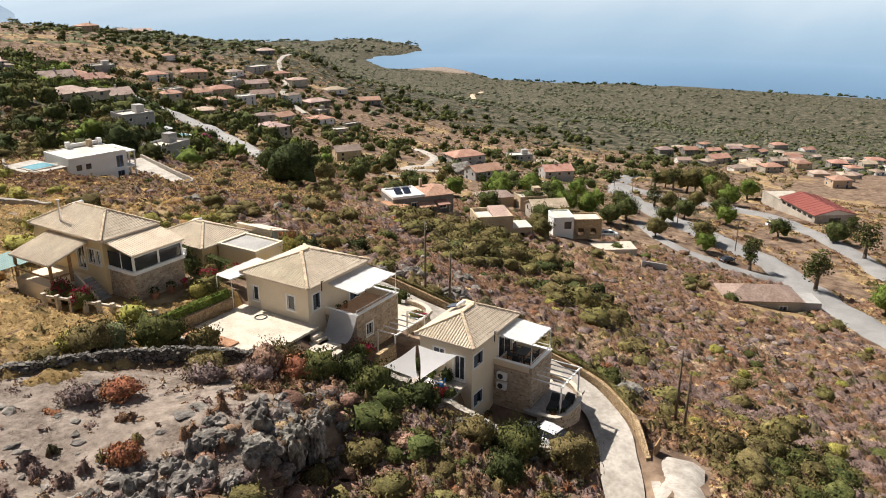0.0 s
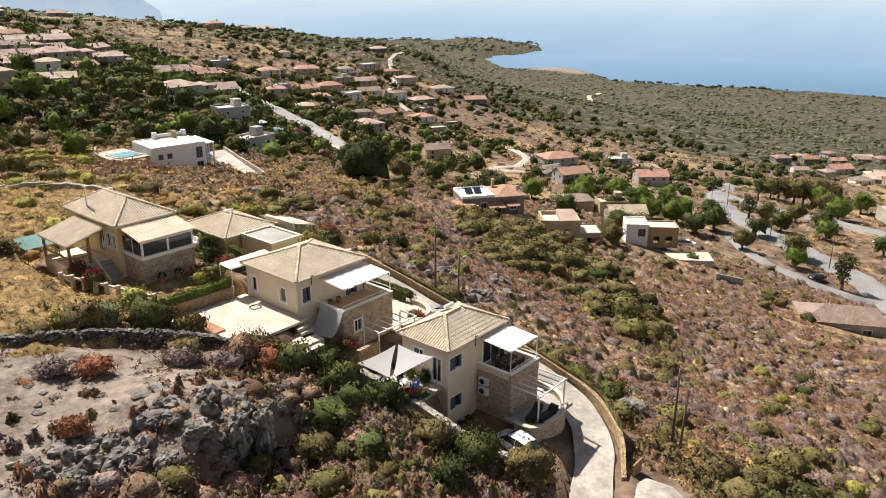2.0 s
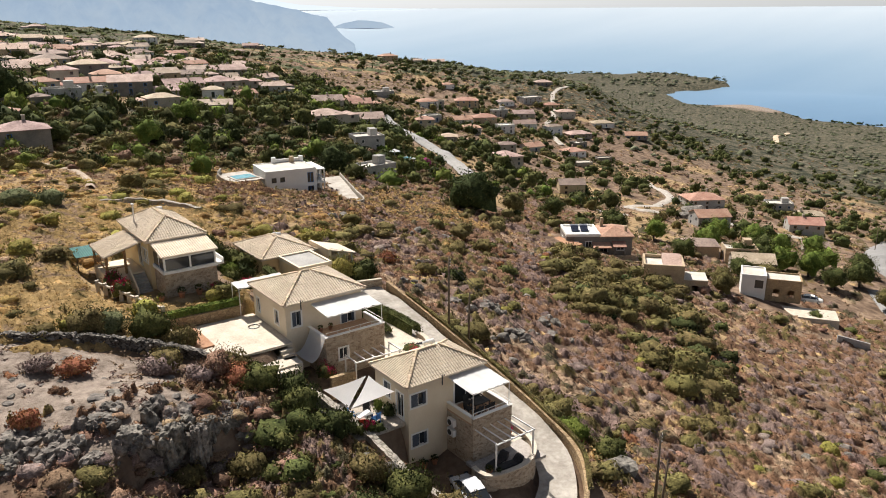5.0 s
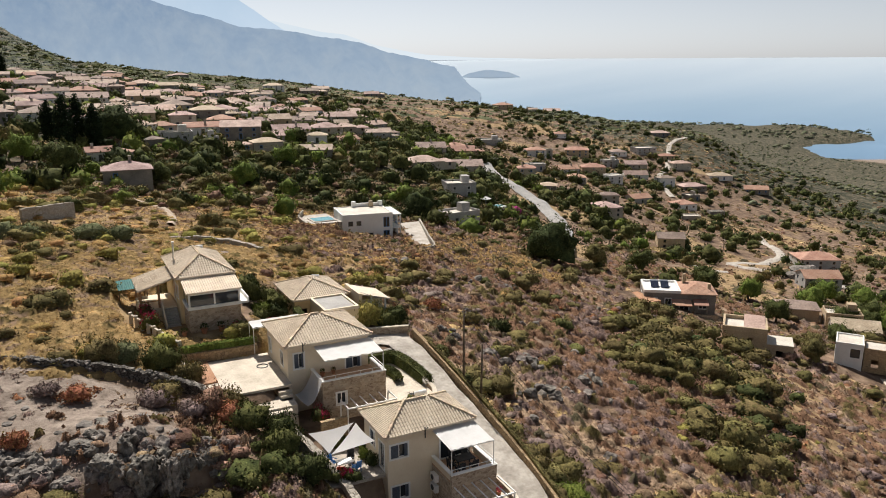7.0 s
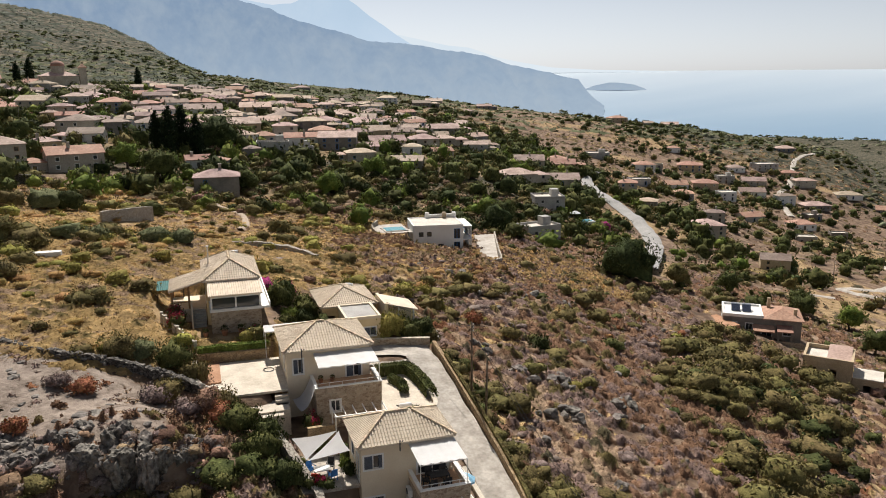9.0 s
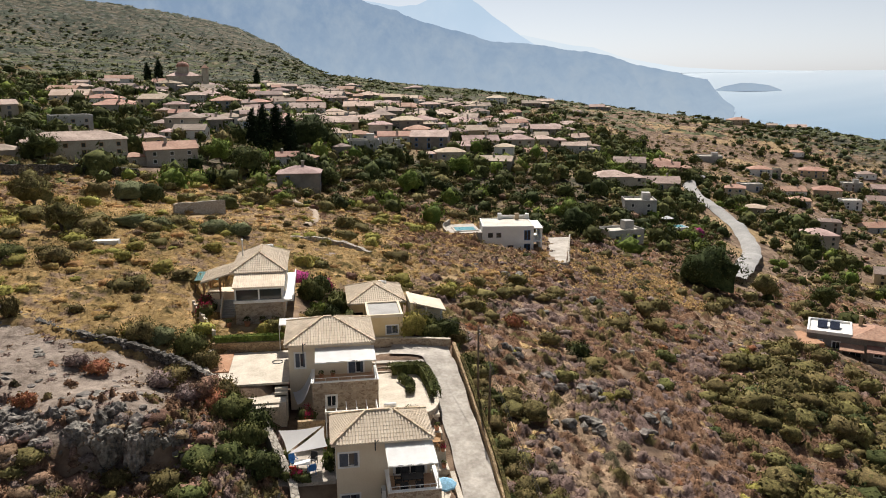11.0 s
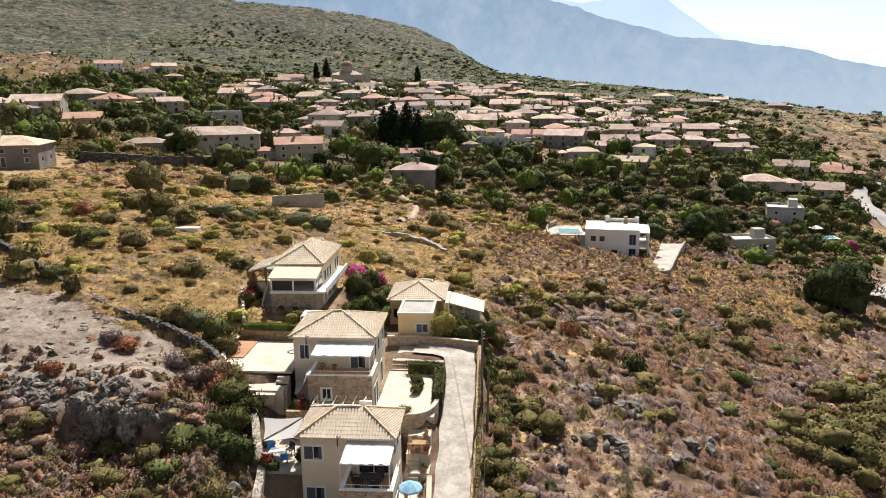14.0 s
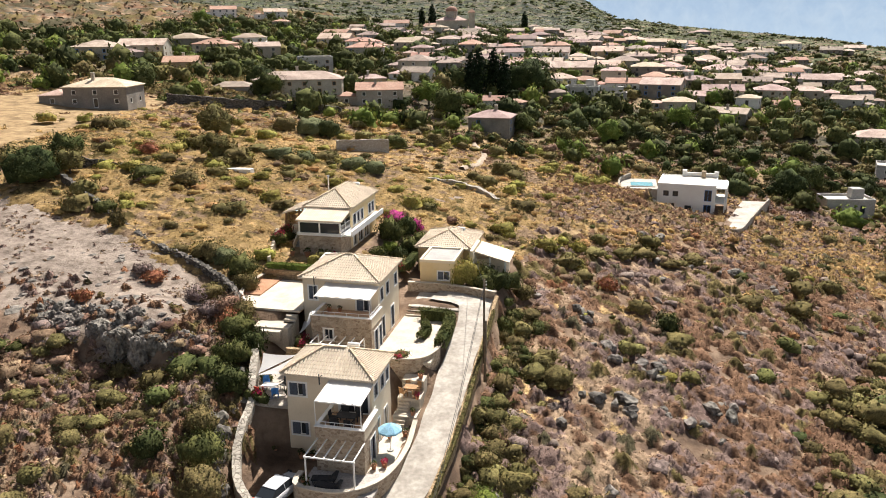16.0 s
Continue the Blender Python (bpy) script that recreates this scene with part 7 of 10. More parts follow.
def roadside_villa(x, y, z, yaw):
    """Half flat, half tiled villa of brown stone, with porches and water heaters."""
    ob = thing("house", "brown stone villa, part flat roof with white parapet, part terracotta tiles", "house", Matrix.Translation((x, y, z)) @ Matrix.Rotation(radians(yaw), 4, "Z"), "roadside houses")
    hs = ((-5.0, 2.0, 1.2, 1.3), (-2.2, 2.0, 1.2, 1.3), (1.0, 0.6, 1.8, 2.2), (4.6, 1.4, 1.5, 1.9))
    part("wall", shell(14.0, 8.0, 4.4, {"f": [(u - ww / 2, u + ww / 2, zz, zz + hh) for u, zz, ww, hh in hs], "l": [(-1.4, 0.2, 1.8, 3.2)]}), WALLS[1], ob)
    for u, zz, ww, hh in hs:
        window(ob, "f", 14.0, 8.0, u, zz, ww, hh, False, True)
    window(ob, "l", 8.0, 14.0, -0.6, 1.8, 1.6, 1.4, False, True)
    sl, pr = flat_roof(7.2, 8.0, 4.4, 0.4, 0.3)
    for nm, mb, m in (("flat_roof", sl, WHITEWALL), ("parapet", pr, WHITEWALL)):
        part(nm, mb, m, ob).location = (-3.4, 0, 0)
    part("roof", hip(6.6, 8.2, 4.4, 1.5), ROOF_RED, ob).location = (3.7, 0, 0)
    for u0, u1, zt in ((-1.6, 2.2, 3.1), (2.6, 5.4, 3.3)):
        part("porch_roof", MB().hexa([(u0, -6.4, zt - 0.6), (u1, -6.4, zt - 0.6), (u1, -4.02, zt), (u0, -4.02, zt)], [(u0, -6.4, zt - 0.45), (u1, -6.4, zt - 0.45), (u1, -4.02, zt + 0.15), (u0, -4.02, zt + 0.15)]), ROOF_RED, ob)
        for u in (u0 + 0.25, u1 - 0.25):
            part("post", MB().box(u - 0.15, u + 0.15, -6.2, -5.9, 0, zt - 0.5), WALLS[1], ob)
    part("porch_wall", MB().box(2.4, 7.2, -6.6, -6.4, -1.2, 1.0), STONE, ob)
    part("stack", MB().box(1.2, 1.8, 1.6, 2.2, 4.9, 7.0), WALLS[4], ob)
    part("stack", MB().box(5.6, 6.2, -2.4, -1.8, 4.7, 6.2), WALLS[4], ob)
    for u in (-4.6, -2.6):
        part("heater_panel", MB().hexa([(u - 0.8, -1.0, 4.7), (u + 0.8, -1.0, 4.7), (u + 0.8, 0.8, 5.5), (u - 0.8, 0.8, 5.5)], [(u - 0.8, -1.05, 4.8), (u + 0.8, -1.05, 4.8), (u + 0.8, 0.75, 5.6), (u - 0.8, 0.75, 5.6)]), PANEL, ob)
        part("heater_tank", MB().tube((u - 0.8, 1.05, 5.5), (u + 0.8, 1.05, 5.5), 0.3, n=10), STEEL, ob)
    part("terrace", MB().box(-9.5, 8.0, -8.0, -4.02, -2.0, 0.05), STONE_TAN, ob)
    TAKEN.append((x, y, 9.5))
    return ob


roadside_villa(93.0, 66.5, -23.2, -36)
solid("forecourt", MB().box(78.5, 86.0, 63.5, 70.5, -23.0, -19.6), DIRT, "bare earth parking beside the brown villa", "yard", kind="structure")
TAKEN.append((82.5, 67, 4.5))


def modern_house(x, y, z, yaw):
    """White cube with dark glazing and a stone wing."""
    ob = thing("house", "white modern house with a dark glazed corner and stone wing", "house", Matrix.Translation((x, y, z)) @ Matrix.Rotation(radians(yaw), 4, "Z"), "roadside houses")
    part("wall", shell(4.6, 6.0, 5.2, {"r": [(-2.6, 2.6, 0.3, 2.4), (-2.6, 2.6, 2.9, 4.6)], "f": [(0.2, 1.8, 2.9, 4.6)]}), WHITEWALL, ob).location = (-3.4, 0, 0)
    part("glazing", MB().box(-1.32, -1.28, -2.6, 2.6, 0.3, 4.6).box(-3.2, -1.6, -2.95, -2.9, 2.9, 4.6), GLASS, ob)
    sl, pr = flat_roof(4.6, 6.0, 5.2, 0.25)
    part("roof", sl, FLATROOF, ob).location = (-3.4, 0, 0)
    part("parapet", pr, WHITEWALL, ob).location = (-3.4, 0, 0)
    part("stone_wing", shell(6.6, 5.2, 4.2, {"f": [(-2, -0.8, 1.0, 2.6), (0.8, 2.0, 1.0, 2.6)]}), STONE_TAN, ob).location = (2.4, 1.0, 0)
    sl, pr = flat_roof(6.6, 5.2, 4.2, 0.3)
    part("wing_roof", sl, FLATROOF, ob).location = (2.4, 1.0, 0)
    part("wing_parapet", pr, STONE_TAN, ob).location = (2.4, 1.0, 0)
    part("forecourt", MB().box(-5.5, 12, -8.5, -3.05, -2.5, -0.2), PAVING, ob)
    TAKEN.append((x, y, 9))
    return ob


modern_house(112.5, 36.5, -29.5, -55)


def block_house(x, y, z, yaw):
    """Unfinished stone house of two stacked blocks."""
    ob = thing("house", "tan stone house of stacked blocks with terraces", "house", Matrix.Translation((x, y, z)) @ Matrix.Rotation(radians(yaw), 4, "Z"), "roadside houses")
    part("wall", shell(7.5, 7.0, 5.6, {"f": [(-2.6, -1.6, 3.4, 4.6), (0.4, 1.4, 3.4, 4.6), (-2.6, -1.4, 0.8, 2.2)], "l": [(-1, 0.4, 3.4, 4.6)]}), WALLS[4], ob)
    sl, pr = flat_roof(7.5, 7.0, 5.6, 0.7, 0.35)
    part("roof", sl, FLATROOF, ob)
    part("parapet", pr, WALLS[4], ob)
    part("tile_roof", MB().hexa([(-0.2, -3.4, 6.0), (3.4, -3.4, 6.0), (3.4, 3.2, 6.0), (-0.2, 3.2, 6.0)], [(-0.2, -3.4, 6.2), (3.4, -3.4, 6.2), (3.4, 3.2, 6.9), (-0.2, 3.2, 6.9)]), ROOF_TAN, ob)
    part("low_wing", shell(4.5, 5.0, 3.2, {"f": [(-0.6, 0.6, 0.8, 2.2)]}), WALLS[4], ob).location = (6.1, 0.5, 0)
    part("low_roof", flat_roof(4.5, 5.0, 3.2)[0], FLATROOF, ob).location = (6.1, 0.5, 0)
    TAKEN.append((x, y, 7))
    return ob


block_house(90.5, 46.5, -26.0, -48)


def tan_roof_house(x, y, z, yaw):
    ob = thing("house", "single-storey house under a broad tan tiled roof by the road", "house", Matrix.Translation((x, y, z)) @ Matrix.Rotation(radians(yaw), 4, "Z"), "roadside houses")
    part("wall", shell(14.0, 8.0, 3.4, {"f": [(-5, -3.6, 1.0, 2.4), (-1, 0.4, 1.0, 2.4), (3, 4.4, 0.2, 2.4)], "r": [(-2.5, 2.5, 0.4, 2.6)]}), WALLS[0], ob)
    for u, zz, ww, hh in ((-4.3, 1.0, 1.4, 1.4), (-0.3, 1.0, 1.4, 1.4), (3.7, 0.2, 1.4, 2.2)):
        window(ob, "f", 14.0, 8.0, u, zz, ww, hh, True)
    part("roof", hip(14.0, 8.0, 3.4, 2.0, 0.5), ROOF_TAN, ob)
    part("shed", MB().box(7.1, 11.5, -2.5, 3.0, -0.5, 2.6), CONCRETE, ob)
    part("plinth", MB().box(-7.6, 7.6, -4.6, 4.6, -3, 0.02), CONCRETE, ob)
    TAKEN.append((x, y, 9))
    return ob


tan_roof_house(107.0, -4.5, -35.8, -62)


def long_hall():
    x, y = 234.0, -2.0
    ob = thing("hall", "long cream hall under a red sheet-metal roof", "hall", Matrix.Translation((x, y, gz(x, y) - 0.2)) @ Matrix.Rotation(radians(-143), 4, "Z"), "")
    cut = [(-9.6 + 3.3 * k, -7.2 + 3.3 * k, 3.2, 4.1) for k in range(6)]
    part("wall", shell(22, 14, 4.9, {"f": cut, "r": [(-2, 2, 0.3, 3.8)], "b": cut}), WALLS[0], ob)
    for k in range(6):
        part("window", MB().box(-9.6 + 3.3 * k, -7.2 + 3.3 * k, -6.9, -6.85, 3.2, 4.1), GLASS, ob)
    part("gate", MB().box(10.8, 10.9, -2, 2, 0.3, 3.8), METAL, ob)
    for s in (-1, 1):
        lo = [(-11.5, s * 7.6, 4.86), (11.5, s * 7.6, 4.86), (11.5, 0, 6.7), (-11.5, 0, 6.7)]
        lo = lo if s < 0 else lo[::-1]
        part("roof", MB().hexa(lo, [(a, b, c + 0.12) for a, b, c in lo]), ROOF_SHED, ob)
        for k in range(12):
            u = -11.3 + 2.05 * k
            a = [(u, s * 7.62, 4.99), (u + 0.1, s * 7.62, 4.99), (u + 0.1, s * 0.05, 6.82), (u, s * 0.05, 6.82)]
            a = a if s < 0 else a[::-1]
            part("roof_rib", MB().hexa(a, [(p, q, r + 0.07) for p, q, r in a]), ROOF_SHED, ob)
        part("gable", MB().face((s * 11, -7 * s, 4.9), (s * 11, 7 * s, 4.9), (s * 11, 0, 6.68)), WALLS[2], ob)
    part("annex", MB().box(-24, -11.03, -6.8, 5.0, -0.5, 3.6), WALLS[0], ob)
    part("annex_parapet", MB().box(-24.1, -11.05, -6.9, -6.6, 3.602, 4.1), WALLS[0], ob)
    TAKEN.append((x, y, 16))


long_hall()


def church(x, y):
    ob = thing("church", "pale church with a red dome on a drum above the village", "church", Matrix.Translation((x, y, gz(x, y))) @ Matrix.Rotation(radians(14), 4, "Z") @ Matrix.Scale(1.3, 4))
    part("wall", shell(14, 9, 6.2, {"f": [(-4.5, -3.5, 2, 4), (-0.6, 0.6, 0.2, 3), (3.5, 4.5, 2, 4)]}), WALLS[0], ob)
    part("roof", hip(14, 9, 6.2, 2.0), ROOF_PINK, ob)
    part("drum", MB().tube((0, 0, 6.8), (0, 0, 10.2), 2.5, n=16), WALLS[0], ob)
    dm = MB()
    n, r = 16, 2.75
    for j in range(5):
        a = j / 5 * math.pi / 2
        b = (j + 1) / 5 * math.pi / 2
        for i in range(n):
            p, q = 2 * math.pi * i / n, 2 * math.pi * (i + 1) / n
            dm.face(*((r * math.cos(e) * math.cos(t), r * math.cos(e) * math.sin(t), 10.2 + r * 0.8 * math.sin(e)) for e, t in ((a, p), (a, q), (b, q), (b, p))))
    part("dome", dm, ROOF_RED, ob, "red tiled dome", True)
    part("cross", MB().box(-0.06, 0.06, -0.06, 0.06, 12.3, 13.8).box(-0.4, 0.4, -0.06, 0.06, 13.1, 13.25), METAL, ob)
    part("bell_tower", MB().box(7.4, 10.0, -4.4, -1.8, 0, 9.5), WALLS[0], ob)
    part("tower_roof", hip(2.6, 2.6, 9.5, 1.6), ROOF_RED, ob).location = (8.7, -3.1, 0)
    TAKEN.append((x, y, 11))


church(-74.0, 404.0)


# a small garden with a pool beside the village road
house(71, 121.5, 8, 9.5, 6.0, 1, "flat", "grey", label="low grey house with a flat roof beside the pool garden")
pz_ = gz(100, 153) + 0.5
solid("hillside_pool", MB().box(95.8, 103.8, 151.0, 155.2, pz_ - 1.5, pz_), WHITEWALL, "white-rimmed garden pool above the road", "pool")
solid("pool_water", MB().box(96.2, 103.4, 151.4, 154.8, pz_ + 0.004, pz_ + 0.05), POOL, "bright turquoise pool water", "water", kind="structure")
ps = thing("parasol", "white parasol beside the garden pool", "parasol", Matrix.Translation((99.5, 156.2, pz_ - 0.3)))
part("pole", MB().tube((0, 0, 0), (0, 0, 2.4), 0.04), WHITE, ps)
part("canopy", MB().tube((0, 0, 2.2), (0, 0, 2.9), 1.8, 0.1, 10), CANVAS, ps)
TAKEN.append((99.8, 153, 5))

wall_path("parking_wall", [(105.5, 18.6, -29.6), (107.4, 16.4, -30.2), (109.2, 14.4, -30.8)], 0.4, CONCRETE, "low grey concrete wall by the side road")
# a thicket of pale gum trees beyond the road, and round trees by the houses
THICKET = [(252, 51, 9, "tall"), (256, 47, 10, "olive"), (261, 45, 9.5, "tall"), (266, 41, 10, "olive"), (271, 38, 9, "olive"), (258, 56, 8, "olive"), (247, 57, 8, "tall"), (159, 80, 6.5, "bright"), (163, 71, 6.5, "bright"), (146, 53, 7, "bright"), (143, 57, 6, "green"), (161, 50, 6.5, "green"), (183, 39, 8, "tall"), (120, 48, 5, "green"), (124, 44, 5, "olive"), (104, 42, 5, "olive"), (100, 39, 4.5, "olive")]

# ---- what grows ----
for p in LANE_PTS[::2]:
    TAKEN.append((p[0], p[1], 2.3))
TAKEN.extend([(-7.5, 16, 5.0), (6.5, 15, 4.2), (6.5, 20, 3.5), (-2, 4, 3.2), (7, -2, 4), (1, -5, 3.4), (-4.5, 10, 3), (4, 8, 3), (8.5, 6, 2.5), (8, 24, 3)])
for pts, w in (([(246, 72), (201, 54), (173, 33), (163, 21), (154, 9.5), (144, -1.2), (136, -7.2), (113, -19.5), (101, -26), (80, -38)], 4.6), ([(246, 72), (236, 60), (229, 45), (224, 28), (215, 10), (198, -3), (180, -14), (157, -25.6)], 4.2),
               ([(158, 36), (140, 22), (134.5, 11), (131.5, 1), (135, -7)], 3.2), ([(90, 102), (104, 121), (121, 146), (132, 170), (136.5, 188), (137, 202), (138.5, 216)], 8.0), ([(205, 80), (173.8, 123), (188.5, 126), (213, 138), (234, 160)], 3.4)):
    for p in spline([(a, b, 0) for a, b in pts], 4.0):
        TAKEN.append((p[0], p[1], w))

PROTO = [cushion(s, 120, 0.13, 0.95, 0.5, 8, (-0.35, 0.2, 0.8), 0.42) for s in range(9)]
PROTO_SMALL = [cushion(s + 80, 44, 0.16, 0.8, 0.3, 8, (-0.15, 0.5), 0.4) for s in range(9)]
PROTO_FINE = [cushion(s + 20, 150, 0.12, 0.9, 0.45, 8, (-0.35, 0.2, 0.8), 0.42) for s in range(9)]
PROTO_FAR = [cushion(s + 40, 8, 0.26, 0.95, 0.5, 6, (-0.2, 0.5), 0.4) for s in range(6)]
PROTO_TREE = [sized(cushion(s + 60, 120, 0.15, 1.1, 0.5, 8, (-0.6, 0.0, 0.7), 0.5), [0.5, 0.5, 0.62]) for s in range(8)]
PROTO_SHADE = [sized(cushion(s + 30, 70, 0.19, 1.1, 0.5, 8, (-0.6, 0.0, 0.7), 0.5), [0.5, 0.5, 0.6]) for s in range(9)]

dens = lambda size, seed, lo=0.35, hi=0.65: (lambda x, y: step(lo, hi, 0.5 + 0.5 * fbm(x, y, size, seed)))  # noqa: E731

# the open slope beyond the lane
hollow = lambda x, y: step(38, 46, x) * step(94, 82, x) * step(13, 5, y - x + 24) * step(-30, -15, y - x + 24)  # noqa: E731
BROWN, MAUVE, TAN, OLIVE, RUSTY, STRAW, GREYGREEN = (0.215, 0.127, 0.079), (0.215, 0.15, 0.126), (0.37, 0.262, 0.172), (0.155, 0.122, 0.052), (0.24, 0.11, 0.058), (0.55, 0.385, 0.185), (0.11, 0.095, 0.056)
on_slope = lambda x, y: step(13.2, 14.6, x) * (0.8 + 0.2 * dens(8, 140)(x, y)) * (1 - 0.85 * step(34, 62, y + 6 * fbm(x, y, 16, 141)) * step(58, 24, x))  # noqa: E731
SLOPE_KINDS = [(BROWN, 0.44, 1.2, 1.3), (MAUVE, 0.26, 1.3, 1.4), (TAN, 0.17, 1.1, 0.8), (OLIVE, 0.07, 1.3, 1.8), (STRAW, 0.045, 1.0, 0.7), (RUSTY, 0.012, 1.0, 1.4), (GREYGREEN, 0.03, 1.2, 1.8)]
carpet("dry_scrub", (13, 62, -36, 72), 0.27, 6200, 120000, 0.12, SLOPE_KINDS, on_slope, "dried thorn scrub, brown and grey-mauve, covering the slope", "scrub", 3)
carpet("dry_scrub", (62, 132, -30, 128), 0.5, 8200, 45000, 0.2, [(c, sh, 0.9 * 1.2, h) for c, sh, _, h in SLOPE_KINDS], on_slope, "dried brown scrub on the farther slope", "scrub", 4)
carpet("dry_scrub", (13, 62, 72, 128), 0.5, 3600, 12000, 0.3, [(c, sh, 0.9 * 1.2, h) for c, sh, _, h in SLOPE_KINDS], on_slope, "dried brown scrub above the slope", "scrub", 5)
scatter("olive_scrub", sow(2200, 14, 135, -30, 135, (0.6, 1.9), lambda x, y: (0.08 + 0.22 * step(0, 30, y - 0.4 * (x - 40))) * dens(18, 105, 0.45, 0.7)(x, y) + 0.2 * hollow(x, y), 3), PROTO, LEAF["olive"], "grey-green evergreen scrub on the slope", "scrub")
scatter("green_scrub", sow(420, 15, 135, -30, 140, (0.5, 1.5), lambda x, y: 0.12 + 0.2 * dens(24, 107)(x, y), 4), PROTO, LEAF["green"], "darker green shrubs on the slope", "scrub")
low_wood = lambda x, y: hollow(x, y) * (0.25 + 0.75 * dens(11, 171, 0.3, 0.55)(x, y))  # noqa: E731
scatter("olive_scrub", sow(950, 34, 98, 4, 76, (1.0, 2.4), lambda x, y: 0.8 * low_wood(x, y), 35), PROTO, LEAF["olive"], "close grey-green evergreen scrub in the hollow", "scrub")
scatter("green_scrub", sow(520, 34, 98, 4, 76, (1.0, 2.4), lambda x, y: 0.8 * low_wood(x, y), 36), PROTO, LEAF["oak"], "yellow-olive evergreen shrubs in the hollow", "scrub")
scatter("green_scrub", sow(240, 34, 98, 4, 76, (1.0, 2.2), lambda x, y: 0.8 * low_wood(x, y), 59), PROTO, LEAF["dark"], "darker green shrubs in the hollow", "scrub")
scatter("wall_scrub", sow(120, 13.9, 20, -2, 27, (0.5, 1.4), lambda x, y: step(20, 14, x), 37), PROTO_FINE, LEAF["olive"], "grey-green shrubs below the garden wall", "scrub")
scatter("verge_bushes", sow(60, 8, 20, -26, -16, (0.7, 1.5), None, 39), PROTO_FINE, LEAF["olive"], "grey-green bushes beside the lower road", "scrub")
scatter("verge_bushes", sow(40, 8, 20, -26, -17, (0.7, 1.5), None, 40), PROTO_FINE, LEAF["green"], "green bushes beside the lower road", "scrub")
scatter("wall_scrub", sow(120, 13.6, 18, -3, 27, (0.4, 1.0), lambda x, y: step(19, 14, x), 38), PROTO_FINE, LEAF["green"], "green shrubs below the garden wall", "scrub")
scatter("yellow_scrub", sow(330, 14, 125, -30, 130, (0.45, 1.1), lambda x, y: 0.6 * dens(20, 108)(x, y), 28), PROTO, LEAF["yellow"], "yellow-green spurge bushes on the slope", "scrub")
scatter("oak_scrub", sow(420, 14, 50, -34, 60, (0.7, 1.9), lambda x, y: (0.15 + 0.5 * step(40, 30, x)) * dens(15, 197, 0.4, 0.65)(x, y), 60), PROTO, LEAF["oak"], "yellow-olive kermes oak bushes on the slope", "scrub")
scatter("rust_scrub", sow(260, 13, 110, -30, 110, (0.4, 0.8), lambda x, y: 0.6 * dens(20, 109)(x, y), 5), PROTO, LEAF["rust"], "rust-red withered shrubs on the slope", "scrub")
scatter("mauve_scrub", sow(620, 14, 80, -34, 80, (0.4, 1.1), lambda x, y: 0.25 + 0.75 * dens(12, 181)(x, y), 51), PROTO_SMALL, LEAF["mauve"], "grey-mauve cushions of dried thorn on the slope", "scrub")
scatter("brown_scrub", sow(460, 14, 80, -34, 80, (0.4, 1.1), lambda x, y: 0.2 + 0.8 * dens(14, 183)(x, y), 52), PROTO_SMALL, LEAF["brown"], "brown cushions of dried thorn on the slope", "scrub")
# scrub below the rocks and round the first villa
front = lambda x, y: step(9.5, 7.5, y + 0.28 * (x + 8)) * np.where(y > 0, step(-3.2, -4.4, x + 0.33 * y), step(-2.2, -3.4, x - 0.25 * np.clip(-y, 0, 8))) * np.where((x < -11) & (y > 2.2), 0.12, 1.0)  # noqa: E731
carpet("thorn_scrub", (-42, 3, -38, 12), 0.2, 6800, 100000, 0.14, [(BROWN, 0.42, 0.6, 1.2), (MAUVE, 0.26, 0.62, 1.2), (TAN, 0.16, 0.5, 1.0), (OLIVE, 0.04, 0.75, 1.3), (RUSTY, 0.06, 0.5, 1.1), (GREYGREEN, 0.04, 0.7, 1.2)], lambda x, y: np.maximum(front(x, y), step(-13.5, -12.5, x) * step(-3.4, -4.2, x) * step(4, 5, y) * step(11.6, 11.0, y + 0.3 * np.maximum(-8 - x, 0))), "dried thorn scrub below the rocks", "scrub", 6)
on_bare = lambda x, y: step(-11, -12.5, x) * step(19 - 0.55 * (x + 20), 16.5 - 0.55 * (x + 20), y) * step(2, 4, y) * (0.16 + 0.5 * dens(5, 142, 0.55, 0.75)(x, y))  # noqa: E731
carpet("thin_growth", (-48, -11, 2, 34), 0.25, 2600, 14000, 0.13, [(TAN, 0.45, 0.35, 0.2), (MAUVE, 0.3, 0.45, 0.35), (BROWN, 0.22, 0.4, 0.35), (RUSTY, 0.03, 0.5, 0.6)], on_bare, "thin dried weeds on bare stony ground", "weeds", 7)
scatter("near_green_scrub", sow(700, -40, 2, -36, 7, (0.5, 1.4), lambda x, y: 0.8 * front(x, y) * dens(9, 115, 0.5, 0.72)(x, y), 8), PROTO_FINE, LEAF["green"], "green bushes below the rocks", "scrub")
scatter("near_olive_scrub", sow(1000, -40, 14, -40, 7, (0.5, 1.3), lambda x, y: 0.8 * np.maximum(front(x, y), step(-14, -17, y)) * dens(9, 117, 0.45, 0.7)(x, y), 9), PROTO_FINE, LEAF["olive"], "grey-green bushes below the villa", "scrub")
scatter("crag_scrub", sow(150, -27, -9, -2.5, 6, (0.35, 1.1), lambda x, y: 0.8 + 0 * x, 57), PROTO_SMALL, LEAF["brown"], "brown thorn growing among the rocks", "scrub")
scatter("crag_scrub", sow(90, -27, -9, -2.5, 7, (0.35, 1.0), lambda x, y: 0.8 + 0 * x, 58), PROTO_SMALL, LEAF["mauve"], "grey-mauve thorn growing among the rocks", "scrub")
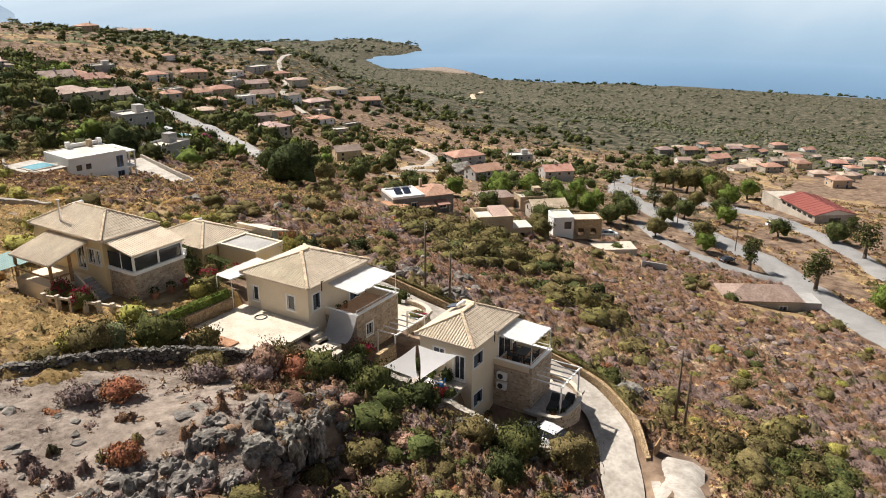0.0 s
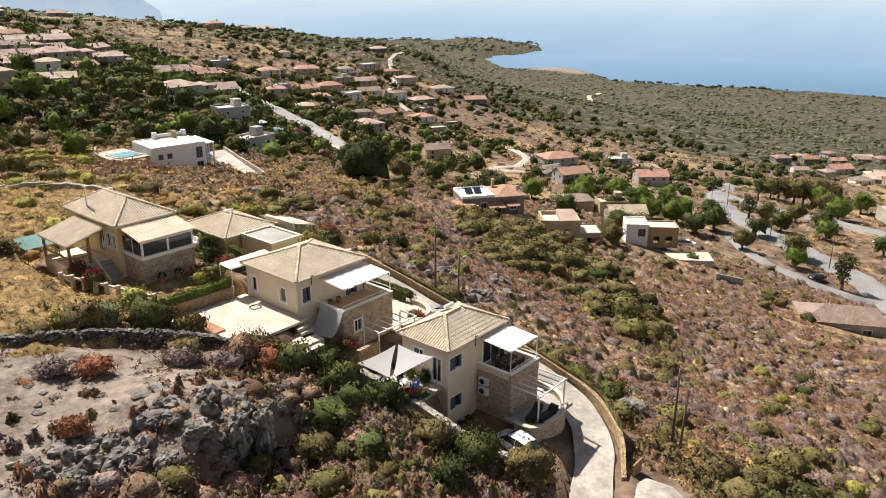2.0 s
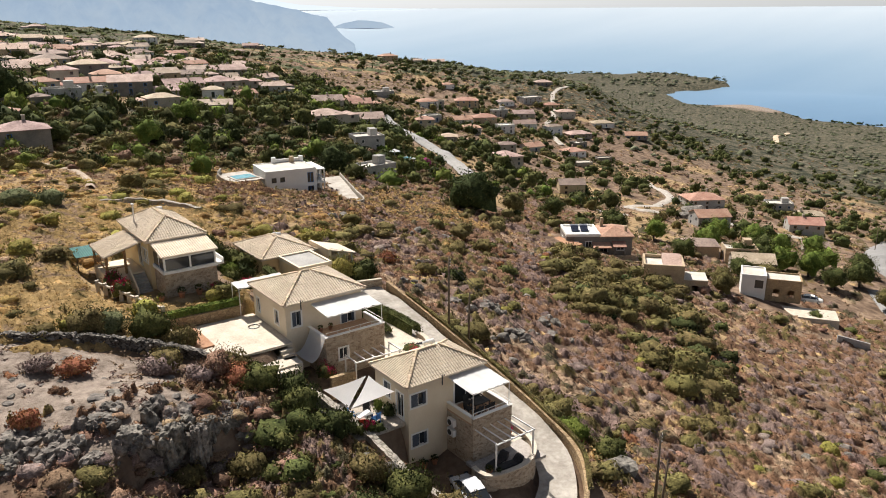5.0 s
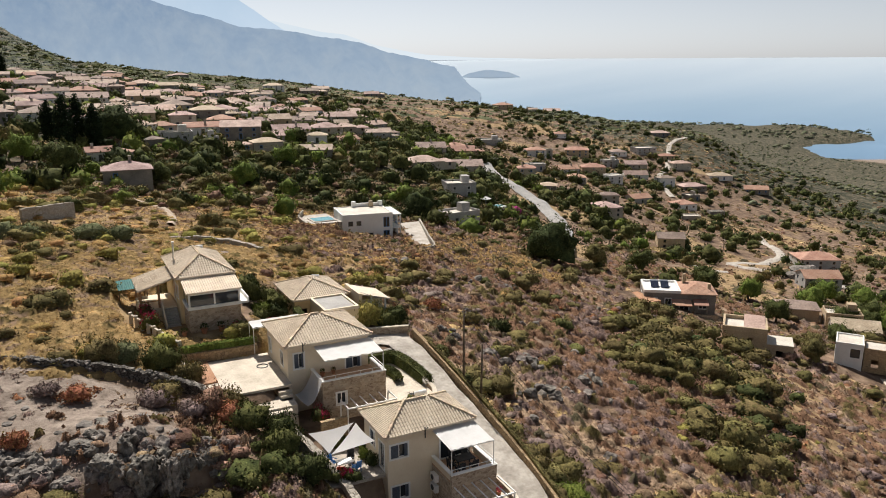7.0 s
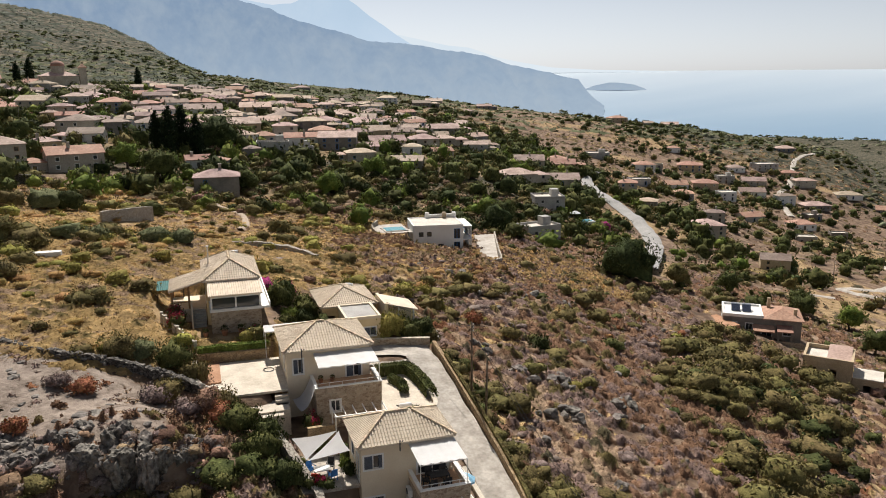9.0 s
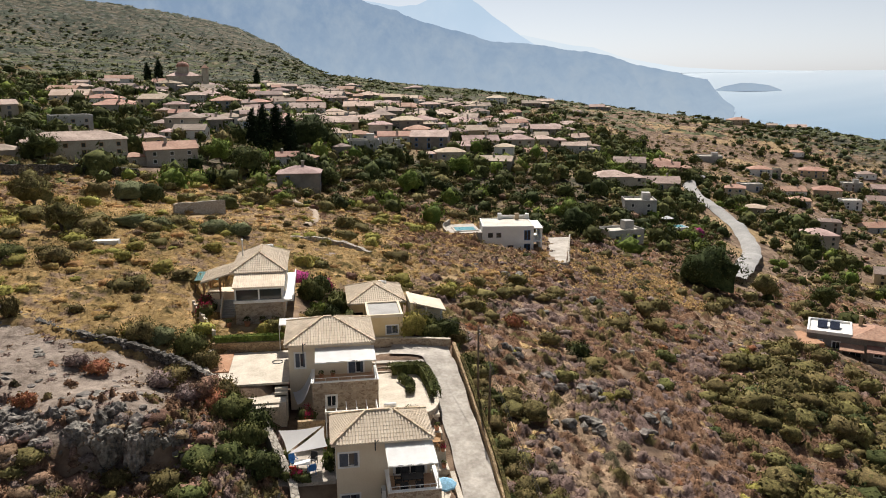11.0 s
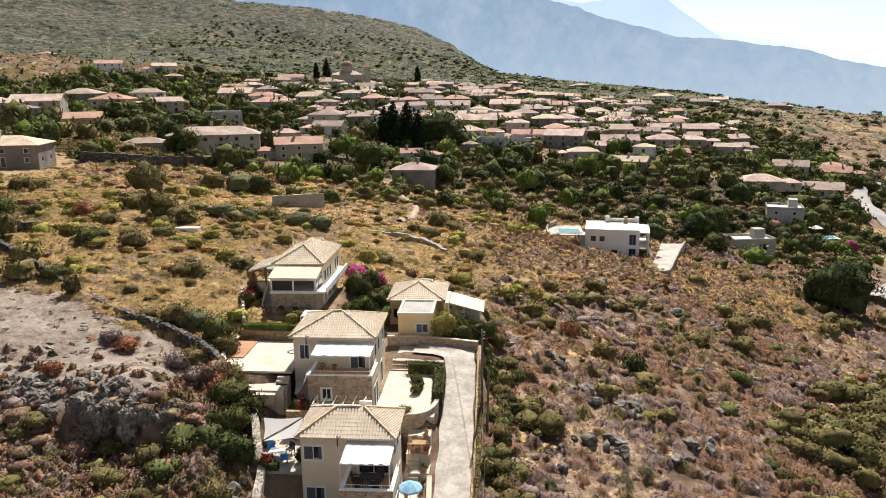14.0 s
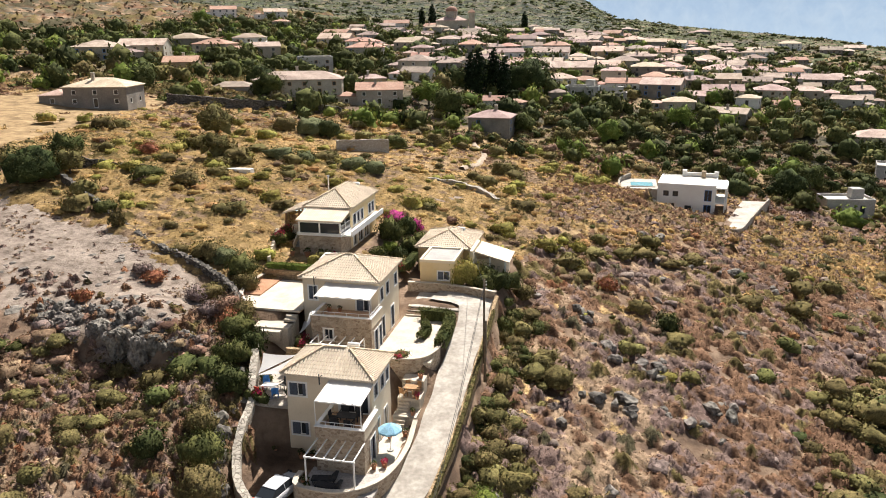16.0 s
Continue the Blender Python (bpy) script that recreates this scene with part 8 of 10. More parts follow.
# straw fields above
field = lambda x, y: np.maximum(step(1, -6, x - 0.1 * (y - 40)) * step(17, 21, y + 0.3 * (x + 18)), step(15, 12, x) * step(41, 46, y) * (1 - 0.9 * np.exp(-(((x + 3) / 8) ** 4 + ((y - 62) / 7) ** 4))))  # noqa: E731
carpet("dry_grass", (-64, 16, 16, 72), 0.36, 15000, 70000, 0.15, [(STRAW, 0.66, 1.5, 0.5), (TAN, 0.25, 1.4, 0.5), ((0.43, 0.3, 0.135), 0.2, 1.5, 0.8), (OLIVE, 0.03, 1.2, 1.1)], lambda x, y: 0.95 * field(x, y) * (0.6 + 0.4 * dens(9, 121, 0.25, 0.6)(x, y)), "golden dry grass and weeds in the field", "grass", 8)
carpet("dry_grass", (-70, 20, 72, 116), 0.5, 6500, 26000, 0.3, [(STRAW, 0.66, 1.6, 0.4), (TAN, 0.3, 1.5, 0.4), (BROWN, 0.05, 1.3, 0.7), (OLIVE, 0.03, 1.3, 1.0)], lambda x, y: 0.9 * field(x, y) * (0.35 + 0.65 * dens(9, 121, 0.25, 0.6)(x, y)), "golden dry grass on the upper terraces", "grass", 9)
carpet("dry_grass", (-140, -62, 30, 135), 0.9, 4200, 16000, 0.5, [(STRAW, 0.5, 1.5, 0.4), (TAN, 0.3, 1.4, 0.5), (BROWN, 0.1, 1.4, 1.0), (OLIVE, 0.1, 1.6, 1.6)], lambda x, y: 0.85 * dens(14, 122, 0.25, 0.6)(x, y), "golden dry grass and shrubs on the far terraces", "grass", 11)
for p in spline([(6.8, -14.2, 0), (4.6, -14.6, 0), (1.4, -15.6, 0), (-4, -18.5, 0), (-10, -22, 0)], 0.8):
    TAKEN.append((p[0], p[1], 2.3))
carpet("verge_scrub", (-6, 16, -32, -8), 0.25, 1900, 16000, 0.17, [(STRAW, 0.3, 0.6, 0.4), (TAN, 0.25, 0.6, 0.6), (BROWN, 0.25, 0.6, 0.9), (OLIVE, 0.2, 0.8, 1.4)], lambda x, y: step(-9.5, -11, y - 0.5 * (x - 6) * (x < 6)) * 0.9, "dry grass and scrub between the lanes", "scrub", 12)
carpet("dry_grass", (8, 60, 34, 128), 0.5, 8000, 26000, 0.3, [(STRAW, 0.42, 0.95, 1.0), (TAN, 0.36, 0.95, 1.1), (BROWN, 0.16, 0.95, 1.3), (OLIVE, 0.06, 1.0, 1.6)], lambda x, y: 0.95 * step(0.16, 0.5, 0.5 + 0.5 * fbm(x, y, 17, 175) + 0.02 * (y - 58) - 0.016 * (x - 16)) * step(10, 14, x + 3 * fbm(x, y, 9, 176)), "dry grass running out into the brown scrub", "grass", 14)
for box, n, sd in (((-120, -42, -110, 6), 2600, 16), ((-42, 13, -110, -38), 1900, 17), ((13, 150, -120, -36), 3600, 18)):
    carpet("dry_scrub", box, 0.9, n, n * 2, 0.4, [(BROWN, 0.4, 1.6, 1.2), (MAUVE, 0.3, 1.6, 1.2), (TAN, 0.2, 1.5, 1.0), (OLIVE, 0.1, 1.8, 1.8)], lambda x, y: 0.85 + 0 * x, "dried brown scrub on the lower hillside", "scrub", sd)
carpet("dry_grass", (42, 72, 68, 101), 0.5, 1300, 14000, 0.3, [(STRAW, 0.75, 1.0, 1.5), (TAN, 0.25, 1.0, 1.5)], lambda x, y: 0.9 * step(40, 50, x + 0.5 * (y - 76)) * step(72, 64, x), "golden dry grass beside the parking wall", "grass", 19)
carpet("dry_grass", (-110, -50, 110, 160), 0.9, 2600, 12000, 0.5, [(STRAW, 0.4, 1.5, 0.5), (TAN, 0.3, 1.4, 0.6), (BROWN, 0.15, 1.4, 1.2), (OLIVE, 0.15, 1.6, 2.0)], lambda x, y: 0.8 + 0 * x, "dry grass and shrubs below the stone house", "grass", 20)
carpet("far_scrub", (-620, -190, 150, 560), 3.0, 5200, 7000, 1.4, [(BROWN, 0.2, 4.0, 3.0), (TAN, 0.22, 4.0, 2.0), (OLIVE, 0.3, 4.5, 4.5), (GREYGREEN, 0.3, 4.5, 5.0)], lambda x, y: 0.85 + 0 * x, "olive and brown scrub on the far slopes", "scrub", 15, low=1.0)
carpet("dry_grass", (112, 300, -70, 20), 1.0, 5200, 15000, 0.5, [(STRAW, 0.3, 1.4, 0.5), (TAN, 0.35, 1.4, 0.7), (BROWN, 0.25, 1.4, 1.2), (OLIVE, 0.1, 1.6, 2.0)], lambda x, y: 0.85 * dens(16, 124, 0.2, 0.6)(x, y), "dry grass and brown weeds between the roads", "grass", 13)
carpet("dry_grass", (13, 24, -19, -3), 0.25, 900, 9000, 0.3, [(STRAW, 0.8, 0.6, 0.75), (TAN, 0.2, 0.6, 0.8)], lambda x, y: 0.9 * step(25, 19, x), "golden dry grass below the garden wall", "grass", 10)
scatter("straw_tussocks", sow(2000, -62, 46, 19, 118, (0.35, 1.2), lambda x, y: 0.9 * np.maximum(field(x, y), step(36, 66, y) * step(50, 18, x) * step(8, 14, x)) * (0.3 + 0.7 * dens(10, 193, 0.35, 0.6)(x, y)), 56), PROTO_SMALL, LEAF["grass"], "tall tussocks of golden dry grass", "grass")
scatter("field_bushes", sow(330, -66, 16, 19, 128, (0.8, 2.2), lambda x, y: 0.8 * field(x, y) * (1 - 0.6 * step(58, 70, y)) * dens(13, 191, 0.4, 0.65)(x, y), 53), PROTO_FINE, LEAF["oak"], "yellow-olive oak and spurge bushes in the straw field", "scrub")
scatter("field_scrub", sow(200, -62, 14, 19, 125, (0.6, 1.7), lambda x, y: 0.85 * field(x, y) * dens(11, 125, 0.4, 0.7)(x, y), 13), PROTO_FINE, LEAF["olive"], "grey-green shrubs in the straw field", "scrub")
scatter("field_scrub", sow(330, -62, 14, 19, 125, (0.6, 1.6), lambda x, y: 0.85 * field(x, y) * dens(10, 127, 0.42, 0.7)(x, y), 14), PROTO_FINE, LEAF["yellow"], "yellowing shrubs in the straw field", "scrub")
scatter("field_scrub", sow(240, -75, 24, 38, 125, (0.7, 1.9), lambda x, y: 0.9 * dens(15, 129, 0.45, 0.7)(x, y), 15), PROTO_FINE, LEAF["yellow"], "yellow-green bushes along the terraces", "scrub")
scatter("field_scrub", sow(170, -62, 14, 19, 110, (0.4, 1.1), lambda x, y: 0.8 * field(x, y) * dens(12, 128)(x, y), 29), PROTO_FINE, LEAF["brown"], "brown withered shrubs in the straw field", "scrub")
# village gardens and hollows
vil = lambda x, y: step(98, 125, y - 0.1 * x) * step(470, 380, y)  # noqa: E731
scatter("garden_trees", sow(2600, -190, 170, 100, 470, (3.4, 7.5), lambda x, y: 0.9 * vil(x, y) * (0.4 + 0.6 * step(150, 185, y)) * (0.35 + 0.65 * dens(40, 131, 0.3, 0.6)(x, y)), 16, tight=0.7), PROTO_SHADE, LEAF["green"], "green garden trees among the houses", "trees")
scatter("garden_trees", sow(560, -190, 170, 98, 470, (3.2, 7.5), lambda x, y: 0.85 * vil(x, y) * (0.3 + 0.7 * dens(34, 133, 0.35, 0.6)(x, y)), 17, tight=0.7), PROTO_SHADE, LEAF["dark"], "dark evergreen trees among the houses", "trees")
scatter("garden_trees", sow(900, -190, 170, 98, 470, (3.0, 6.6), lambda x, y: 0.8 * vil(x, y), 30, tight=0.7), PROTO_SHADE, LEAF["bright"], "fresh green lemon and fig trees among the houses", "trees")
scatter("garden_trees", sow(800, -190, 170, 98, 470, (2.6, 5.6), lambda x, y: 0.8 * vil(x, y), 54, tight=0.7), PROTO_SHADE, LEAF["oak"], "dull yellow-green olive trees among the houses", "trees")
scatter("garden_scrub", sow(700, -190, 170, 98, 420, (0.8, 2.0), lambda x, y: 0.8 * vil(x, y), 18), PROTO, LEAF["olive"], "grey-green bushes between the houses", "scrub")
belt = lambda x, y: step(98, 112, y - 0.15 * x) * step(185, 160, y) * step(-30, -5, x) * step(135, 105, x)  # noqa: E731
scatter("belt_trees", sow(520, -30, 135, 95, 190, (2.6, 5.0), lambda x, y: 0.9 * belt(x, y) * dens(22, 135, 0.3, 0.55)(x, y), 26), PROTO_TREE, LEAF["dark"], "dark trees in the hollow below the village", "trees")
scatter("belt_scrub", sow(700, -40, 135, 92, 190, (0.8, 2.0), lambda x, y: 0.7 * belt(x, y), 55), PROTO, LEAF["brown"], "brown thorn scrub in the hollow below the village", "scrub")
scatter("belt_scrub", sow(1700, -40, 135, 92, 190, (0.8, 2.0), lambda x, y: 0.7 * belt(x, y), 27), PROTO, LEAF["olive"], "thick green scrub in the hollow below the village", "scrub")
# ridge and hamlet
scatter("ridge_scrub", sow(5000, 70, 560, 20, 560, (0.7, 1.8), lambda x, y: 0.7 * dens(30, 141, 0.35, 0.7)(x, y), 19), PROTO_FAR, LEAF["olive"], "grey-green scrub along the ridge", "scrub")
scatter("ridge_scrub", sow(2000, 70, 560, 0, 560, (0.6, 1.5), lambda x, y: 0.7 * dens(36, 143)(x, y), 20), PROTO_FAR, LEAF["brown"], "brown scrub along the ridge", "scrub")
g = np.random.default_rng(31)
yards = []
for hx, hy, hr in HOMES:
    for _ in range(13):
        a, d = g.uniform(0, 6.28), hr * g.uniform(1.0, 3.0)
        yards.append((hx + d * math.cos(a), hy + d * math.sin(a), g.uniform(1.6, 5.4)))
yards = np.array(yards)
yards = yards[free(yards[:, 0], yards[:, 1], 0.9)]
yards = np.stack([yards[:, 0], yards[:, 1], ground(yards[:, 0], yards[:, 1]) - 0.1, yards[:, 2], yards[:, 0] % 6.28], -1)
scatter("yard_trees", yards[::3], PROTO_SHADE, LEAF["dark"], "dark evergreen trees round the hamlet houses", "trees")
scatter("yard_trees", yards[1::3], PROTO_SHADE, LEAF["green"], "green fruit trees round the hamlet houses", "trees")
scatter("yard_trees", yards[2::3], PROTO_SHADE, LEAF["oak"], "olive trees round the hamlet houses", "trees")
scatter("ridge_trees", sow(2500, 90, 480, 70, 480, (2.4, 6.0), lambda x, y: 0.12 + 0.75 * dens(45, 145, 0.38, 0.62)(x, y), 21), PROTO_SHADE, LEAF["green"], "trees round the hamlet houses", "trees")
# the plain and the far slopes
on_plain = lambda x, y: step(340, 500, x + 0.25 * y) * step(640, 420, y - 0.3 * x)  # noqa: E731
scatter("olive_groves", sow(8500, 300, 1250, -420, 900, (1.5, 3.0), lambda x, y: on_plain(x, y) * (0.45 + 0.5 * dens(90, 151, 0.3, 0.6)(x, y)), 22), PROTO_FAR, LEAF["hill"], "olive groves covering the coastal plain", "groves")
scatter("plain_scrub", sow(5000, 300, 1250, -420, 900, (1.5, 3.0), lambda x, y: on_plain(x, y) * dens(70, 153, 0.35, 0.65)(x, y), 23), PROTO_FAR, LEAF["green"], "dark scrub on the coastal plain", "groves")
scatter("shore_groves", sow(5500, 1150, 2080, -700, 1700, (2.4, 4.5), lambda x, y: (np.hypot((x - 1950) / 65, (y - 1200) / 120) > 1) * step(20, 120, inland(x, y)) * (0.4 + 0.6 * dens(120, 158, 0.35, 0.6)(x, y)) * step(600, 800, 1.2 * x - y + 300), 31), PROTO_FAR, LEAF["hill"], "olive trees out to the shore", "groves")
scatter("shore_trees", sow(900, 1850, 2080, -700, 1100, (4, 8), lambda x, y: step(10, 25, inland(x, y)) * step(130, 60, inland(x, y)) * dens(140, 159, 0.5, 0.62)(x, y), 32), PROTO_FAR, LEAF["dark"], "dark trees along the shore", "groves")
scatter("point_scrub", sow(1400, 2000, 2900, 1400, 2600, (5, 11), lambda x, y: step(10, 60, inland(x, y)) * step(1480, 1560, y) * dens(110, 160, 0.35, 0.6)(x, y), 33), PROTO_FAR, LEAF["hill"], "grey-green scrub on the long point", "groves")
scatter("plateau_trees", sow(5200, -420, 420, 420, 1100, (1.6, 3.4), lambda x, y: 0.8 * dens(70, 155, 0.35, 0.65)(x, y), 24), PROTO_FAR, LEAF["green"], "scattered trees on the plateau beyond the village", "groves")
# the hill, and the plateau behind the village
wild = lambda kinds, f, h: [(c, sh, f * sz, h * hi) for c, sh, sz, hi in kinds]  # noqa: E731
HILL_KINDS = [((0.115, 0.125, 0.09), 0.36, 1.0, 0.7), ((0.07, 0.08, 0.058), 0.34, 1.3, 1.0), ((0.19, 0.17, 0.125), 0.18, 1.0, 0.4), ((0.165, 0.16, 0.14), 0.12, 0.9, 0.8)]
PLATEAU_KINDS = [((0.13, 0.14, 0.075), 0.42, 1.0, 0.6), ((0.085, 0.095, 0.05), 0.24, 1.2, 1.0), ((0.23, 0.19, 0.12), 0.22, 1.0, 0.4), ((0.16, 0.155, 0.095), 0.12, 0.9, 0.6)]
carpet("hill_scrub", (-960, 10, 540, 1380), 3.6, 24000, 26000, 1.3, wild(HILL_KINDS, 4.6, 2.6), lambda x, y: 0.55 + 0.4 * dens(90, 195, 0.35, 0.6)(x, y), "grey-green and brown scrub over the rocky hill", "scrub", 41, low=2.0)
carpet("plateau_scrub", (-430, 520, 430, 1000), 4.0, 9000, 12000, 1.5, wild(PLATEAU_KINDS, 5.5, 2.6), lambda x, y: 0.85 + 0 * x, "olive and brown scrub on the plateau", "scrub", 42, low=1.5)
VILLAGE_KINDS = [(BROWN, 0.2, 1.0, 0.8), (TAN, 0.2, 1.0, 0.6), (OLIVE, 0.25, 1.2, 1.2), (GREYGREEN, 0.2, 1.2, 1.3), (STRAW, 0.08, 1.0, 0.4), ((0.08, 0.095, 0.03), 0.2, 1.3, 1.5)]
carpet("village_scrub", (-200, 150, 100, 440), 1.5, 9500, 32000, 0.6, wild(VILLAGE_KINDS, 1.5, 1.3), lambda x, y: 0.9 * step(98, 112, y - 0.1 * x), "brown and green scrub round the village gardens", "scrub", 43, low=0.6)
carpet("ridge_scrub", (130, 440, 20, 460), 1.6, 15000, 20000, 0.6, wild([(BROWN, 0.3, 1.0, 0.8), (TAN, 0.32, 1.0, 0.6), (STRAW, 0.1, 1.0, 0.4), (OLIVE, 0.2, 1.2, 1.4), (GREYGREEN, 0.22, 1.3, 1.6)], 1.7, 1.5), lambda x, y: 0.8 * (0.3 + 0.7 * dens(26, 173)(x, y)), "dry brown scrub and grass on the ridge", "scrub", 44, low=0.6)

# ---- single trees and shrubs ----
tree("dark", -3.0, 183, 11, label="wide dark evergreen beside the cypresses")
tree("dark", 77.0, 88.5, 9.6, label="big dense dark evergreen tree beside the village road")
for x, y, h in ((-15.5, 170, 15), (-19.0, 176, 12.5), (-12.2, 176, 14.5), (-8.5, 172, 13), (-92, 430, 16), (-98, 428, 13), (-38, 455, 14)):
    cypress(x, y, h)
for x, y, h, k in ((-17.3, 138, 7.5, "green"), (-25, 149, 7, "bright"), (-6, 133, 6, "green"), (-47, 31.5, 5.2, "dark"), (-48.5, 40, 4.6, "green"), (-33, 51.5, 4.5, "olive"), (-45, 36, 3.6, "olive"),
                   (-170, 292, 9, "bright"), (-150, 300, 7, "green"), (22, 140, 6, "bright"), (40, 168, 7, "bright"), (103, 204, 7, "bright"), (12, 128, 5, "olive"), (2, 134, 5.5, "green"), (-88, 118, 6, "green"), (-60, 128, 6.5, "green"), (-68, 140, 6, "dark"),
                   (86, 104, 6, "green"), (92, 92, 5.5, "olive"), (108, 95, 6, "green"), (120, 84, 5.5, "green"), (128, 78, 6, "bright"), (140, 70, 6.5, "bright"), (150, 62, 7, "green"), (136, 58, 6, "green"), (118, 62, 5.5, "green"), (125, 90, 6, "green"), (60, 122, 6, "dark"), (66, 132, 6, "green")):
    tree(k, x, y, h)
for x, y, h, k in (*THICKET, (157, 39, 6.5, "green"), (145, 27, 5.5, "olive"), (153, 17, 6.5, "olive"), (143, 14, 5, "green"), (182, 17, 6, "green"), (181, 29, 6, "green"), (180, 2, 6, "green"), (186, -12, 6.5, "green"), (199, -15, 7, "tall"), (137, 2, 8.5, "tall"), (127.5, -13, 9.5, "tall"),
                   (258, 39, 8, "green"), (238, 27, 8, "green"), (247, 33, 8, "olive"), (262, 25, 8, "bright"), (190, 36, 6, "olive"), (172, 46, 6, "green"), (164, 30, 5.5, "green"), (198, 22, 6, "green"), (206, 32, 6, "olive"), (150, 48, 6, "bright"), (178, 62, 6, "bright"), (160, 62, 6.5, "bright"), (170, -20, 10, "tall"), (160, -31, 8, "green"), (120, -27, 7, "green"), (146, 40, 5.5, "green")):
    tree("bright" if k == "green" and int(x + y) % 2 else k, x, y, h, group="roadside trees")
for x, y, w, h, k, lab in ((-12.6, 19.0, 3.6, 2.6, "green", "large leafy green fig bush beside the yard"), (-10.9, 16.4, 2.4, 2.0, "olive", "leafy green bush on the dry-stone wall"), (-15.6, 20.6, 3.2, 1.7, "cactus", "prickly pear thicket by the wall"), (-17.2, 20.4, 3.6, 2.4, "olive", "grey-green bush above the wall"),
                           (-7.9, 8.3, 3.2, 2.4, "green", "dark leafy bush below the yard"), (-8.6, 11.0, 2.8, 2.2, "olive", "grey-green bush at the yard's corner"), (-5.8, 6.8, 2.8, 2.4, "dark", "dense dark bush behind the boundary wall"), (-19.5, 14.2, 2.4, 1.2, "rust", "rust-brown thorn bush on bare ground"), (-21.6, 15.2, 2.0, 1.0, "mauve", "grey-mauve thorn bush on bare ground"),
                           (-23.4, 8.4, 1.8, 1.1, "rust", "rust-red withered bush by the rocks"), (-14.2, 12.6, 2.4, 1.3, "mauve", "mauve thorn bush on bare ground"), (-11.6, 10.6, 2.6, 1.5, "mauve", "mauve thorn bush below the wall"), (-3.6, -5.6, 3.4, 2.9, "green", "green bush beside the drive"), (-2.2, -9.0, 3.8, 3.0, "olive", "grey-green bush beside the drive"), (-7.5, -6.5, 2.6, 2.0, "dark", "dark green bush among dry scrub"),
                           (-29.5, 23.0, 1.8, 2.0, "olive", "small olive bush on the slope"), (-33.5, 26.5, 2.8, 1.8, "green", "green bush beside the wall"), (11.0, 29.2, 2.6, 2.2, "green", "green bush beside the cottage"), (12.8, 27.2, 2.8, 2.0, "dark", "dark bush at the head of the lane"), (9.2, 26.9, 3.2, 3.6, "yellow", "yellow-green climbing shrub on the cottage wing"), (11.2, 26.4, 2.6, 2.0, "green", "leafy green shrub beside the lane wall"), (13.4, 29.6, 3.0, 2.2, "green", "green shrub beside the cottage"), (14.8, 31.2, 2.8, 1.8, "olive", "grey-green shrub behind the cottage"), (-0.6, 38.6, 2.6, 2.6, "dark", "dark garden shrub below the bougainvillea"), (1.4, 37.6, 2.6, 2.0, "green", "green garden shrub beside the path"), (2.2, 35.6, 2.2, 1.6, "bright", "fresh green garden shrub"), (-0.8, 32.6, 2.0, 1.4, "bright", "fresh green shrub below the terrace"), (0.6, 31.4, 2.2, 1.6, "dark", "dark climber over the garden path"), (-1.6, 29.6, 2.0, 1.3, "green", "green garden shrub with flowers"), (13.8, 22.6, 2.0, 1.8, "green", "green shrub at the head of the lane"), (-13.2, 13.4, 2.8, 1.6, "olive", "grey-green bush below the dry-stone wall"), (-10.0, 11.0, 3.0, 2.2, "brown", "brown dried bush below the yard"), (-9.0, 9.2, 2.6, 2.0, "rust", "rust-brown bush below the yard"), (-6.4, 4.6, 3.0, 2.4, "green", "leafy bush outside the boundary wall"), (-5.0, 1.4, 2.6, 2.2, "dark", "dark bush outside the boundary wall"), (-5.2, -3.0, 2.8, 2.0, "olive", "grey-green bush outside the boundary wall"), (14.6, 25.2, 2.2, 1.6, "green", "green bush over the garden wall"),
                           (-1.6, 35.4, 3.6, 3.4, "green", "rounded green tree-shrub in the garden"), (1.2, 33.5, 2.8, 2.4, "green", "green garden shrub beside the path"), (1.5, 29.5, 2.4, 1.8, "olive", "garden shrub by the path"), (17.4, -4.6, 3.2, 2.0, "green", "green bush below the garden wall"), (16.2, -1.4, 2.8, 1.8, "bright", "bright green bush below the garden wall"), (15.4, 3.0, 2.4, 1.6, "olive", "grey-green bush below the garden wall")):
    bush(k, x, y, w, h, lab, n=480, leaf=0.15)
for x, y, w, h, k, lab in ((-15.9, 63, 5, 2.4, "cactus", "prickly pear thicket in the straw field"), (-12.4, 62, 4, 2.2, "cactus", "prickly pear thicket in the straw field"), (-26.2, 59.2, 5, 2.2, "cactus", "prickly pear thicket beside the terrace wall"), (-23.0, 60.5, 4, 2.0, "cactus", "prickly pear thicket beside the terrace wall"), (-33.4, 88.5, 6.5, 3.8, "cactus", "tall prickly pear thicket on the upper terrace"), (-30, 89, 5, 4.2, "dark", "dense dark evergreen bush on the upper terrace"),
                           (-38.4, 88.1, 5, 3.0, "olive", "grey-green bush on the upper terrace"), (-35.2, 37.8, 4.5, 2.4, "green", "wide green bush in the straw field"), (-29.9, 38.1, 4.0, 2.2, "olive", "olive-green bush in the straw field"), (-42.4, 49.2, 3.4, 2.0, "rust", "rust-brown withered bush in the straw field"), (24.0, 40.7, 2.6, 1.7, "rust", "rust-orange withered bush on the slope"), (19.7, 49.6, 2.4, 1.6, "yellow", "yellow-green bush on the slope"), (30.8, 34.7, 2.8, 2.2, "dark", "dark green bush on the slope"),
                           (-17.5, 92, 5, 3.2, "green", "green bush beside the terrace wall"), (-8, 108, 4.5, 2.6, "bright", "fresh green bush below the hip-roofed house"), (-12.5, 104, 5, 3.0, "olive", "grey-green bush below the hip-roofed house")):
    bush(k, x, y, w, h, lab, n=420, leaf=0.2)
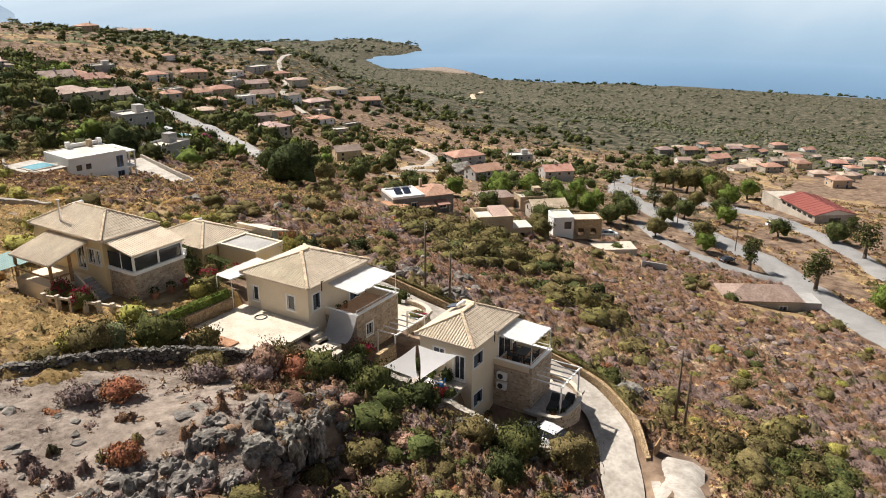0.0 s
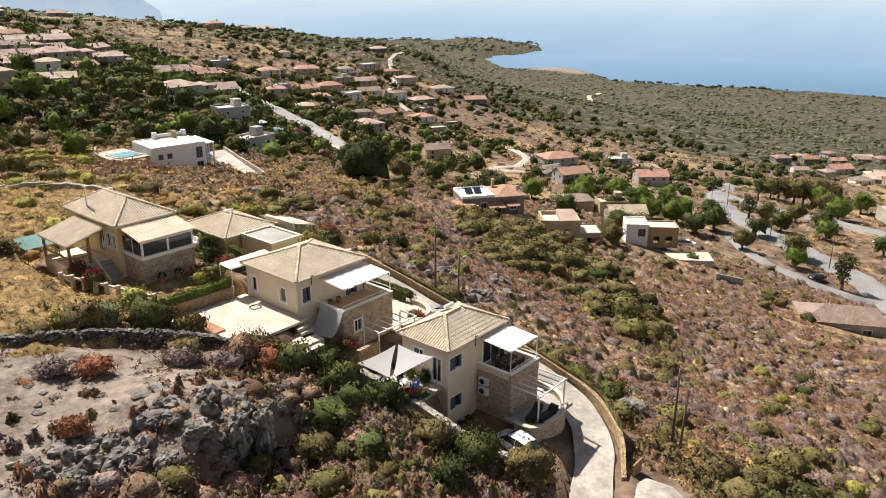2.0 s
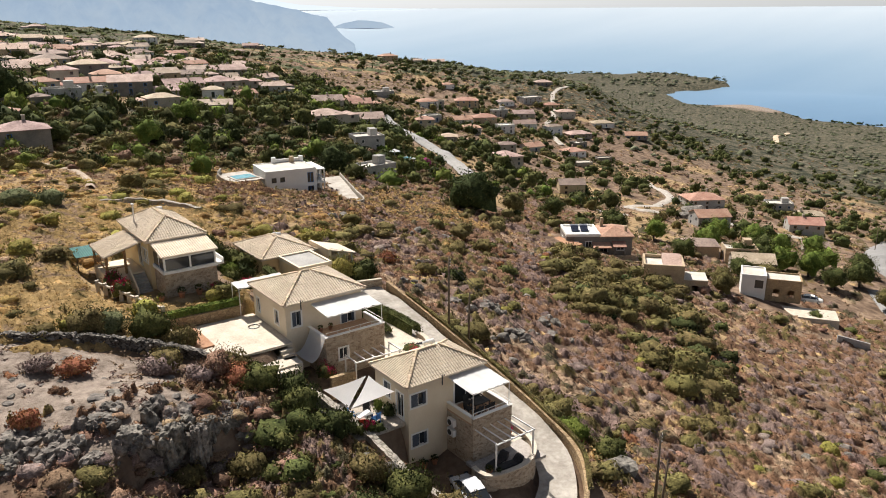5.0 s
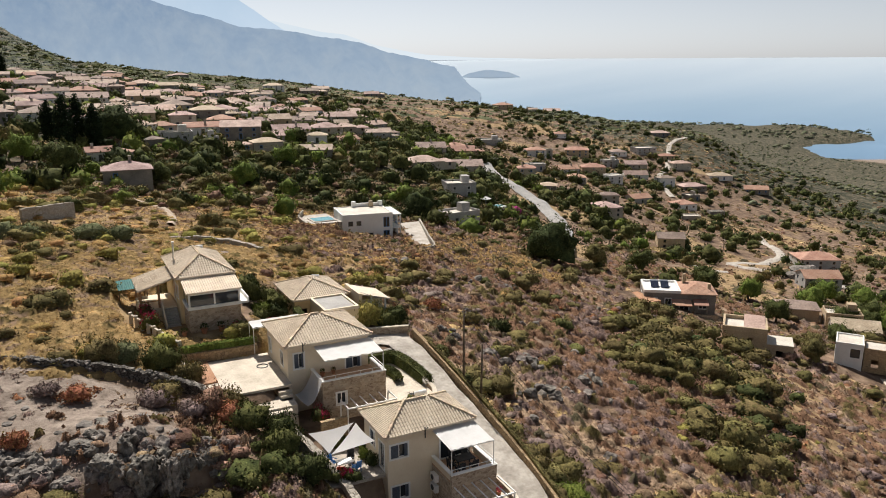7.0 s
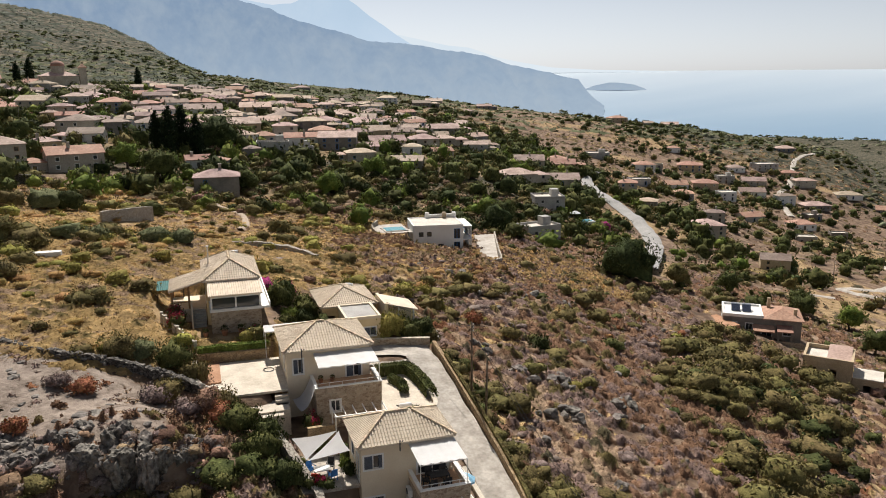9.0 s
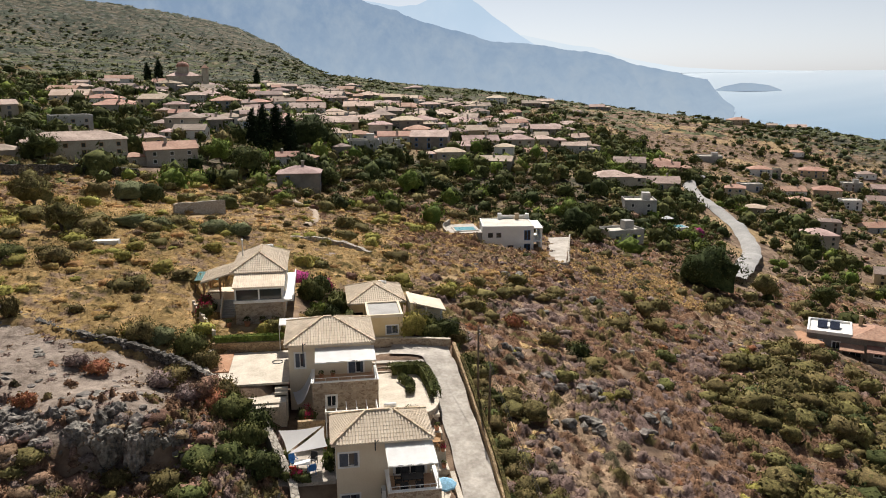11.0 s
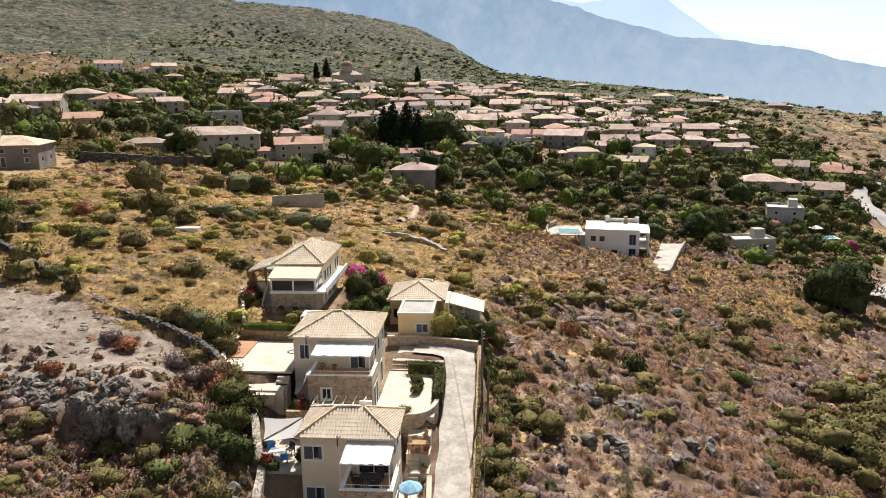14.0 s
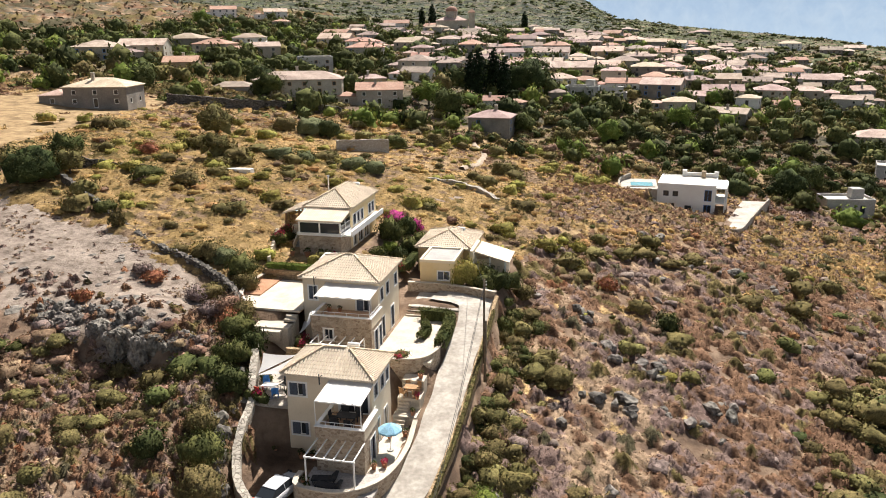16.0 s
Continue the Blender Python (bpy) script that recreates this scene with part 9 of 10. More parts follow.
tree("olive", -42.3, 69.3, 6.0, label="thin-leaved olive tree in the straw field")
for x, y, w, h, z, k, lab in ((-3.0, 41.6, 3.2, 2.6, 0.6, "magenta", "magenta bougainvillea in full bloom"), (0.0, 41.0, 2.2, 2.0, 0.4, "magenta", "magenta bougainvillea in full bloom"), (-12.6, 30.2, 2.2, 2.2, 1.6, "redflower", "red bougainvillea beside the steps"), (-12.6, 27.8, 1.8, 1.8, 1.8, "redflower", "red bougainvillea by the balustrade"), (1.4, 26.2, 2.2, 1.4, 0.0, "redflower", "red flowering shrub by the cottage wall"), (-0.8, 26.8, 1.6, 1.1, 0.3, "redflower", "red flowering shrub in the garden"),
                              (6.9, 9.5, 1.7, 0.6, -2.2, "redflower", "red flowers trailing over the stone wall"), (-1.9, 8.9, 1.6, 1.2, -1.9, "redflower", "red flowering shrub by the terrace block"), (-2.6, 1.2, 0.9, 0.9, -3.0, "redflower", "red flowers on the boundary wall"), (104.5, 147, 4.5, 3.6, None, "magenta", "large magenta bougainvillea by the road"), (12, 196, 3.5, 3.0, None, "magenta", "magenta bougainvillea between the houses"), (64, 214, 3.5, 3.0, None, "magenta", "magenta bougainvillea between the houses")):
    bush("magenta" if k == "magenta" else "green", x, y, w, h, lab, "bougainvillea", 300, 0.1, z, "flowering shrubs", None if k == "magenta" else k)

for x, y, w, h, k in ((-3.3, 1.3, 1.1, 0.9, "green"), (-0.2, 2.2, 0.9, 1.2, "dark"), (-3.5, 4.6, 1.2, 0.9, "green"), (-0.3, 3.6, 0.8, 1.0, "bright"), (-2.0, 0.9, 1.0, 0.8, "dark"), (0.1, 5.2, 1.2, 1.3, "dark"), (-1.4, 6.3, 1.4, 1.2, "green")):
    bush(k, x, y, w, h, "leafy potted shrub on the terrace of the sails", n=160, leaf=0.1, z=-3.05, group="terrace shrubs")

# ---- hedge, planting ----
def hedge(name, pts, width, h, label, kind="green", n=2600):
    c = spline(pts, 0.4)
    g = np.random.default_rng(4)
    lob = [(p[0], p[1], p[2] + h * 0.5, width * 0.5, width * 0.5, h * 0.52) for p in c]
    q = leaves(int(n * 1.5), lob, 0.085, 8, inner=0.0)
    core = []
    for a, b in zip(c, c[1:]):
        d = np.array([-(b[1] - a[1]), b[0] - a[0], 0]) / (np.hypot(*(b - a)[:2]) + 1e-9) * width * 0.46
        u, v = np.array([0, 0, 0.05]), np.array([0, 0, h * 0.86])
        k = 0.8
        core += [[a - d + u, b - d + u, b - d * k + v, a - d * k + v], [b + d + u, a + d + u, a + d * k + v, b + d * k + v], [a - d * k + v, b - d * k + v, b + d * k + v, a + d * k + v]]
    q = np.concatenate([q, np.array(core)])
    return tagged(new(name, quads(name, q, LEAF[kind])), label, "hedge")


hedge("hedge", [(6.2, 19.6, -2.5), (8.9, 19.4, -2.5), (9.5, 16.5, -2.5), (9.6, 12.8, -2.6)], 1.2, 1.2, "clipped green hedge along the lane")
hedge("hedge", [(7.0, 17.6, -2.5), (7.6, 16.0, -2.5), (7.4, 14.4, -2.5)], 0.9, 0.8, "clipped green hedge on the terrace", n=1200)
hedge("planting", [(-10.6, 20.9, 1.3), (-7.5, 20.9, 1.3), (-4.4, 20.8, 1.25)], 0.8, 0.75, "leafy green planting in the long planter", "bright", 1300)
hedge("planting", [(13.35, 20, -1.5), (13.4, 12.0, -2.9), (13.45, 5.0, -4.3), (13.2, -1.0, -5.6), (12.6, -5.8, -6.6), (9.7, -9.6, -7.1)], 0.42, 0.34, "planting in the top of the garden wall", "olive", 1700)
hedge("planting", [(0.0, 24.5, 0.3), (2.2, 27.0, 0.0), (2.6, 30.5, 0.2)], 1.0, 0.9, "mixed garden planting beside the path", "green", 900)

# ---- poles and wires ----
def pole(x, y, z0, z1, label, arms=True, lean=0.0):
    ob = thing("utility_pole", label, "utility pole", Matrix.Translation((x, y, z0)), "utility poles")
    part("shaft", MB().tube((0, 0, -0.5), (lean, 0, z1 - z0), 0.12, 0.08, 9), WOOD, ob, smooth=True)
    if arms:
        part("bracket", MB().tube((lean - 0.1, 0, z1 - z0 - 0.5), (lean + 0.25, 0, z1 - z0 - 0.4), 0.025), METAL, ob)
        for k in range(3):
            part("insulator", MB().tube((lean + 0.12, 0, z1 - z0 - 0.25 - 0.3 * k), (lean + 0.2, 0, z1 - z0 - 0.2 - 0.3 * k), 0.05), WHITE, ob)
    return ob


def wire(a, b, sag=0.8, r=0.018, label="thin black overhead wire"):
    mb = MB()
    a, b = Vector(a), Vector(b)
    pts = [a.lerp(b, i / 16) - Vector((0, 0, sag * 4 * (i / 16) * (1 - i / 16))) for i in range(17)]
    for p in pts:
        mb.v += [tuple(p + Vector(o) * r) for o in ((1, 0, -0.6), (-1, 0, -0.6), (0, 0, 1))]
    mb.f = [(3 * i + j, 3 * i + (j + 1) % 3, 3 * i + 3 + (j + 1) % 3, 3 * i + 3 + j) for i in range(16) for j in range(3)]
    return solid("overhead_wire", mb, METAL, label, "wire", "overhead wires")


pole(13.6, 13.05, -3.2, 4.3, "tall weathered timber utility pole beside the lane wall")
pole(14.1, 10.6, -3.8, 1.4, "short timber stay pole beside the lane wall", False, 0.1)
pole(14.4, -11.8, -9.2, -2.9, "timber utility pole in dry grass below the wall")
pole(13.8, -12.7, -10.3, -4.6, "leaning timber stay pole", False, 0.5)
wire((13.6, 13.05, 4.0), (14.4, -11.8, -3.1), 0.7)
wire((13.6, 13.05, 3.7), (14.4, -11.8, -3.4), 0.9)
wire((13.6, 13.05, 3.9), (9.2, 31.0, 1.9), 0.4)
wire((14.4, -11.8, -3.1), (-20, -38, -3.0), 1.2)
for x, y, h in ((196, 50, 9), (166, 27, 9), (150, 8, 9), (225, 66, 9), (175, 130, 8), (240, 170, 8)):
    pole(x, y, gz(x, y), gz(x, y) + h, "timber utility pole beside the road")

# ---- rocks ----
def rock_mesh(seed, n=2):
    bm = bmesh.new()
    bmesh.ops.create_icosphere(bm, subdivisions=n, radius=1.0)
    g = np.random.default_rng(seed)
    planes = [(Vector(v).normalized(), g.uniform(0.5, 0.85)) for v in g.normal(size=(9, 3))]
    for v in bm.verts:
        for nrm, d in planes:
            k = v.co.dot(nrm)
            if k > d:
                v.co -= nrm * (k - d) * 0.85
        v.co *= 1 + 0.36 * noise.noise(v.co * 2.1 + Vector((seed, 0, 0))) + 0.3 * abs(noise.noise(v.co * 4.1 + Vector((0, seed, 0)))) + 0.14 * noise.noise(v.co * 9.0 + Vector((seed, seed, 0)))
    me = bpy.data.meshes.new("rock")
    bm.to_mesh(me)
    bm.free()
    me.materials.append(ROCK)
    return me


ROCKS = [rock_mesh(s) for s in range(6)]
ROUGH_ROCKS = [rock_mesh(s + 20, 3) for s in range(6)]


def rock(x, y, size, k, tall=0.7, label="grey weathered limestone boulder", up=0.0, group="boulders"):
    ob = tagged(new("boulder", (ROUGH_ROCKS if group == "outcrop rocks" else ROCKS)[k % 6]), label, "rock", group)
    ob.matrix_world = Matrix.Translation((x, y, gz(x, y) + size * (0.18 * tall + up))) @ Matrix.Rotation((x * 3 + y) % 6.28, 4, "Z") @ Matrix.Diagonal((size, size * 0.8, size * tall, 1))
    return ob


def crag_mesh(seed):
    """An upright block of limestone split by deep upright clefts."""
    bm = bmesh.new()
    bmesh.ops.create_icosphere(bm, subdivisions=4, radius=1.0)
    for v in bm.verts:
        d = v.co.copy()
        cleft = abs(noise.noise(Vector((d.x * 2.3 + seed, d.y * 2.3, d.z * 0.5))))
        lump = noise.noise(d * 1.4 + Vector((0, seed, 0)))
        pit = noise.noise(d * 6.0 + Vector((seed, seed, 0)))
        v.co = d * (0.72 + 0.5 * min(cleft * 2.2, 0.55) + 0.3 * lump + 0.1 * pit)
        v.co.z = max(-0.9, min(v.co.z, 0.72 + 0.12 * pit))
    me = bpy.data.meshes.new("crag")
    bm.to_mesh(me)
    bm.free()
    me.materials.append(ROCK)
    return me


CRAGS = [crag_mesh(s) for s in (3, 11, 19)]
g = np.random.default_rng(8)
for k in range(84):
    t = k / 83
    x = -9.8 - 17.0 * t
    rock(x + g.uniform(-0.5, 0.5), 3.7 + 0.18 * (x + 16) + 4.6 * t * t + g.uniform(-1.8, 2.6), g.uniform(0.2, 0.8) * (1 - 0.2 * t), k, g.uniform(0.6, 1.3), "broken grey limestone of the outcrop's face", -0.1, "outcrop rocks")
for x, y, s_, k, h in ((-16.2, 3.2, 1.15, 0, 1.7), (-14.4, 3.1, 0.95, 1, 1.9), (-13.3, 4.0, 0.8, 2, 1.2), (-18.3, 3.9, 1.2, 1, 1.0), (-11.6, 4.6, 0.8, 0, 1.0), (-20.8, 3.2, 0.9, 2, 0.9), (-22.4, 5.0, 1.4, 0, 1.1), (-25.2, 5.2, 1.0, 1, 0.8), (-19.6, 6.0, 1.1, 2, 0.6), (-24.4, 7.6, 1.2, 1, 0.6)):
    ob = tagged(new("crag", CRAGS[k]), "rugged upright dark grey limestone crag over the scrub", "rock", "outcrop rocks")
    ob.matrix_world = Matrix.Translation((x, y, gz(x, y + 1.3) - 0.55 * h)) @ Matrix.Rotation(x * 2.1, 4, "Z") @ Matrix.Diagonal((s_, s_ * 0.85, h, 1))
for k in range(60):
    x, y = g.uniform(-36, -13), g.uniform(4.5, 20)
    if y < 17 - 0.55 * (x + 20):
        rock(x, y, g.uniform(0.2, 0.7) * (1.3 if y < 9 else 0.8), k, g.uniform(0.2, 0.45), "low grey stone in bare ground", -0.12, "field stones")
for k in range(60):
    rock(g.uniform(16, 75), g.uniform(-20, 70), g.uniform(0.35, 0.85), k, g.uniform(0.6, 1.0), "grey limestone rock among dry scrub", 0.15, "slope rocks")
for k, (x, y) in enumerate([(24.4, 25.5), (28.7, 24.8), (25.7, 17.1), (31.7, 18.7), (36.5, 22.1), (30.5, 64.6), (41, 58), (22, 31)]):
    for i in range(6):
        rock(x + g.uniform(-2.2, 2.2), y + g.uniform(-1.2, 1.2), g.uniform(0.4, 1.0), k + i, g.uniform(0.6, 1.0), "grey limestone ledge breaking through dry scrub", 0.3, "slope rocks")
for k, (x, y) in enumerate([(-3.9, -0.4), (-4.2, -1.6), (-3.6, -2.8), (-3.4, -3.8), (-3.0, -5.0), (-2.4, -6.2), (-1.6, -7.2), (-5.0, 2.2), (-5.4, 3.6), (-4.8, -2.4), (-4.4, -4.4), (-3.6, -6.4), (-2.6, -8.0)]):
    rock(x, y, 0.45 + 0.13 * (k * 7 % 5), k, 0.8, "pale limestone at the foot of the boundary wall", 0.25, "wall-foot rocks")
rock(16.2, -7.0, 1.5, 3, 0.8, "large pale limestone boulder below the wall", 0.1)
rock(17.4, -6.4, 0.9, 5, 0.7, "pale limestone boulder below the wall", 0.1)
for x, y, s in ((190, 112, 4.5), (200, 116, 3.5), (214, 118, 4.0), (180, 106, 3.2)):
    rock(x, y, s, int(x), 0.6, "grey rock ledge on the ridge slope", 0.0, "ridge ledges")

def wall_stones(wall, pts, count, seed, size=(0.14, 0.3), width=0.62, deep=0.9):
    """Loose stones laid up in a dry wall, each a piece of its own."""
    c = spline(pts, 0.25)
    g = np.random.default_rng(seed)
    for k in range(count):
        p = c[int(g.integers(0, len(c) - 1))]
        q = c[min(len(c) - 1, int(g.integers(0, 2)) + 1)]
        i = int(np.argmin(np.hypot(c[:, 0] - p[0], c[:, 1] - p[1])))
        d = c[min(i + 1, len(c) - 1)] - c[max(i - 1, 0)]
        n = np.array([-d[1], d[0]]) / (np.hypot(d[0], d[1]) + 1e-9)
        top = g.random() < 0.5
        off = g.uniform(-0.5, 0.5) * width if top else (0.5 if g.random() < 0.25 else -0.5) * width * 1.02
        z = p[2] + 0.02 if top else p[2] - g.uniform(0.05, deep)
        s = g.uniform(*size)
        ob = new("stone", STONES[k % 6])
        ob.parent = wall
        ob.matrix_local = Matrix.Translation((p[0] + n[0] * off, p[1] + n[1] * off, z)) @ Matrix.Rotation(g.uniform(0, 6.28), 4, "Z") @ Matrix.Diagonal((s, s * 0.75, s * 0.55, 1))


STONES = [rock_mesh(s + 40, 1) for s in range(6)]
wall_stones(DRY_WALL, [(-36, 28, 6.4), (-29.8, 24.3, 4.65), (-24, 20.9, 3.6), (-18.6, 18.7, 2.85), (-13.4, 16.2, 1.75), (-11.3, 14.6, 1.2), (-9.2, 12.0, 0.7)], 300, 3)

# ---- pergolas, sails, furniture ----
def pergola(x0, x1, y0, y1, z, zf, n, label, posts):
    ob = thing("pergola", label, "pergola", Matrix.Translation((x0, y0, zf)), "pergolas")
    w, d, h = x1 - x0, y1 - y0, z - zf
    part("front_beam", MB().box(-0.1, w + 0.1, -0.05, 0.05, h - 0.1, h), WHITE, ob)
    for i in range(n):
        u = w * i / (n - 1)
        part("rafter", MB().box(u - 0.035, u + 0.035, -0.2, d, h + 0.003, h + 0.09), WHITE, ob)
    for u, v in posts:
        part("post", MB().box(u * w - 0.05, u * w + 0.05, v * d - 0.05, v * d + 0.05, -0.05, h - 0.1), WHITE, ob)
    return ob


pergola(4.1, 7.7, -5.4, -2.96, -3.33, -5.95, 6, "white metal pergola over the front terrace", ((0, 0), (1, 0)))
pergola(-0.3, 3.9, 6.9, 8.6, -0.3, -2.6, 6, "white slatted pergola before the stone block", ((0, 0), (1, 0), (0, 1), (1, 1)))
solid("garden_wall", MB().box(-2.6, -0.4, 6.75, 7.1, -3.4, -0.95), STONE_TAN, "tan stone wall below the terrace block", "wall", kind="structure")


def sail(pts, label):
    """A tensioned three-cornered canvas with hollow edges."""
    A, B, C = (Vector(p) for p in pts)
    mid = (A + B + C) / 3
    mb, n, ix = MB(), 10, {}
    for i in range(n + 1):
        for j in range(n + 1 - i):
            u, v = i / n, j / n
            w = 1 - u - v
            p = A * u + B * v + C * w
            pull = 0.9 * (u * v + v * w + w * u)
            edge = min(u, v, w)
            p = p.lerp(mid, 0.5 * pull * (1 - min(1, edge * 3)) * 0.8)
            p.z -= 0.25 * pull
            ix[i, j] = len(mb.v)
            mb.v.append(tuple(p))
    for i in range(n):
        for j in range(n - i):
            mb.f.append((ix[i, j], ix[i + 1, j], ix[i, j + 1]))
            if j < n - i - 1:
                mb.f.append((ix[i + 1, j], ix[i + 1, j + 1], ix[i, j + 1]))
    return solid("shade_sail", mb, SAILCLOTH, label, "shade sail", "shade sails", smooth=True)


sail([(-4.05, 5.45, -0.94), (-0.62, 4.75, -0.48), (-3.3, 2.85, -1.55)], "white triangular shade sail over the sitting terrace")
sail([(-0.5, 4.6, -0.46), (-0.26, 1.24, -0.5), (-3.22, 2.65, -1.57)], "white triangular shade sail over the sitting terrace")
cl = MB()
for j in range(9):
    for i in range(9):
        u, v = i / 8, j / 8
        top, foot = Vector((-1.5, 12.3, 1.1)).lerp(Vector((-1.43, 9.65, 1.35)), u), Vector((-3.1, 12.1, -0.57)).lerp(Vector((-2.67, 9.9, -0.82)), u)
        p = foot.lerp(top, v)
        cl.v.append((p.x, p.y, p.z - 0.55 * math.sin(math.pi * v) - 0.12 * math.sin(math.pi * u)))
cl.f = [(j * 9 + i, j * 9 + i + 1, j * 9 + 10 + i, j * 9 + 9 + i) for j in range(8) for i in range(8)]
solid("shade_sail", cl, SAILCLOTH, "white canvas draped from the terrace to the ground", "shade sail", "shade sails", smooth=True)


def table(x, y, z, w, d, top, label, h=0.74):
    ob = thing("table", label, "table", Matrix.Translation((x, y, z)), "garden tables")
    part("tabletop", MB().box(-w / 2, w / 2, -d / 2, d / 2, h - 0.05, h), top, ob)
    for u in (-1, 1):
        for v in (-1, 1):
            part("leg", MB().box(u * (w / 2 - 0.07) - 0.03, u * (w / 2 - 0.07) + 0.03, v * (d / 2 - 0.07) - 0.03, v * (d / 2 - 0.07) + 0.03, 0, h - 0.052), METAL, ob)
    return ob


CHAIR = {}


def chair(x, y, z, turn, m=None, label="dark wicker garden chair on the terrace"):
    key = (m or DARK).name
    pos = Matrix.Translation((x, y, z)) @ Matrix.Rotation(radians(turn), 4, "Z")
    if key in CHAIR:
        ob = copy_thing(CHAIR[key], pos)
        ob["label"] = label
        return ob
    ob = thing("chair", label, "chair", pos, "garden chairs")
    part("seat", MB().box(-0.27, 0.27, -0.26, 0.26, 0.38, 0.46), m or DARK, ob)
    part("backrest", MB().hexa([(-0.27, 0.21, 0.462), (0.27, 0.21, 0.462), (0.27, 0.27, 0.462), (-0.27, 0.27, 0.462)], [(-0.25, 0.3, 0.95), (0.25, 0.3, 0.95), (0.25, 0.35, 0.95), (-0.25, 0.35, 0.95)]), m or DARK, ob)
    for u in (-1, 1):
        part("armrest", MB().box(u * 0.27 - 0.03, u * 0.27 + 0.03, -0.24, 0.24, 0.62, 0.66), m or DARK, ob)
        for v in (-1, 1):
            part("leg", MB().box(u * 0.24 - 0.025, u * 0.24 + 0.025, v * 0.22 - 0.025, v * 0.22 + 0.025, 0, 0.378), m or DARK, ob)
    CHAIR[key] = ob
    return ob


table(5.8, -1.3, -2.84, 1.5, 0.9, DARK, "dark dining table on the terrace under the awning")
for x, y, t in ((5.1, -2.1, 180), (6.2, -2.1, 180), (5.3, -0.5, 0), (6.4, -0.5, 0), (4.75, -1.3, 90)):
    chair(x, y, -2.84, t)
table(-2.2, 2.6, -3.05, 1.2, 0.8, WHITE, "white table under the shade sails")
chair(-2.8, 1.9, -3.05, 160, RED, "red cushioned chair under the shade sails")
chair(-1.5, 2.0, -3.05, 200, BLUE, "dark blue chair under the shade sails")
chair(-2.9, 3.4, -3.05, 30, BLUE, "dark blue chair under the shade sails")
chair(-1.4, 3.5, -3.05, -20, DARK, "dark chair under the shade sails")
table(8.5, 6.8, -4.2, 1.1, 0.8, WOODL, "wooden table on the landing")
for x, y, t in ((8.0, 6.3, 150), (9.0, 6.4, 210), (8.2, 7.3, 20), (8.9, 7.3, -20)):
    chair(x, y, -4.2, t, WOODL, "wooden chair on the landing")


def umbrella(x, y, z, zt, r):
    ob = thing("parasol", "pale blue round parasol standing on the terrace", "parasol", Matrix.Translation((x, y, z)))
    h = zt - z
    part("pole", MB().tube((0, 0, 0.05), (0, 0, h), 0.025), WHITE, ob)
    part("base", MB().tube((0, 0, 0), (0, 0, 0.08), 0.28, 0.24, 14), CONCRETE, ob)
    mb = MB()
    for i in range(8):
        a, b = 2 * math.pi * i / 8, 2 * math.pi * (i + 1) / 8
        p, q = (r * math.cos(a), r * math.sin(a), h - 0.5), (r * math.cos(b), r * math.sin(b), h - 0.5)
        pm, qm = (r * 0.5 * math.cos(a), r * 0.5 * math.sin(a), h - 0.2), (r * 0.5 * math.cos(b), r * 0.5 * math.sin(b), h - 0.2)
        mb.face((0, 0, h), pm, qm).face(pm, p, q, qm).face(p, (p[0], p[1], p[2] - 0.15), (q[0], q[1], q[2] - 0.15), q)
        part("rib", MB().tube((0, 0, h - 0.03), (p[0], p[1], p[2] - 0.03), 0.012, n=4), WHITE, ob)
    part("canopy", mb, BLUE_LIGHT, ob)
    return ob


umbrella(8.45, 0.75, -5.94, -3.6, 0.95)


def lounger(x, y, z, turn, label="black covered sun lounger on the terrace"):
    ob = thing("sun_lounger", label, "lounger", Matrix.Translation((x, y, z)) @ Matrix.Rotation(radians(turn), 4, "Z"), "loungers")
    bevelled(part("mattress", MB().box(-0.9, 0.9, -0.35, 0.35, 0.28, 0.42), DARK, ob), 0.05)
    part("backrest", MB().hexa([(0.5, -0.35, 0.425), (0.95, -0.35, 0.425), (0.95, 0.35, 0.425), (0.5, 0.35, 0.425)], [(0.85, -0.33, 0.8), (1.1, -0.33, 0.8), (1.1, 0.33, 0.8), (0.85, 0.33, 0.8)]), DARK, ob)
    for u in (-0.75, 0.75):
        for v in (-0.28, 0.28):
            part("leg", MB().box(u - 0.03, u + 0.03, v - 0.03, v + 0.03, 0, 0.278), DARK, ob)
    return ob


lounger(5.0, -4.4, -5.95, 10)
lounger(5.6, -5.2, -5.95, -4)


def pot(x, y, z, r, plant="green", label="clay pot with a green plant"):
    ob = thing("plant_pot", label, "plant pot", Matrix.Translation((x, y, z)), "plant pots")
    part("pot", MB().tube((0, 0, 0), (0, 0, 1.5 * r), r * 0.7, r, 12).tube((0, 0, 1.5 * r), (0, 0, 1.7 * r), r * 1.1, r * 1.1, 12), SOIL_POT, ob)
    q = leaves(60, [(0, 0, 2.3 * r, 1.2 * r, 1.2 * r, 1.0 * r)], 0.4 * r, int(abs(x * 10)), inner=0.1)
    f = new("plant", quads("plant", q, LEAF[plant]))
    f.parent = ob
    return ob


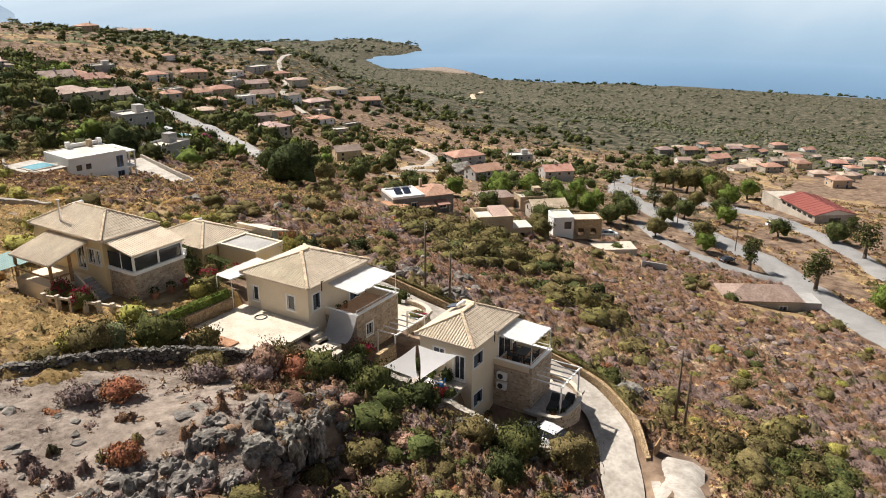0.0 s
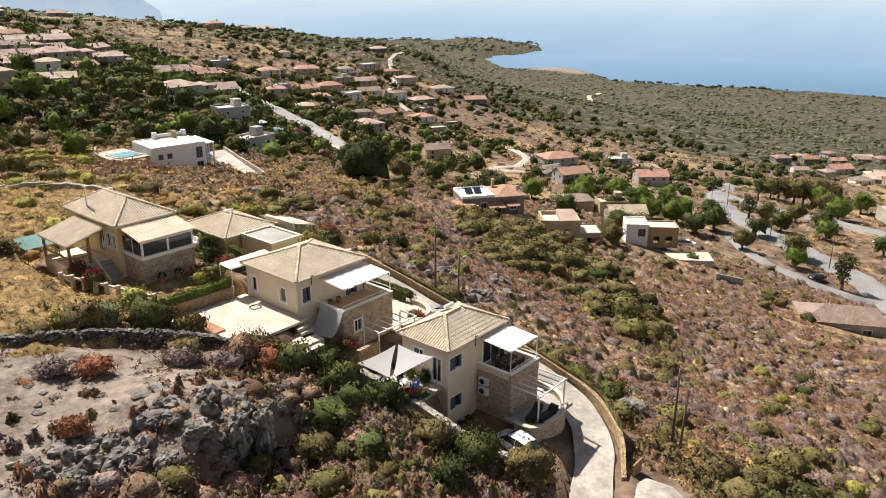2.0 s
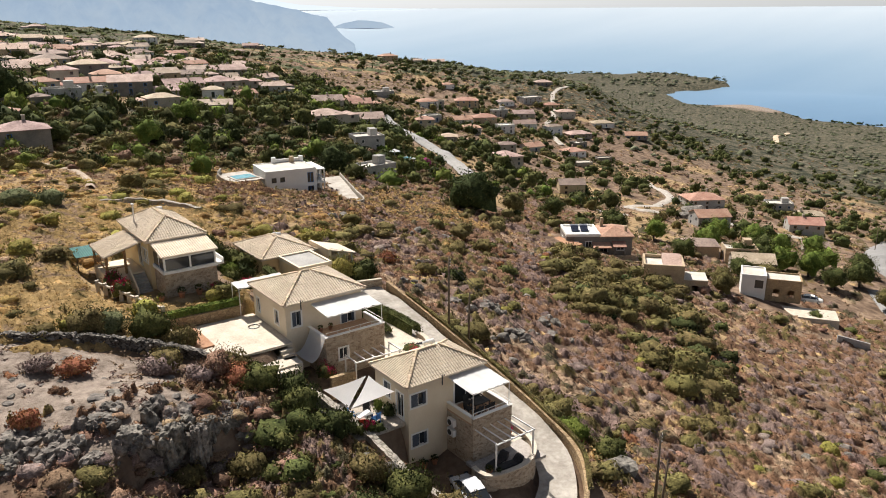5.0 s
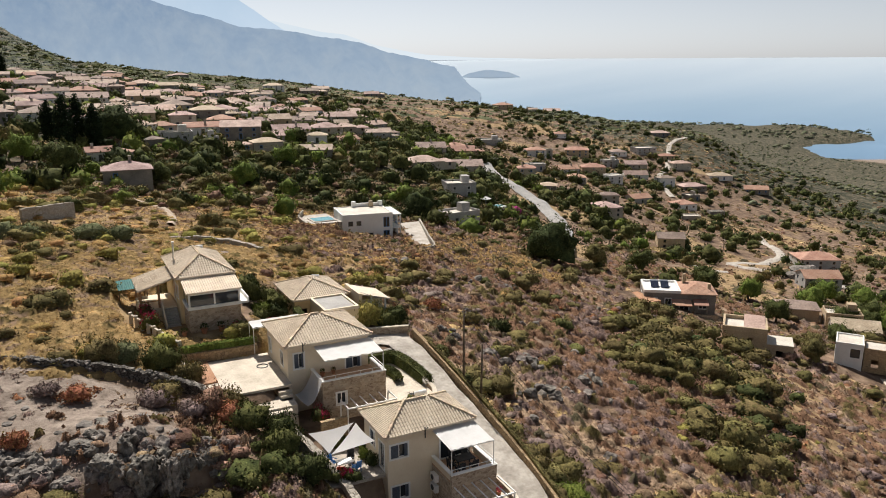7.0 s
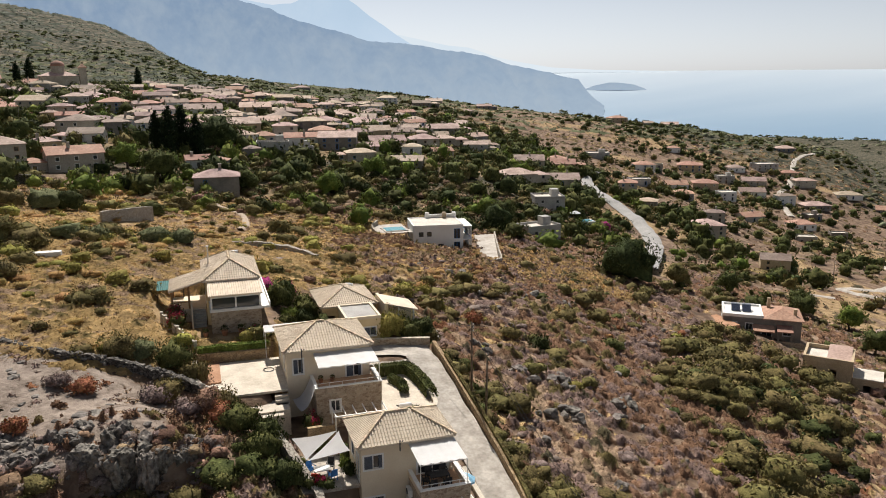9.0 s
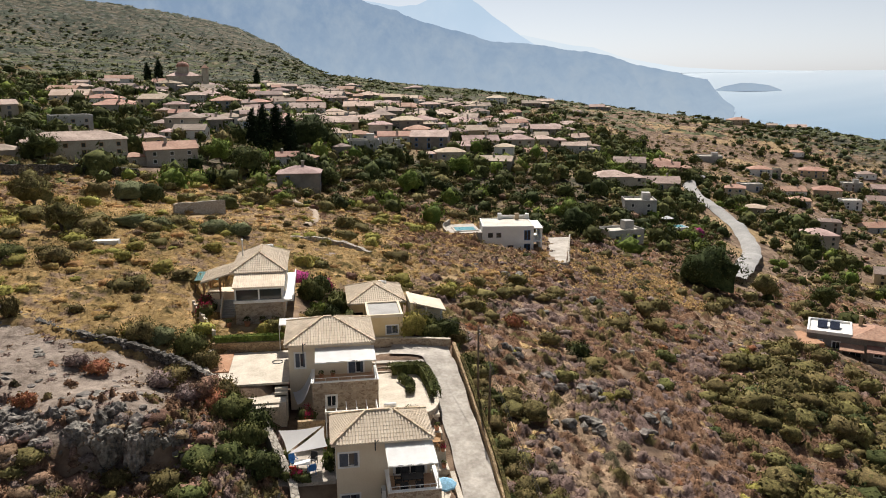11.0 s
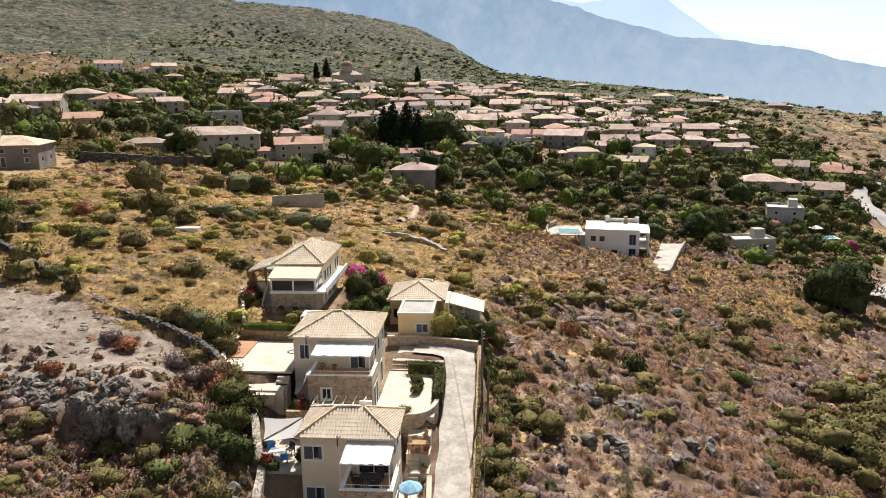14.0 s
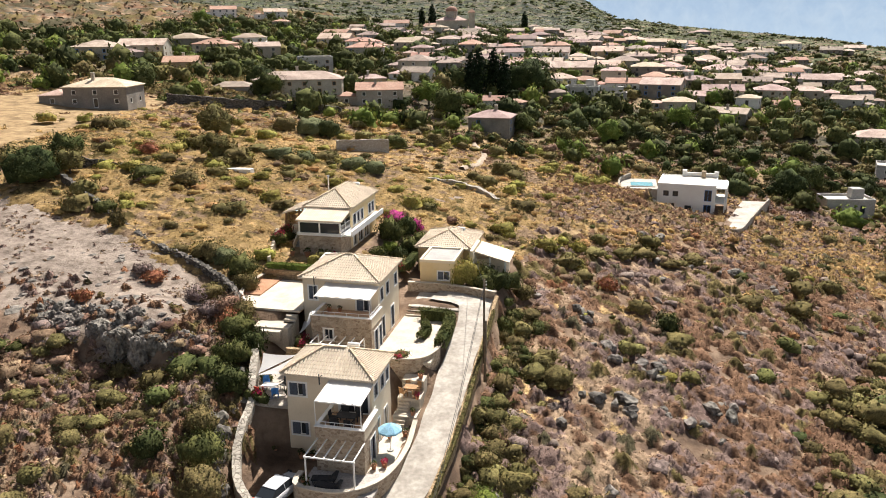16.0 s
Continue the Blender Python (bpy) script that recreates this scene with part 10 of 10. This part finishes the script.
for x, y, z, r, k in ((8.0, -2.0, -5.94, 0.2, "green"), (8.7, -1.6, -5.94, 0.22, "redflower"), (9.0, 3.0, -5.94, 0.22, "green"), (7.9, 2.4, -5.94, 0.2, "olive"), (9.1, 5.0, -5.1, 0.2, "green"), (9.2, 6.1, -4.2, 0.2, "redflower"), (9.0, 8.2, -3.3, 0.22, "green"), (3.8, -5.0, -5.95, 0.24, "green"), (4.2, -5.6, -5.95, 0.22, "dark"),
                     (-0.6, 12.2, 0.55, 0.2, "green"), (0.4, 12.3, 0.55, 0.18, "olive"), (-1.0, 0.2, -7.0, 0.2, "green"), (1.4, -0.1, -7.0, 0.24, "dark"), (2.4, -0.1, -7.0, 0.24, "dark"), (-0.4, 6.0, -3.05, 0.25, "green"), (0.1, 5.2, -3.05, 0.25, "green"), (-8.0, 25.1, 1.5, 0.3, "dark"), (-6.4, 25.0, 1.5, 0.3, "green"), (-5.0, 25.0, 1.5, 0.25, "redflower"), (-9.8, 25.2, 1.5, 0.25, "green")):
    pot(x, y, z, r, k)


def air_unit(x, y, z):
    ob = thing("air_conditioner", "white outdoor air-conditioning unit on the side wall", "air conditioner", Matrix.Translation((x, y, z)), "air conditioners")
    bevelled(part("casing", MB().box(-0.32, -0.02, -0.42, 0.42, 0, 0.58), WHITE, ob), 0.02)
    part("grille", MB().tube((-0.32, 0.08, 0.29), (-0.345, 0.08, 0.29), 0.23, n=16), METAL, ob)
    for v in (-0.3, 0.3):
        part("bracket", MB().box(-0.3, 0.0, v - 0.02, v + 0.02, -0.05, -0.003), STEEL, ob)
    return ob


air_unit(3.9, -0.5, -3.9)
air_unit(3.9, -0.5, -4.75)


def car(x, y, z, turn, paint, label, tilt=0.0):
    """A small hatchback."""
    ob = thing("car", label, "car", Matrix.Translation((x, y, z)) @ Matrix.Rotation(radians(turn), 4, "Z") @ Matrix.Rotation(tilt, 4, "X"), "parked cars")
    rows = ((-2.1, 0.6, 0.6), (-1.98, 0.76, 0.72), (-1.3, 0.84, 0.86), (-0.4, 0.86, 0.94), (0.8, 0.86, 0.96), (1.6, 0.84, 0.96), (2.0, 0.78, 0.92), (2.1, 0.66, 0.6))
    body, n = MB(), 8
    for yv, w, top in rows:
        body.v += [(-w * 0.9, yv, 0.28), (-w, yv, 0.5), (-w * 0.97, yv, top - 0.06), (-w * 0.86, yv, top), (w * 0.86, yv, top), (w * 0.97, yv, top - 0.06), (w, yv, 0.5), (w * 0.9, yv, 0.28)]
    for m in range(len(rows) - 1):
        body.f += [(m * n + i, m * n + (i + 1) % n, m * n + n + (i + 1) % n, m * n + n + i) for i in range(n)]
    body.f += [tuple(range(n))[::-1], tuple(range((len(rows) - 1) * n, len(rows) * n))]
    part("body", body, paint, ob, smooth=True)
    # the glazed cabin under its painted roof
    cab, roof = MB(), MB()
    line = ((-1.2, 0.76, 0.93, 0.74), (-0.5, 0.78, 1.36, 0.6), (0.3, 0.78, 1.44, 0.6), (1.2, 0.78, 1.4, 0.58), (1.85, 0.74, 0.97, 0.7))
    for yv, w, top, wt in line:
        cab.v += [(-w, yv, 0.9), (-wt, yv, top), (wt, yv, top), (w, yv, 0.9)]
    for m in range(len(line) - 1):
        cab.f += [(m * 4 + i, m * 4 + (i + 1) % 4, m * 4 + 4 + (i + 1) % 4, m * 4 + 4 + i) for i in range(4)]
    part("glazing", cab, GLASS, ob, smooth=False)
    for (ya, _, za, wa), (yb, _, zb, wb) in zip(line[1:3], line[2:4]):
        roof.hexa([(-wa - 0.02, ya, za), (wa + 0.02, ya, za), (wb + 0.02, yb, zb), (-wb - 0.02, yb, zb)], [(-wa + 0.03, ya, za + 0.04), (wa - 0.03, ya, za + 0.04), (wb - 0.03, yb, zb + 0.04), (-wb + 0.03, yb, zb + 0.04)])
    part("roof", roof, paint, ob)
    for u in (-1, 1):
        part("mirror", MB().box(u * 0.92 - 0.08, u * 0.92 + 0.08, -0.86, -0.74, 0.94, 1.06), paint, ob)
        part("pillar", MB().tube((u * 0.74, 0.3, 0.92), (u * 0.6, 0.3, 1.45), 0.035, n=5), paint, ob)
    for u in (-1, 1):
        part("headlight", MB().box(u * 0.62 - 0.16, u * 0.62 + 0.16, -2.11, -1.98, 0.66, 0.8), GLASS, ob)
        part("rear_light", MB().box(u * 0.74 - 0.1, u * 0.74 + 0.1, 1.95, 2.09, 0.62, 0.9), RED, ob)
        for v in (-1.3, 1.32):
            w = part("wheel", MB().tube((u * 0.68, v, 0.31), (u * 0.88, v, 0.31), 0.31, n=16), RUBBER, ob)
            part("rim", MB().tube((u * 0.86, v, 0.31), (u * 0.895, v, 0.31), 0.19, n=12), STEEL, w)
    return ob


car(1.9, -5.2, -7.0, 168, SILVER, "silver hatchback parked beside the stone block")
car(138.0, 7.5, gz(138, 7.5) + 0.3, 60, BLACKCAR, "black car parked on the side road")
car(196.0, 6.0, gz(196, 6) + 0.3, 40, WHITE, "white car on the road by the hall")
car(117, 30, -29.4, 30, WHITE, "white car in front of the modern house")

# balustrade of the upper villa
bal = thing("balustrade", "pale balustrade along the steps of the upper villa", "balustrade", Matrix.Translation((-14.0, 30.5, 2.0)))
for k in range(9):
    t = k / 8
    x, y, z = 3.2 * t, -9.0 * t, -0.5 * t
    bevelled(part("post", MB().box(x - 0.16, x + 0.16, y - 0.16, y + 0.16, z - 0.8, z + 0.95), PAVING, bal), 0.03)
    if k:
        part("rail", MB().hexa([(px - 0.1, py, pz + 0.62), (px + 0.1, py, pz + 0.62), (x + 0.1, y, z + 0.62), (x - 0.1, y, z + 0.62)], [(px - 0.1, py, pz + 0.8), (px + 0.1, py, pz + 0.8), (x + 0.1, y, z + 0.8), (x - 0.1, y, z + 0.8)]), PAVING, bal)
    px, py, pz = x, y, z
cn = thing("canopy", "green corrugated sheet canopy beside the porch", "canopy", Matrix.Translation((-14.6, 35.4, 2.2)) @ Matrix.Diagonal((0.75, 0.75, 1, 1)))
sh = MB()
for k in range(28):
    x = k * 0.14
    h = 0.05 * (k % 2)
    sh.v += [(x, 0, 1.7 + h), (x, 4.2, 1.95 + h)]
sh.f = [(2 * k, 2 * k + 2, 2 * k + 3, 2 * k + 1) for k in range(27)]
part("sheet", sh, GREEN_SHEET, cn)
for x, y in ((0.1, 0.1), (3.7, 0.1), (0.1, 4.1), (3.7, 4.1)):
    part("post", MB().tube((x, y, -0.6), (x, y, 1.75), 0.05), WOOD, cn)
solid("water_tank", MB().tube((-2.2, 25.9, 0.1), (-2.2, 25.9, 1.0), 0.45, n=16), BLUE, "blue plastic water tank in the garden", "water tank", smooth=True)
tr = MB()
for k in range(7):
    tr.box(-30.5 + k * 0.75, -29.9 + k * 0.75, 47.4, 48.3, 0, 0.5)
TROUGH = solid("trough", MB().box(-30.6, -25.4, 47.3, 48.4, gz(-28, 48) - 0.2, gz(-28, 48) + 0.45), WHITEWALL, "long low white trough in the straw field", "trough")
solid("gate", MB().box(6.2, 7.6, -12.4, -12.3, -8.4, -7.3), WOODL, "light wooden gate at the foot of the lane", "gate")

hs = MB()
for k in range(24):
    a, b = 6.2832 * k / 24, 6.2832 * (k + 1) / 24
    for r in (0.42, 0.5):
        hs.tube((r * math.cos(a), r * math.sin(a), 0.03), (r * math.cos(b), r * math.sin(b), 0.03), 0.025, n=5)
hose = solid("garden_hose", hs, METAL, "coiled dark garden hose lying on the paved yard", "hose")
hose.location = (-4.6, 16.9, 0.5)
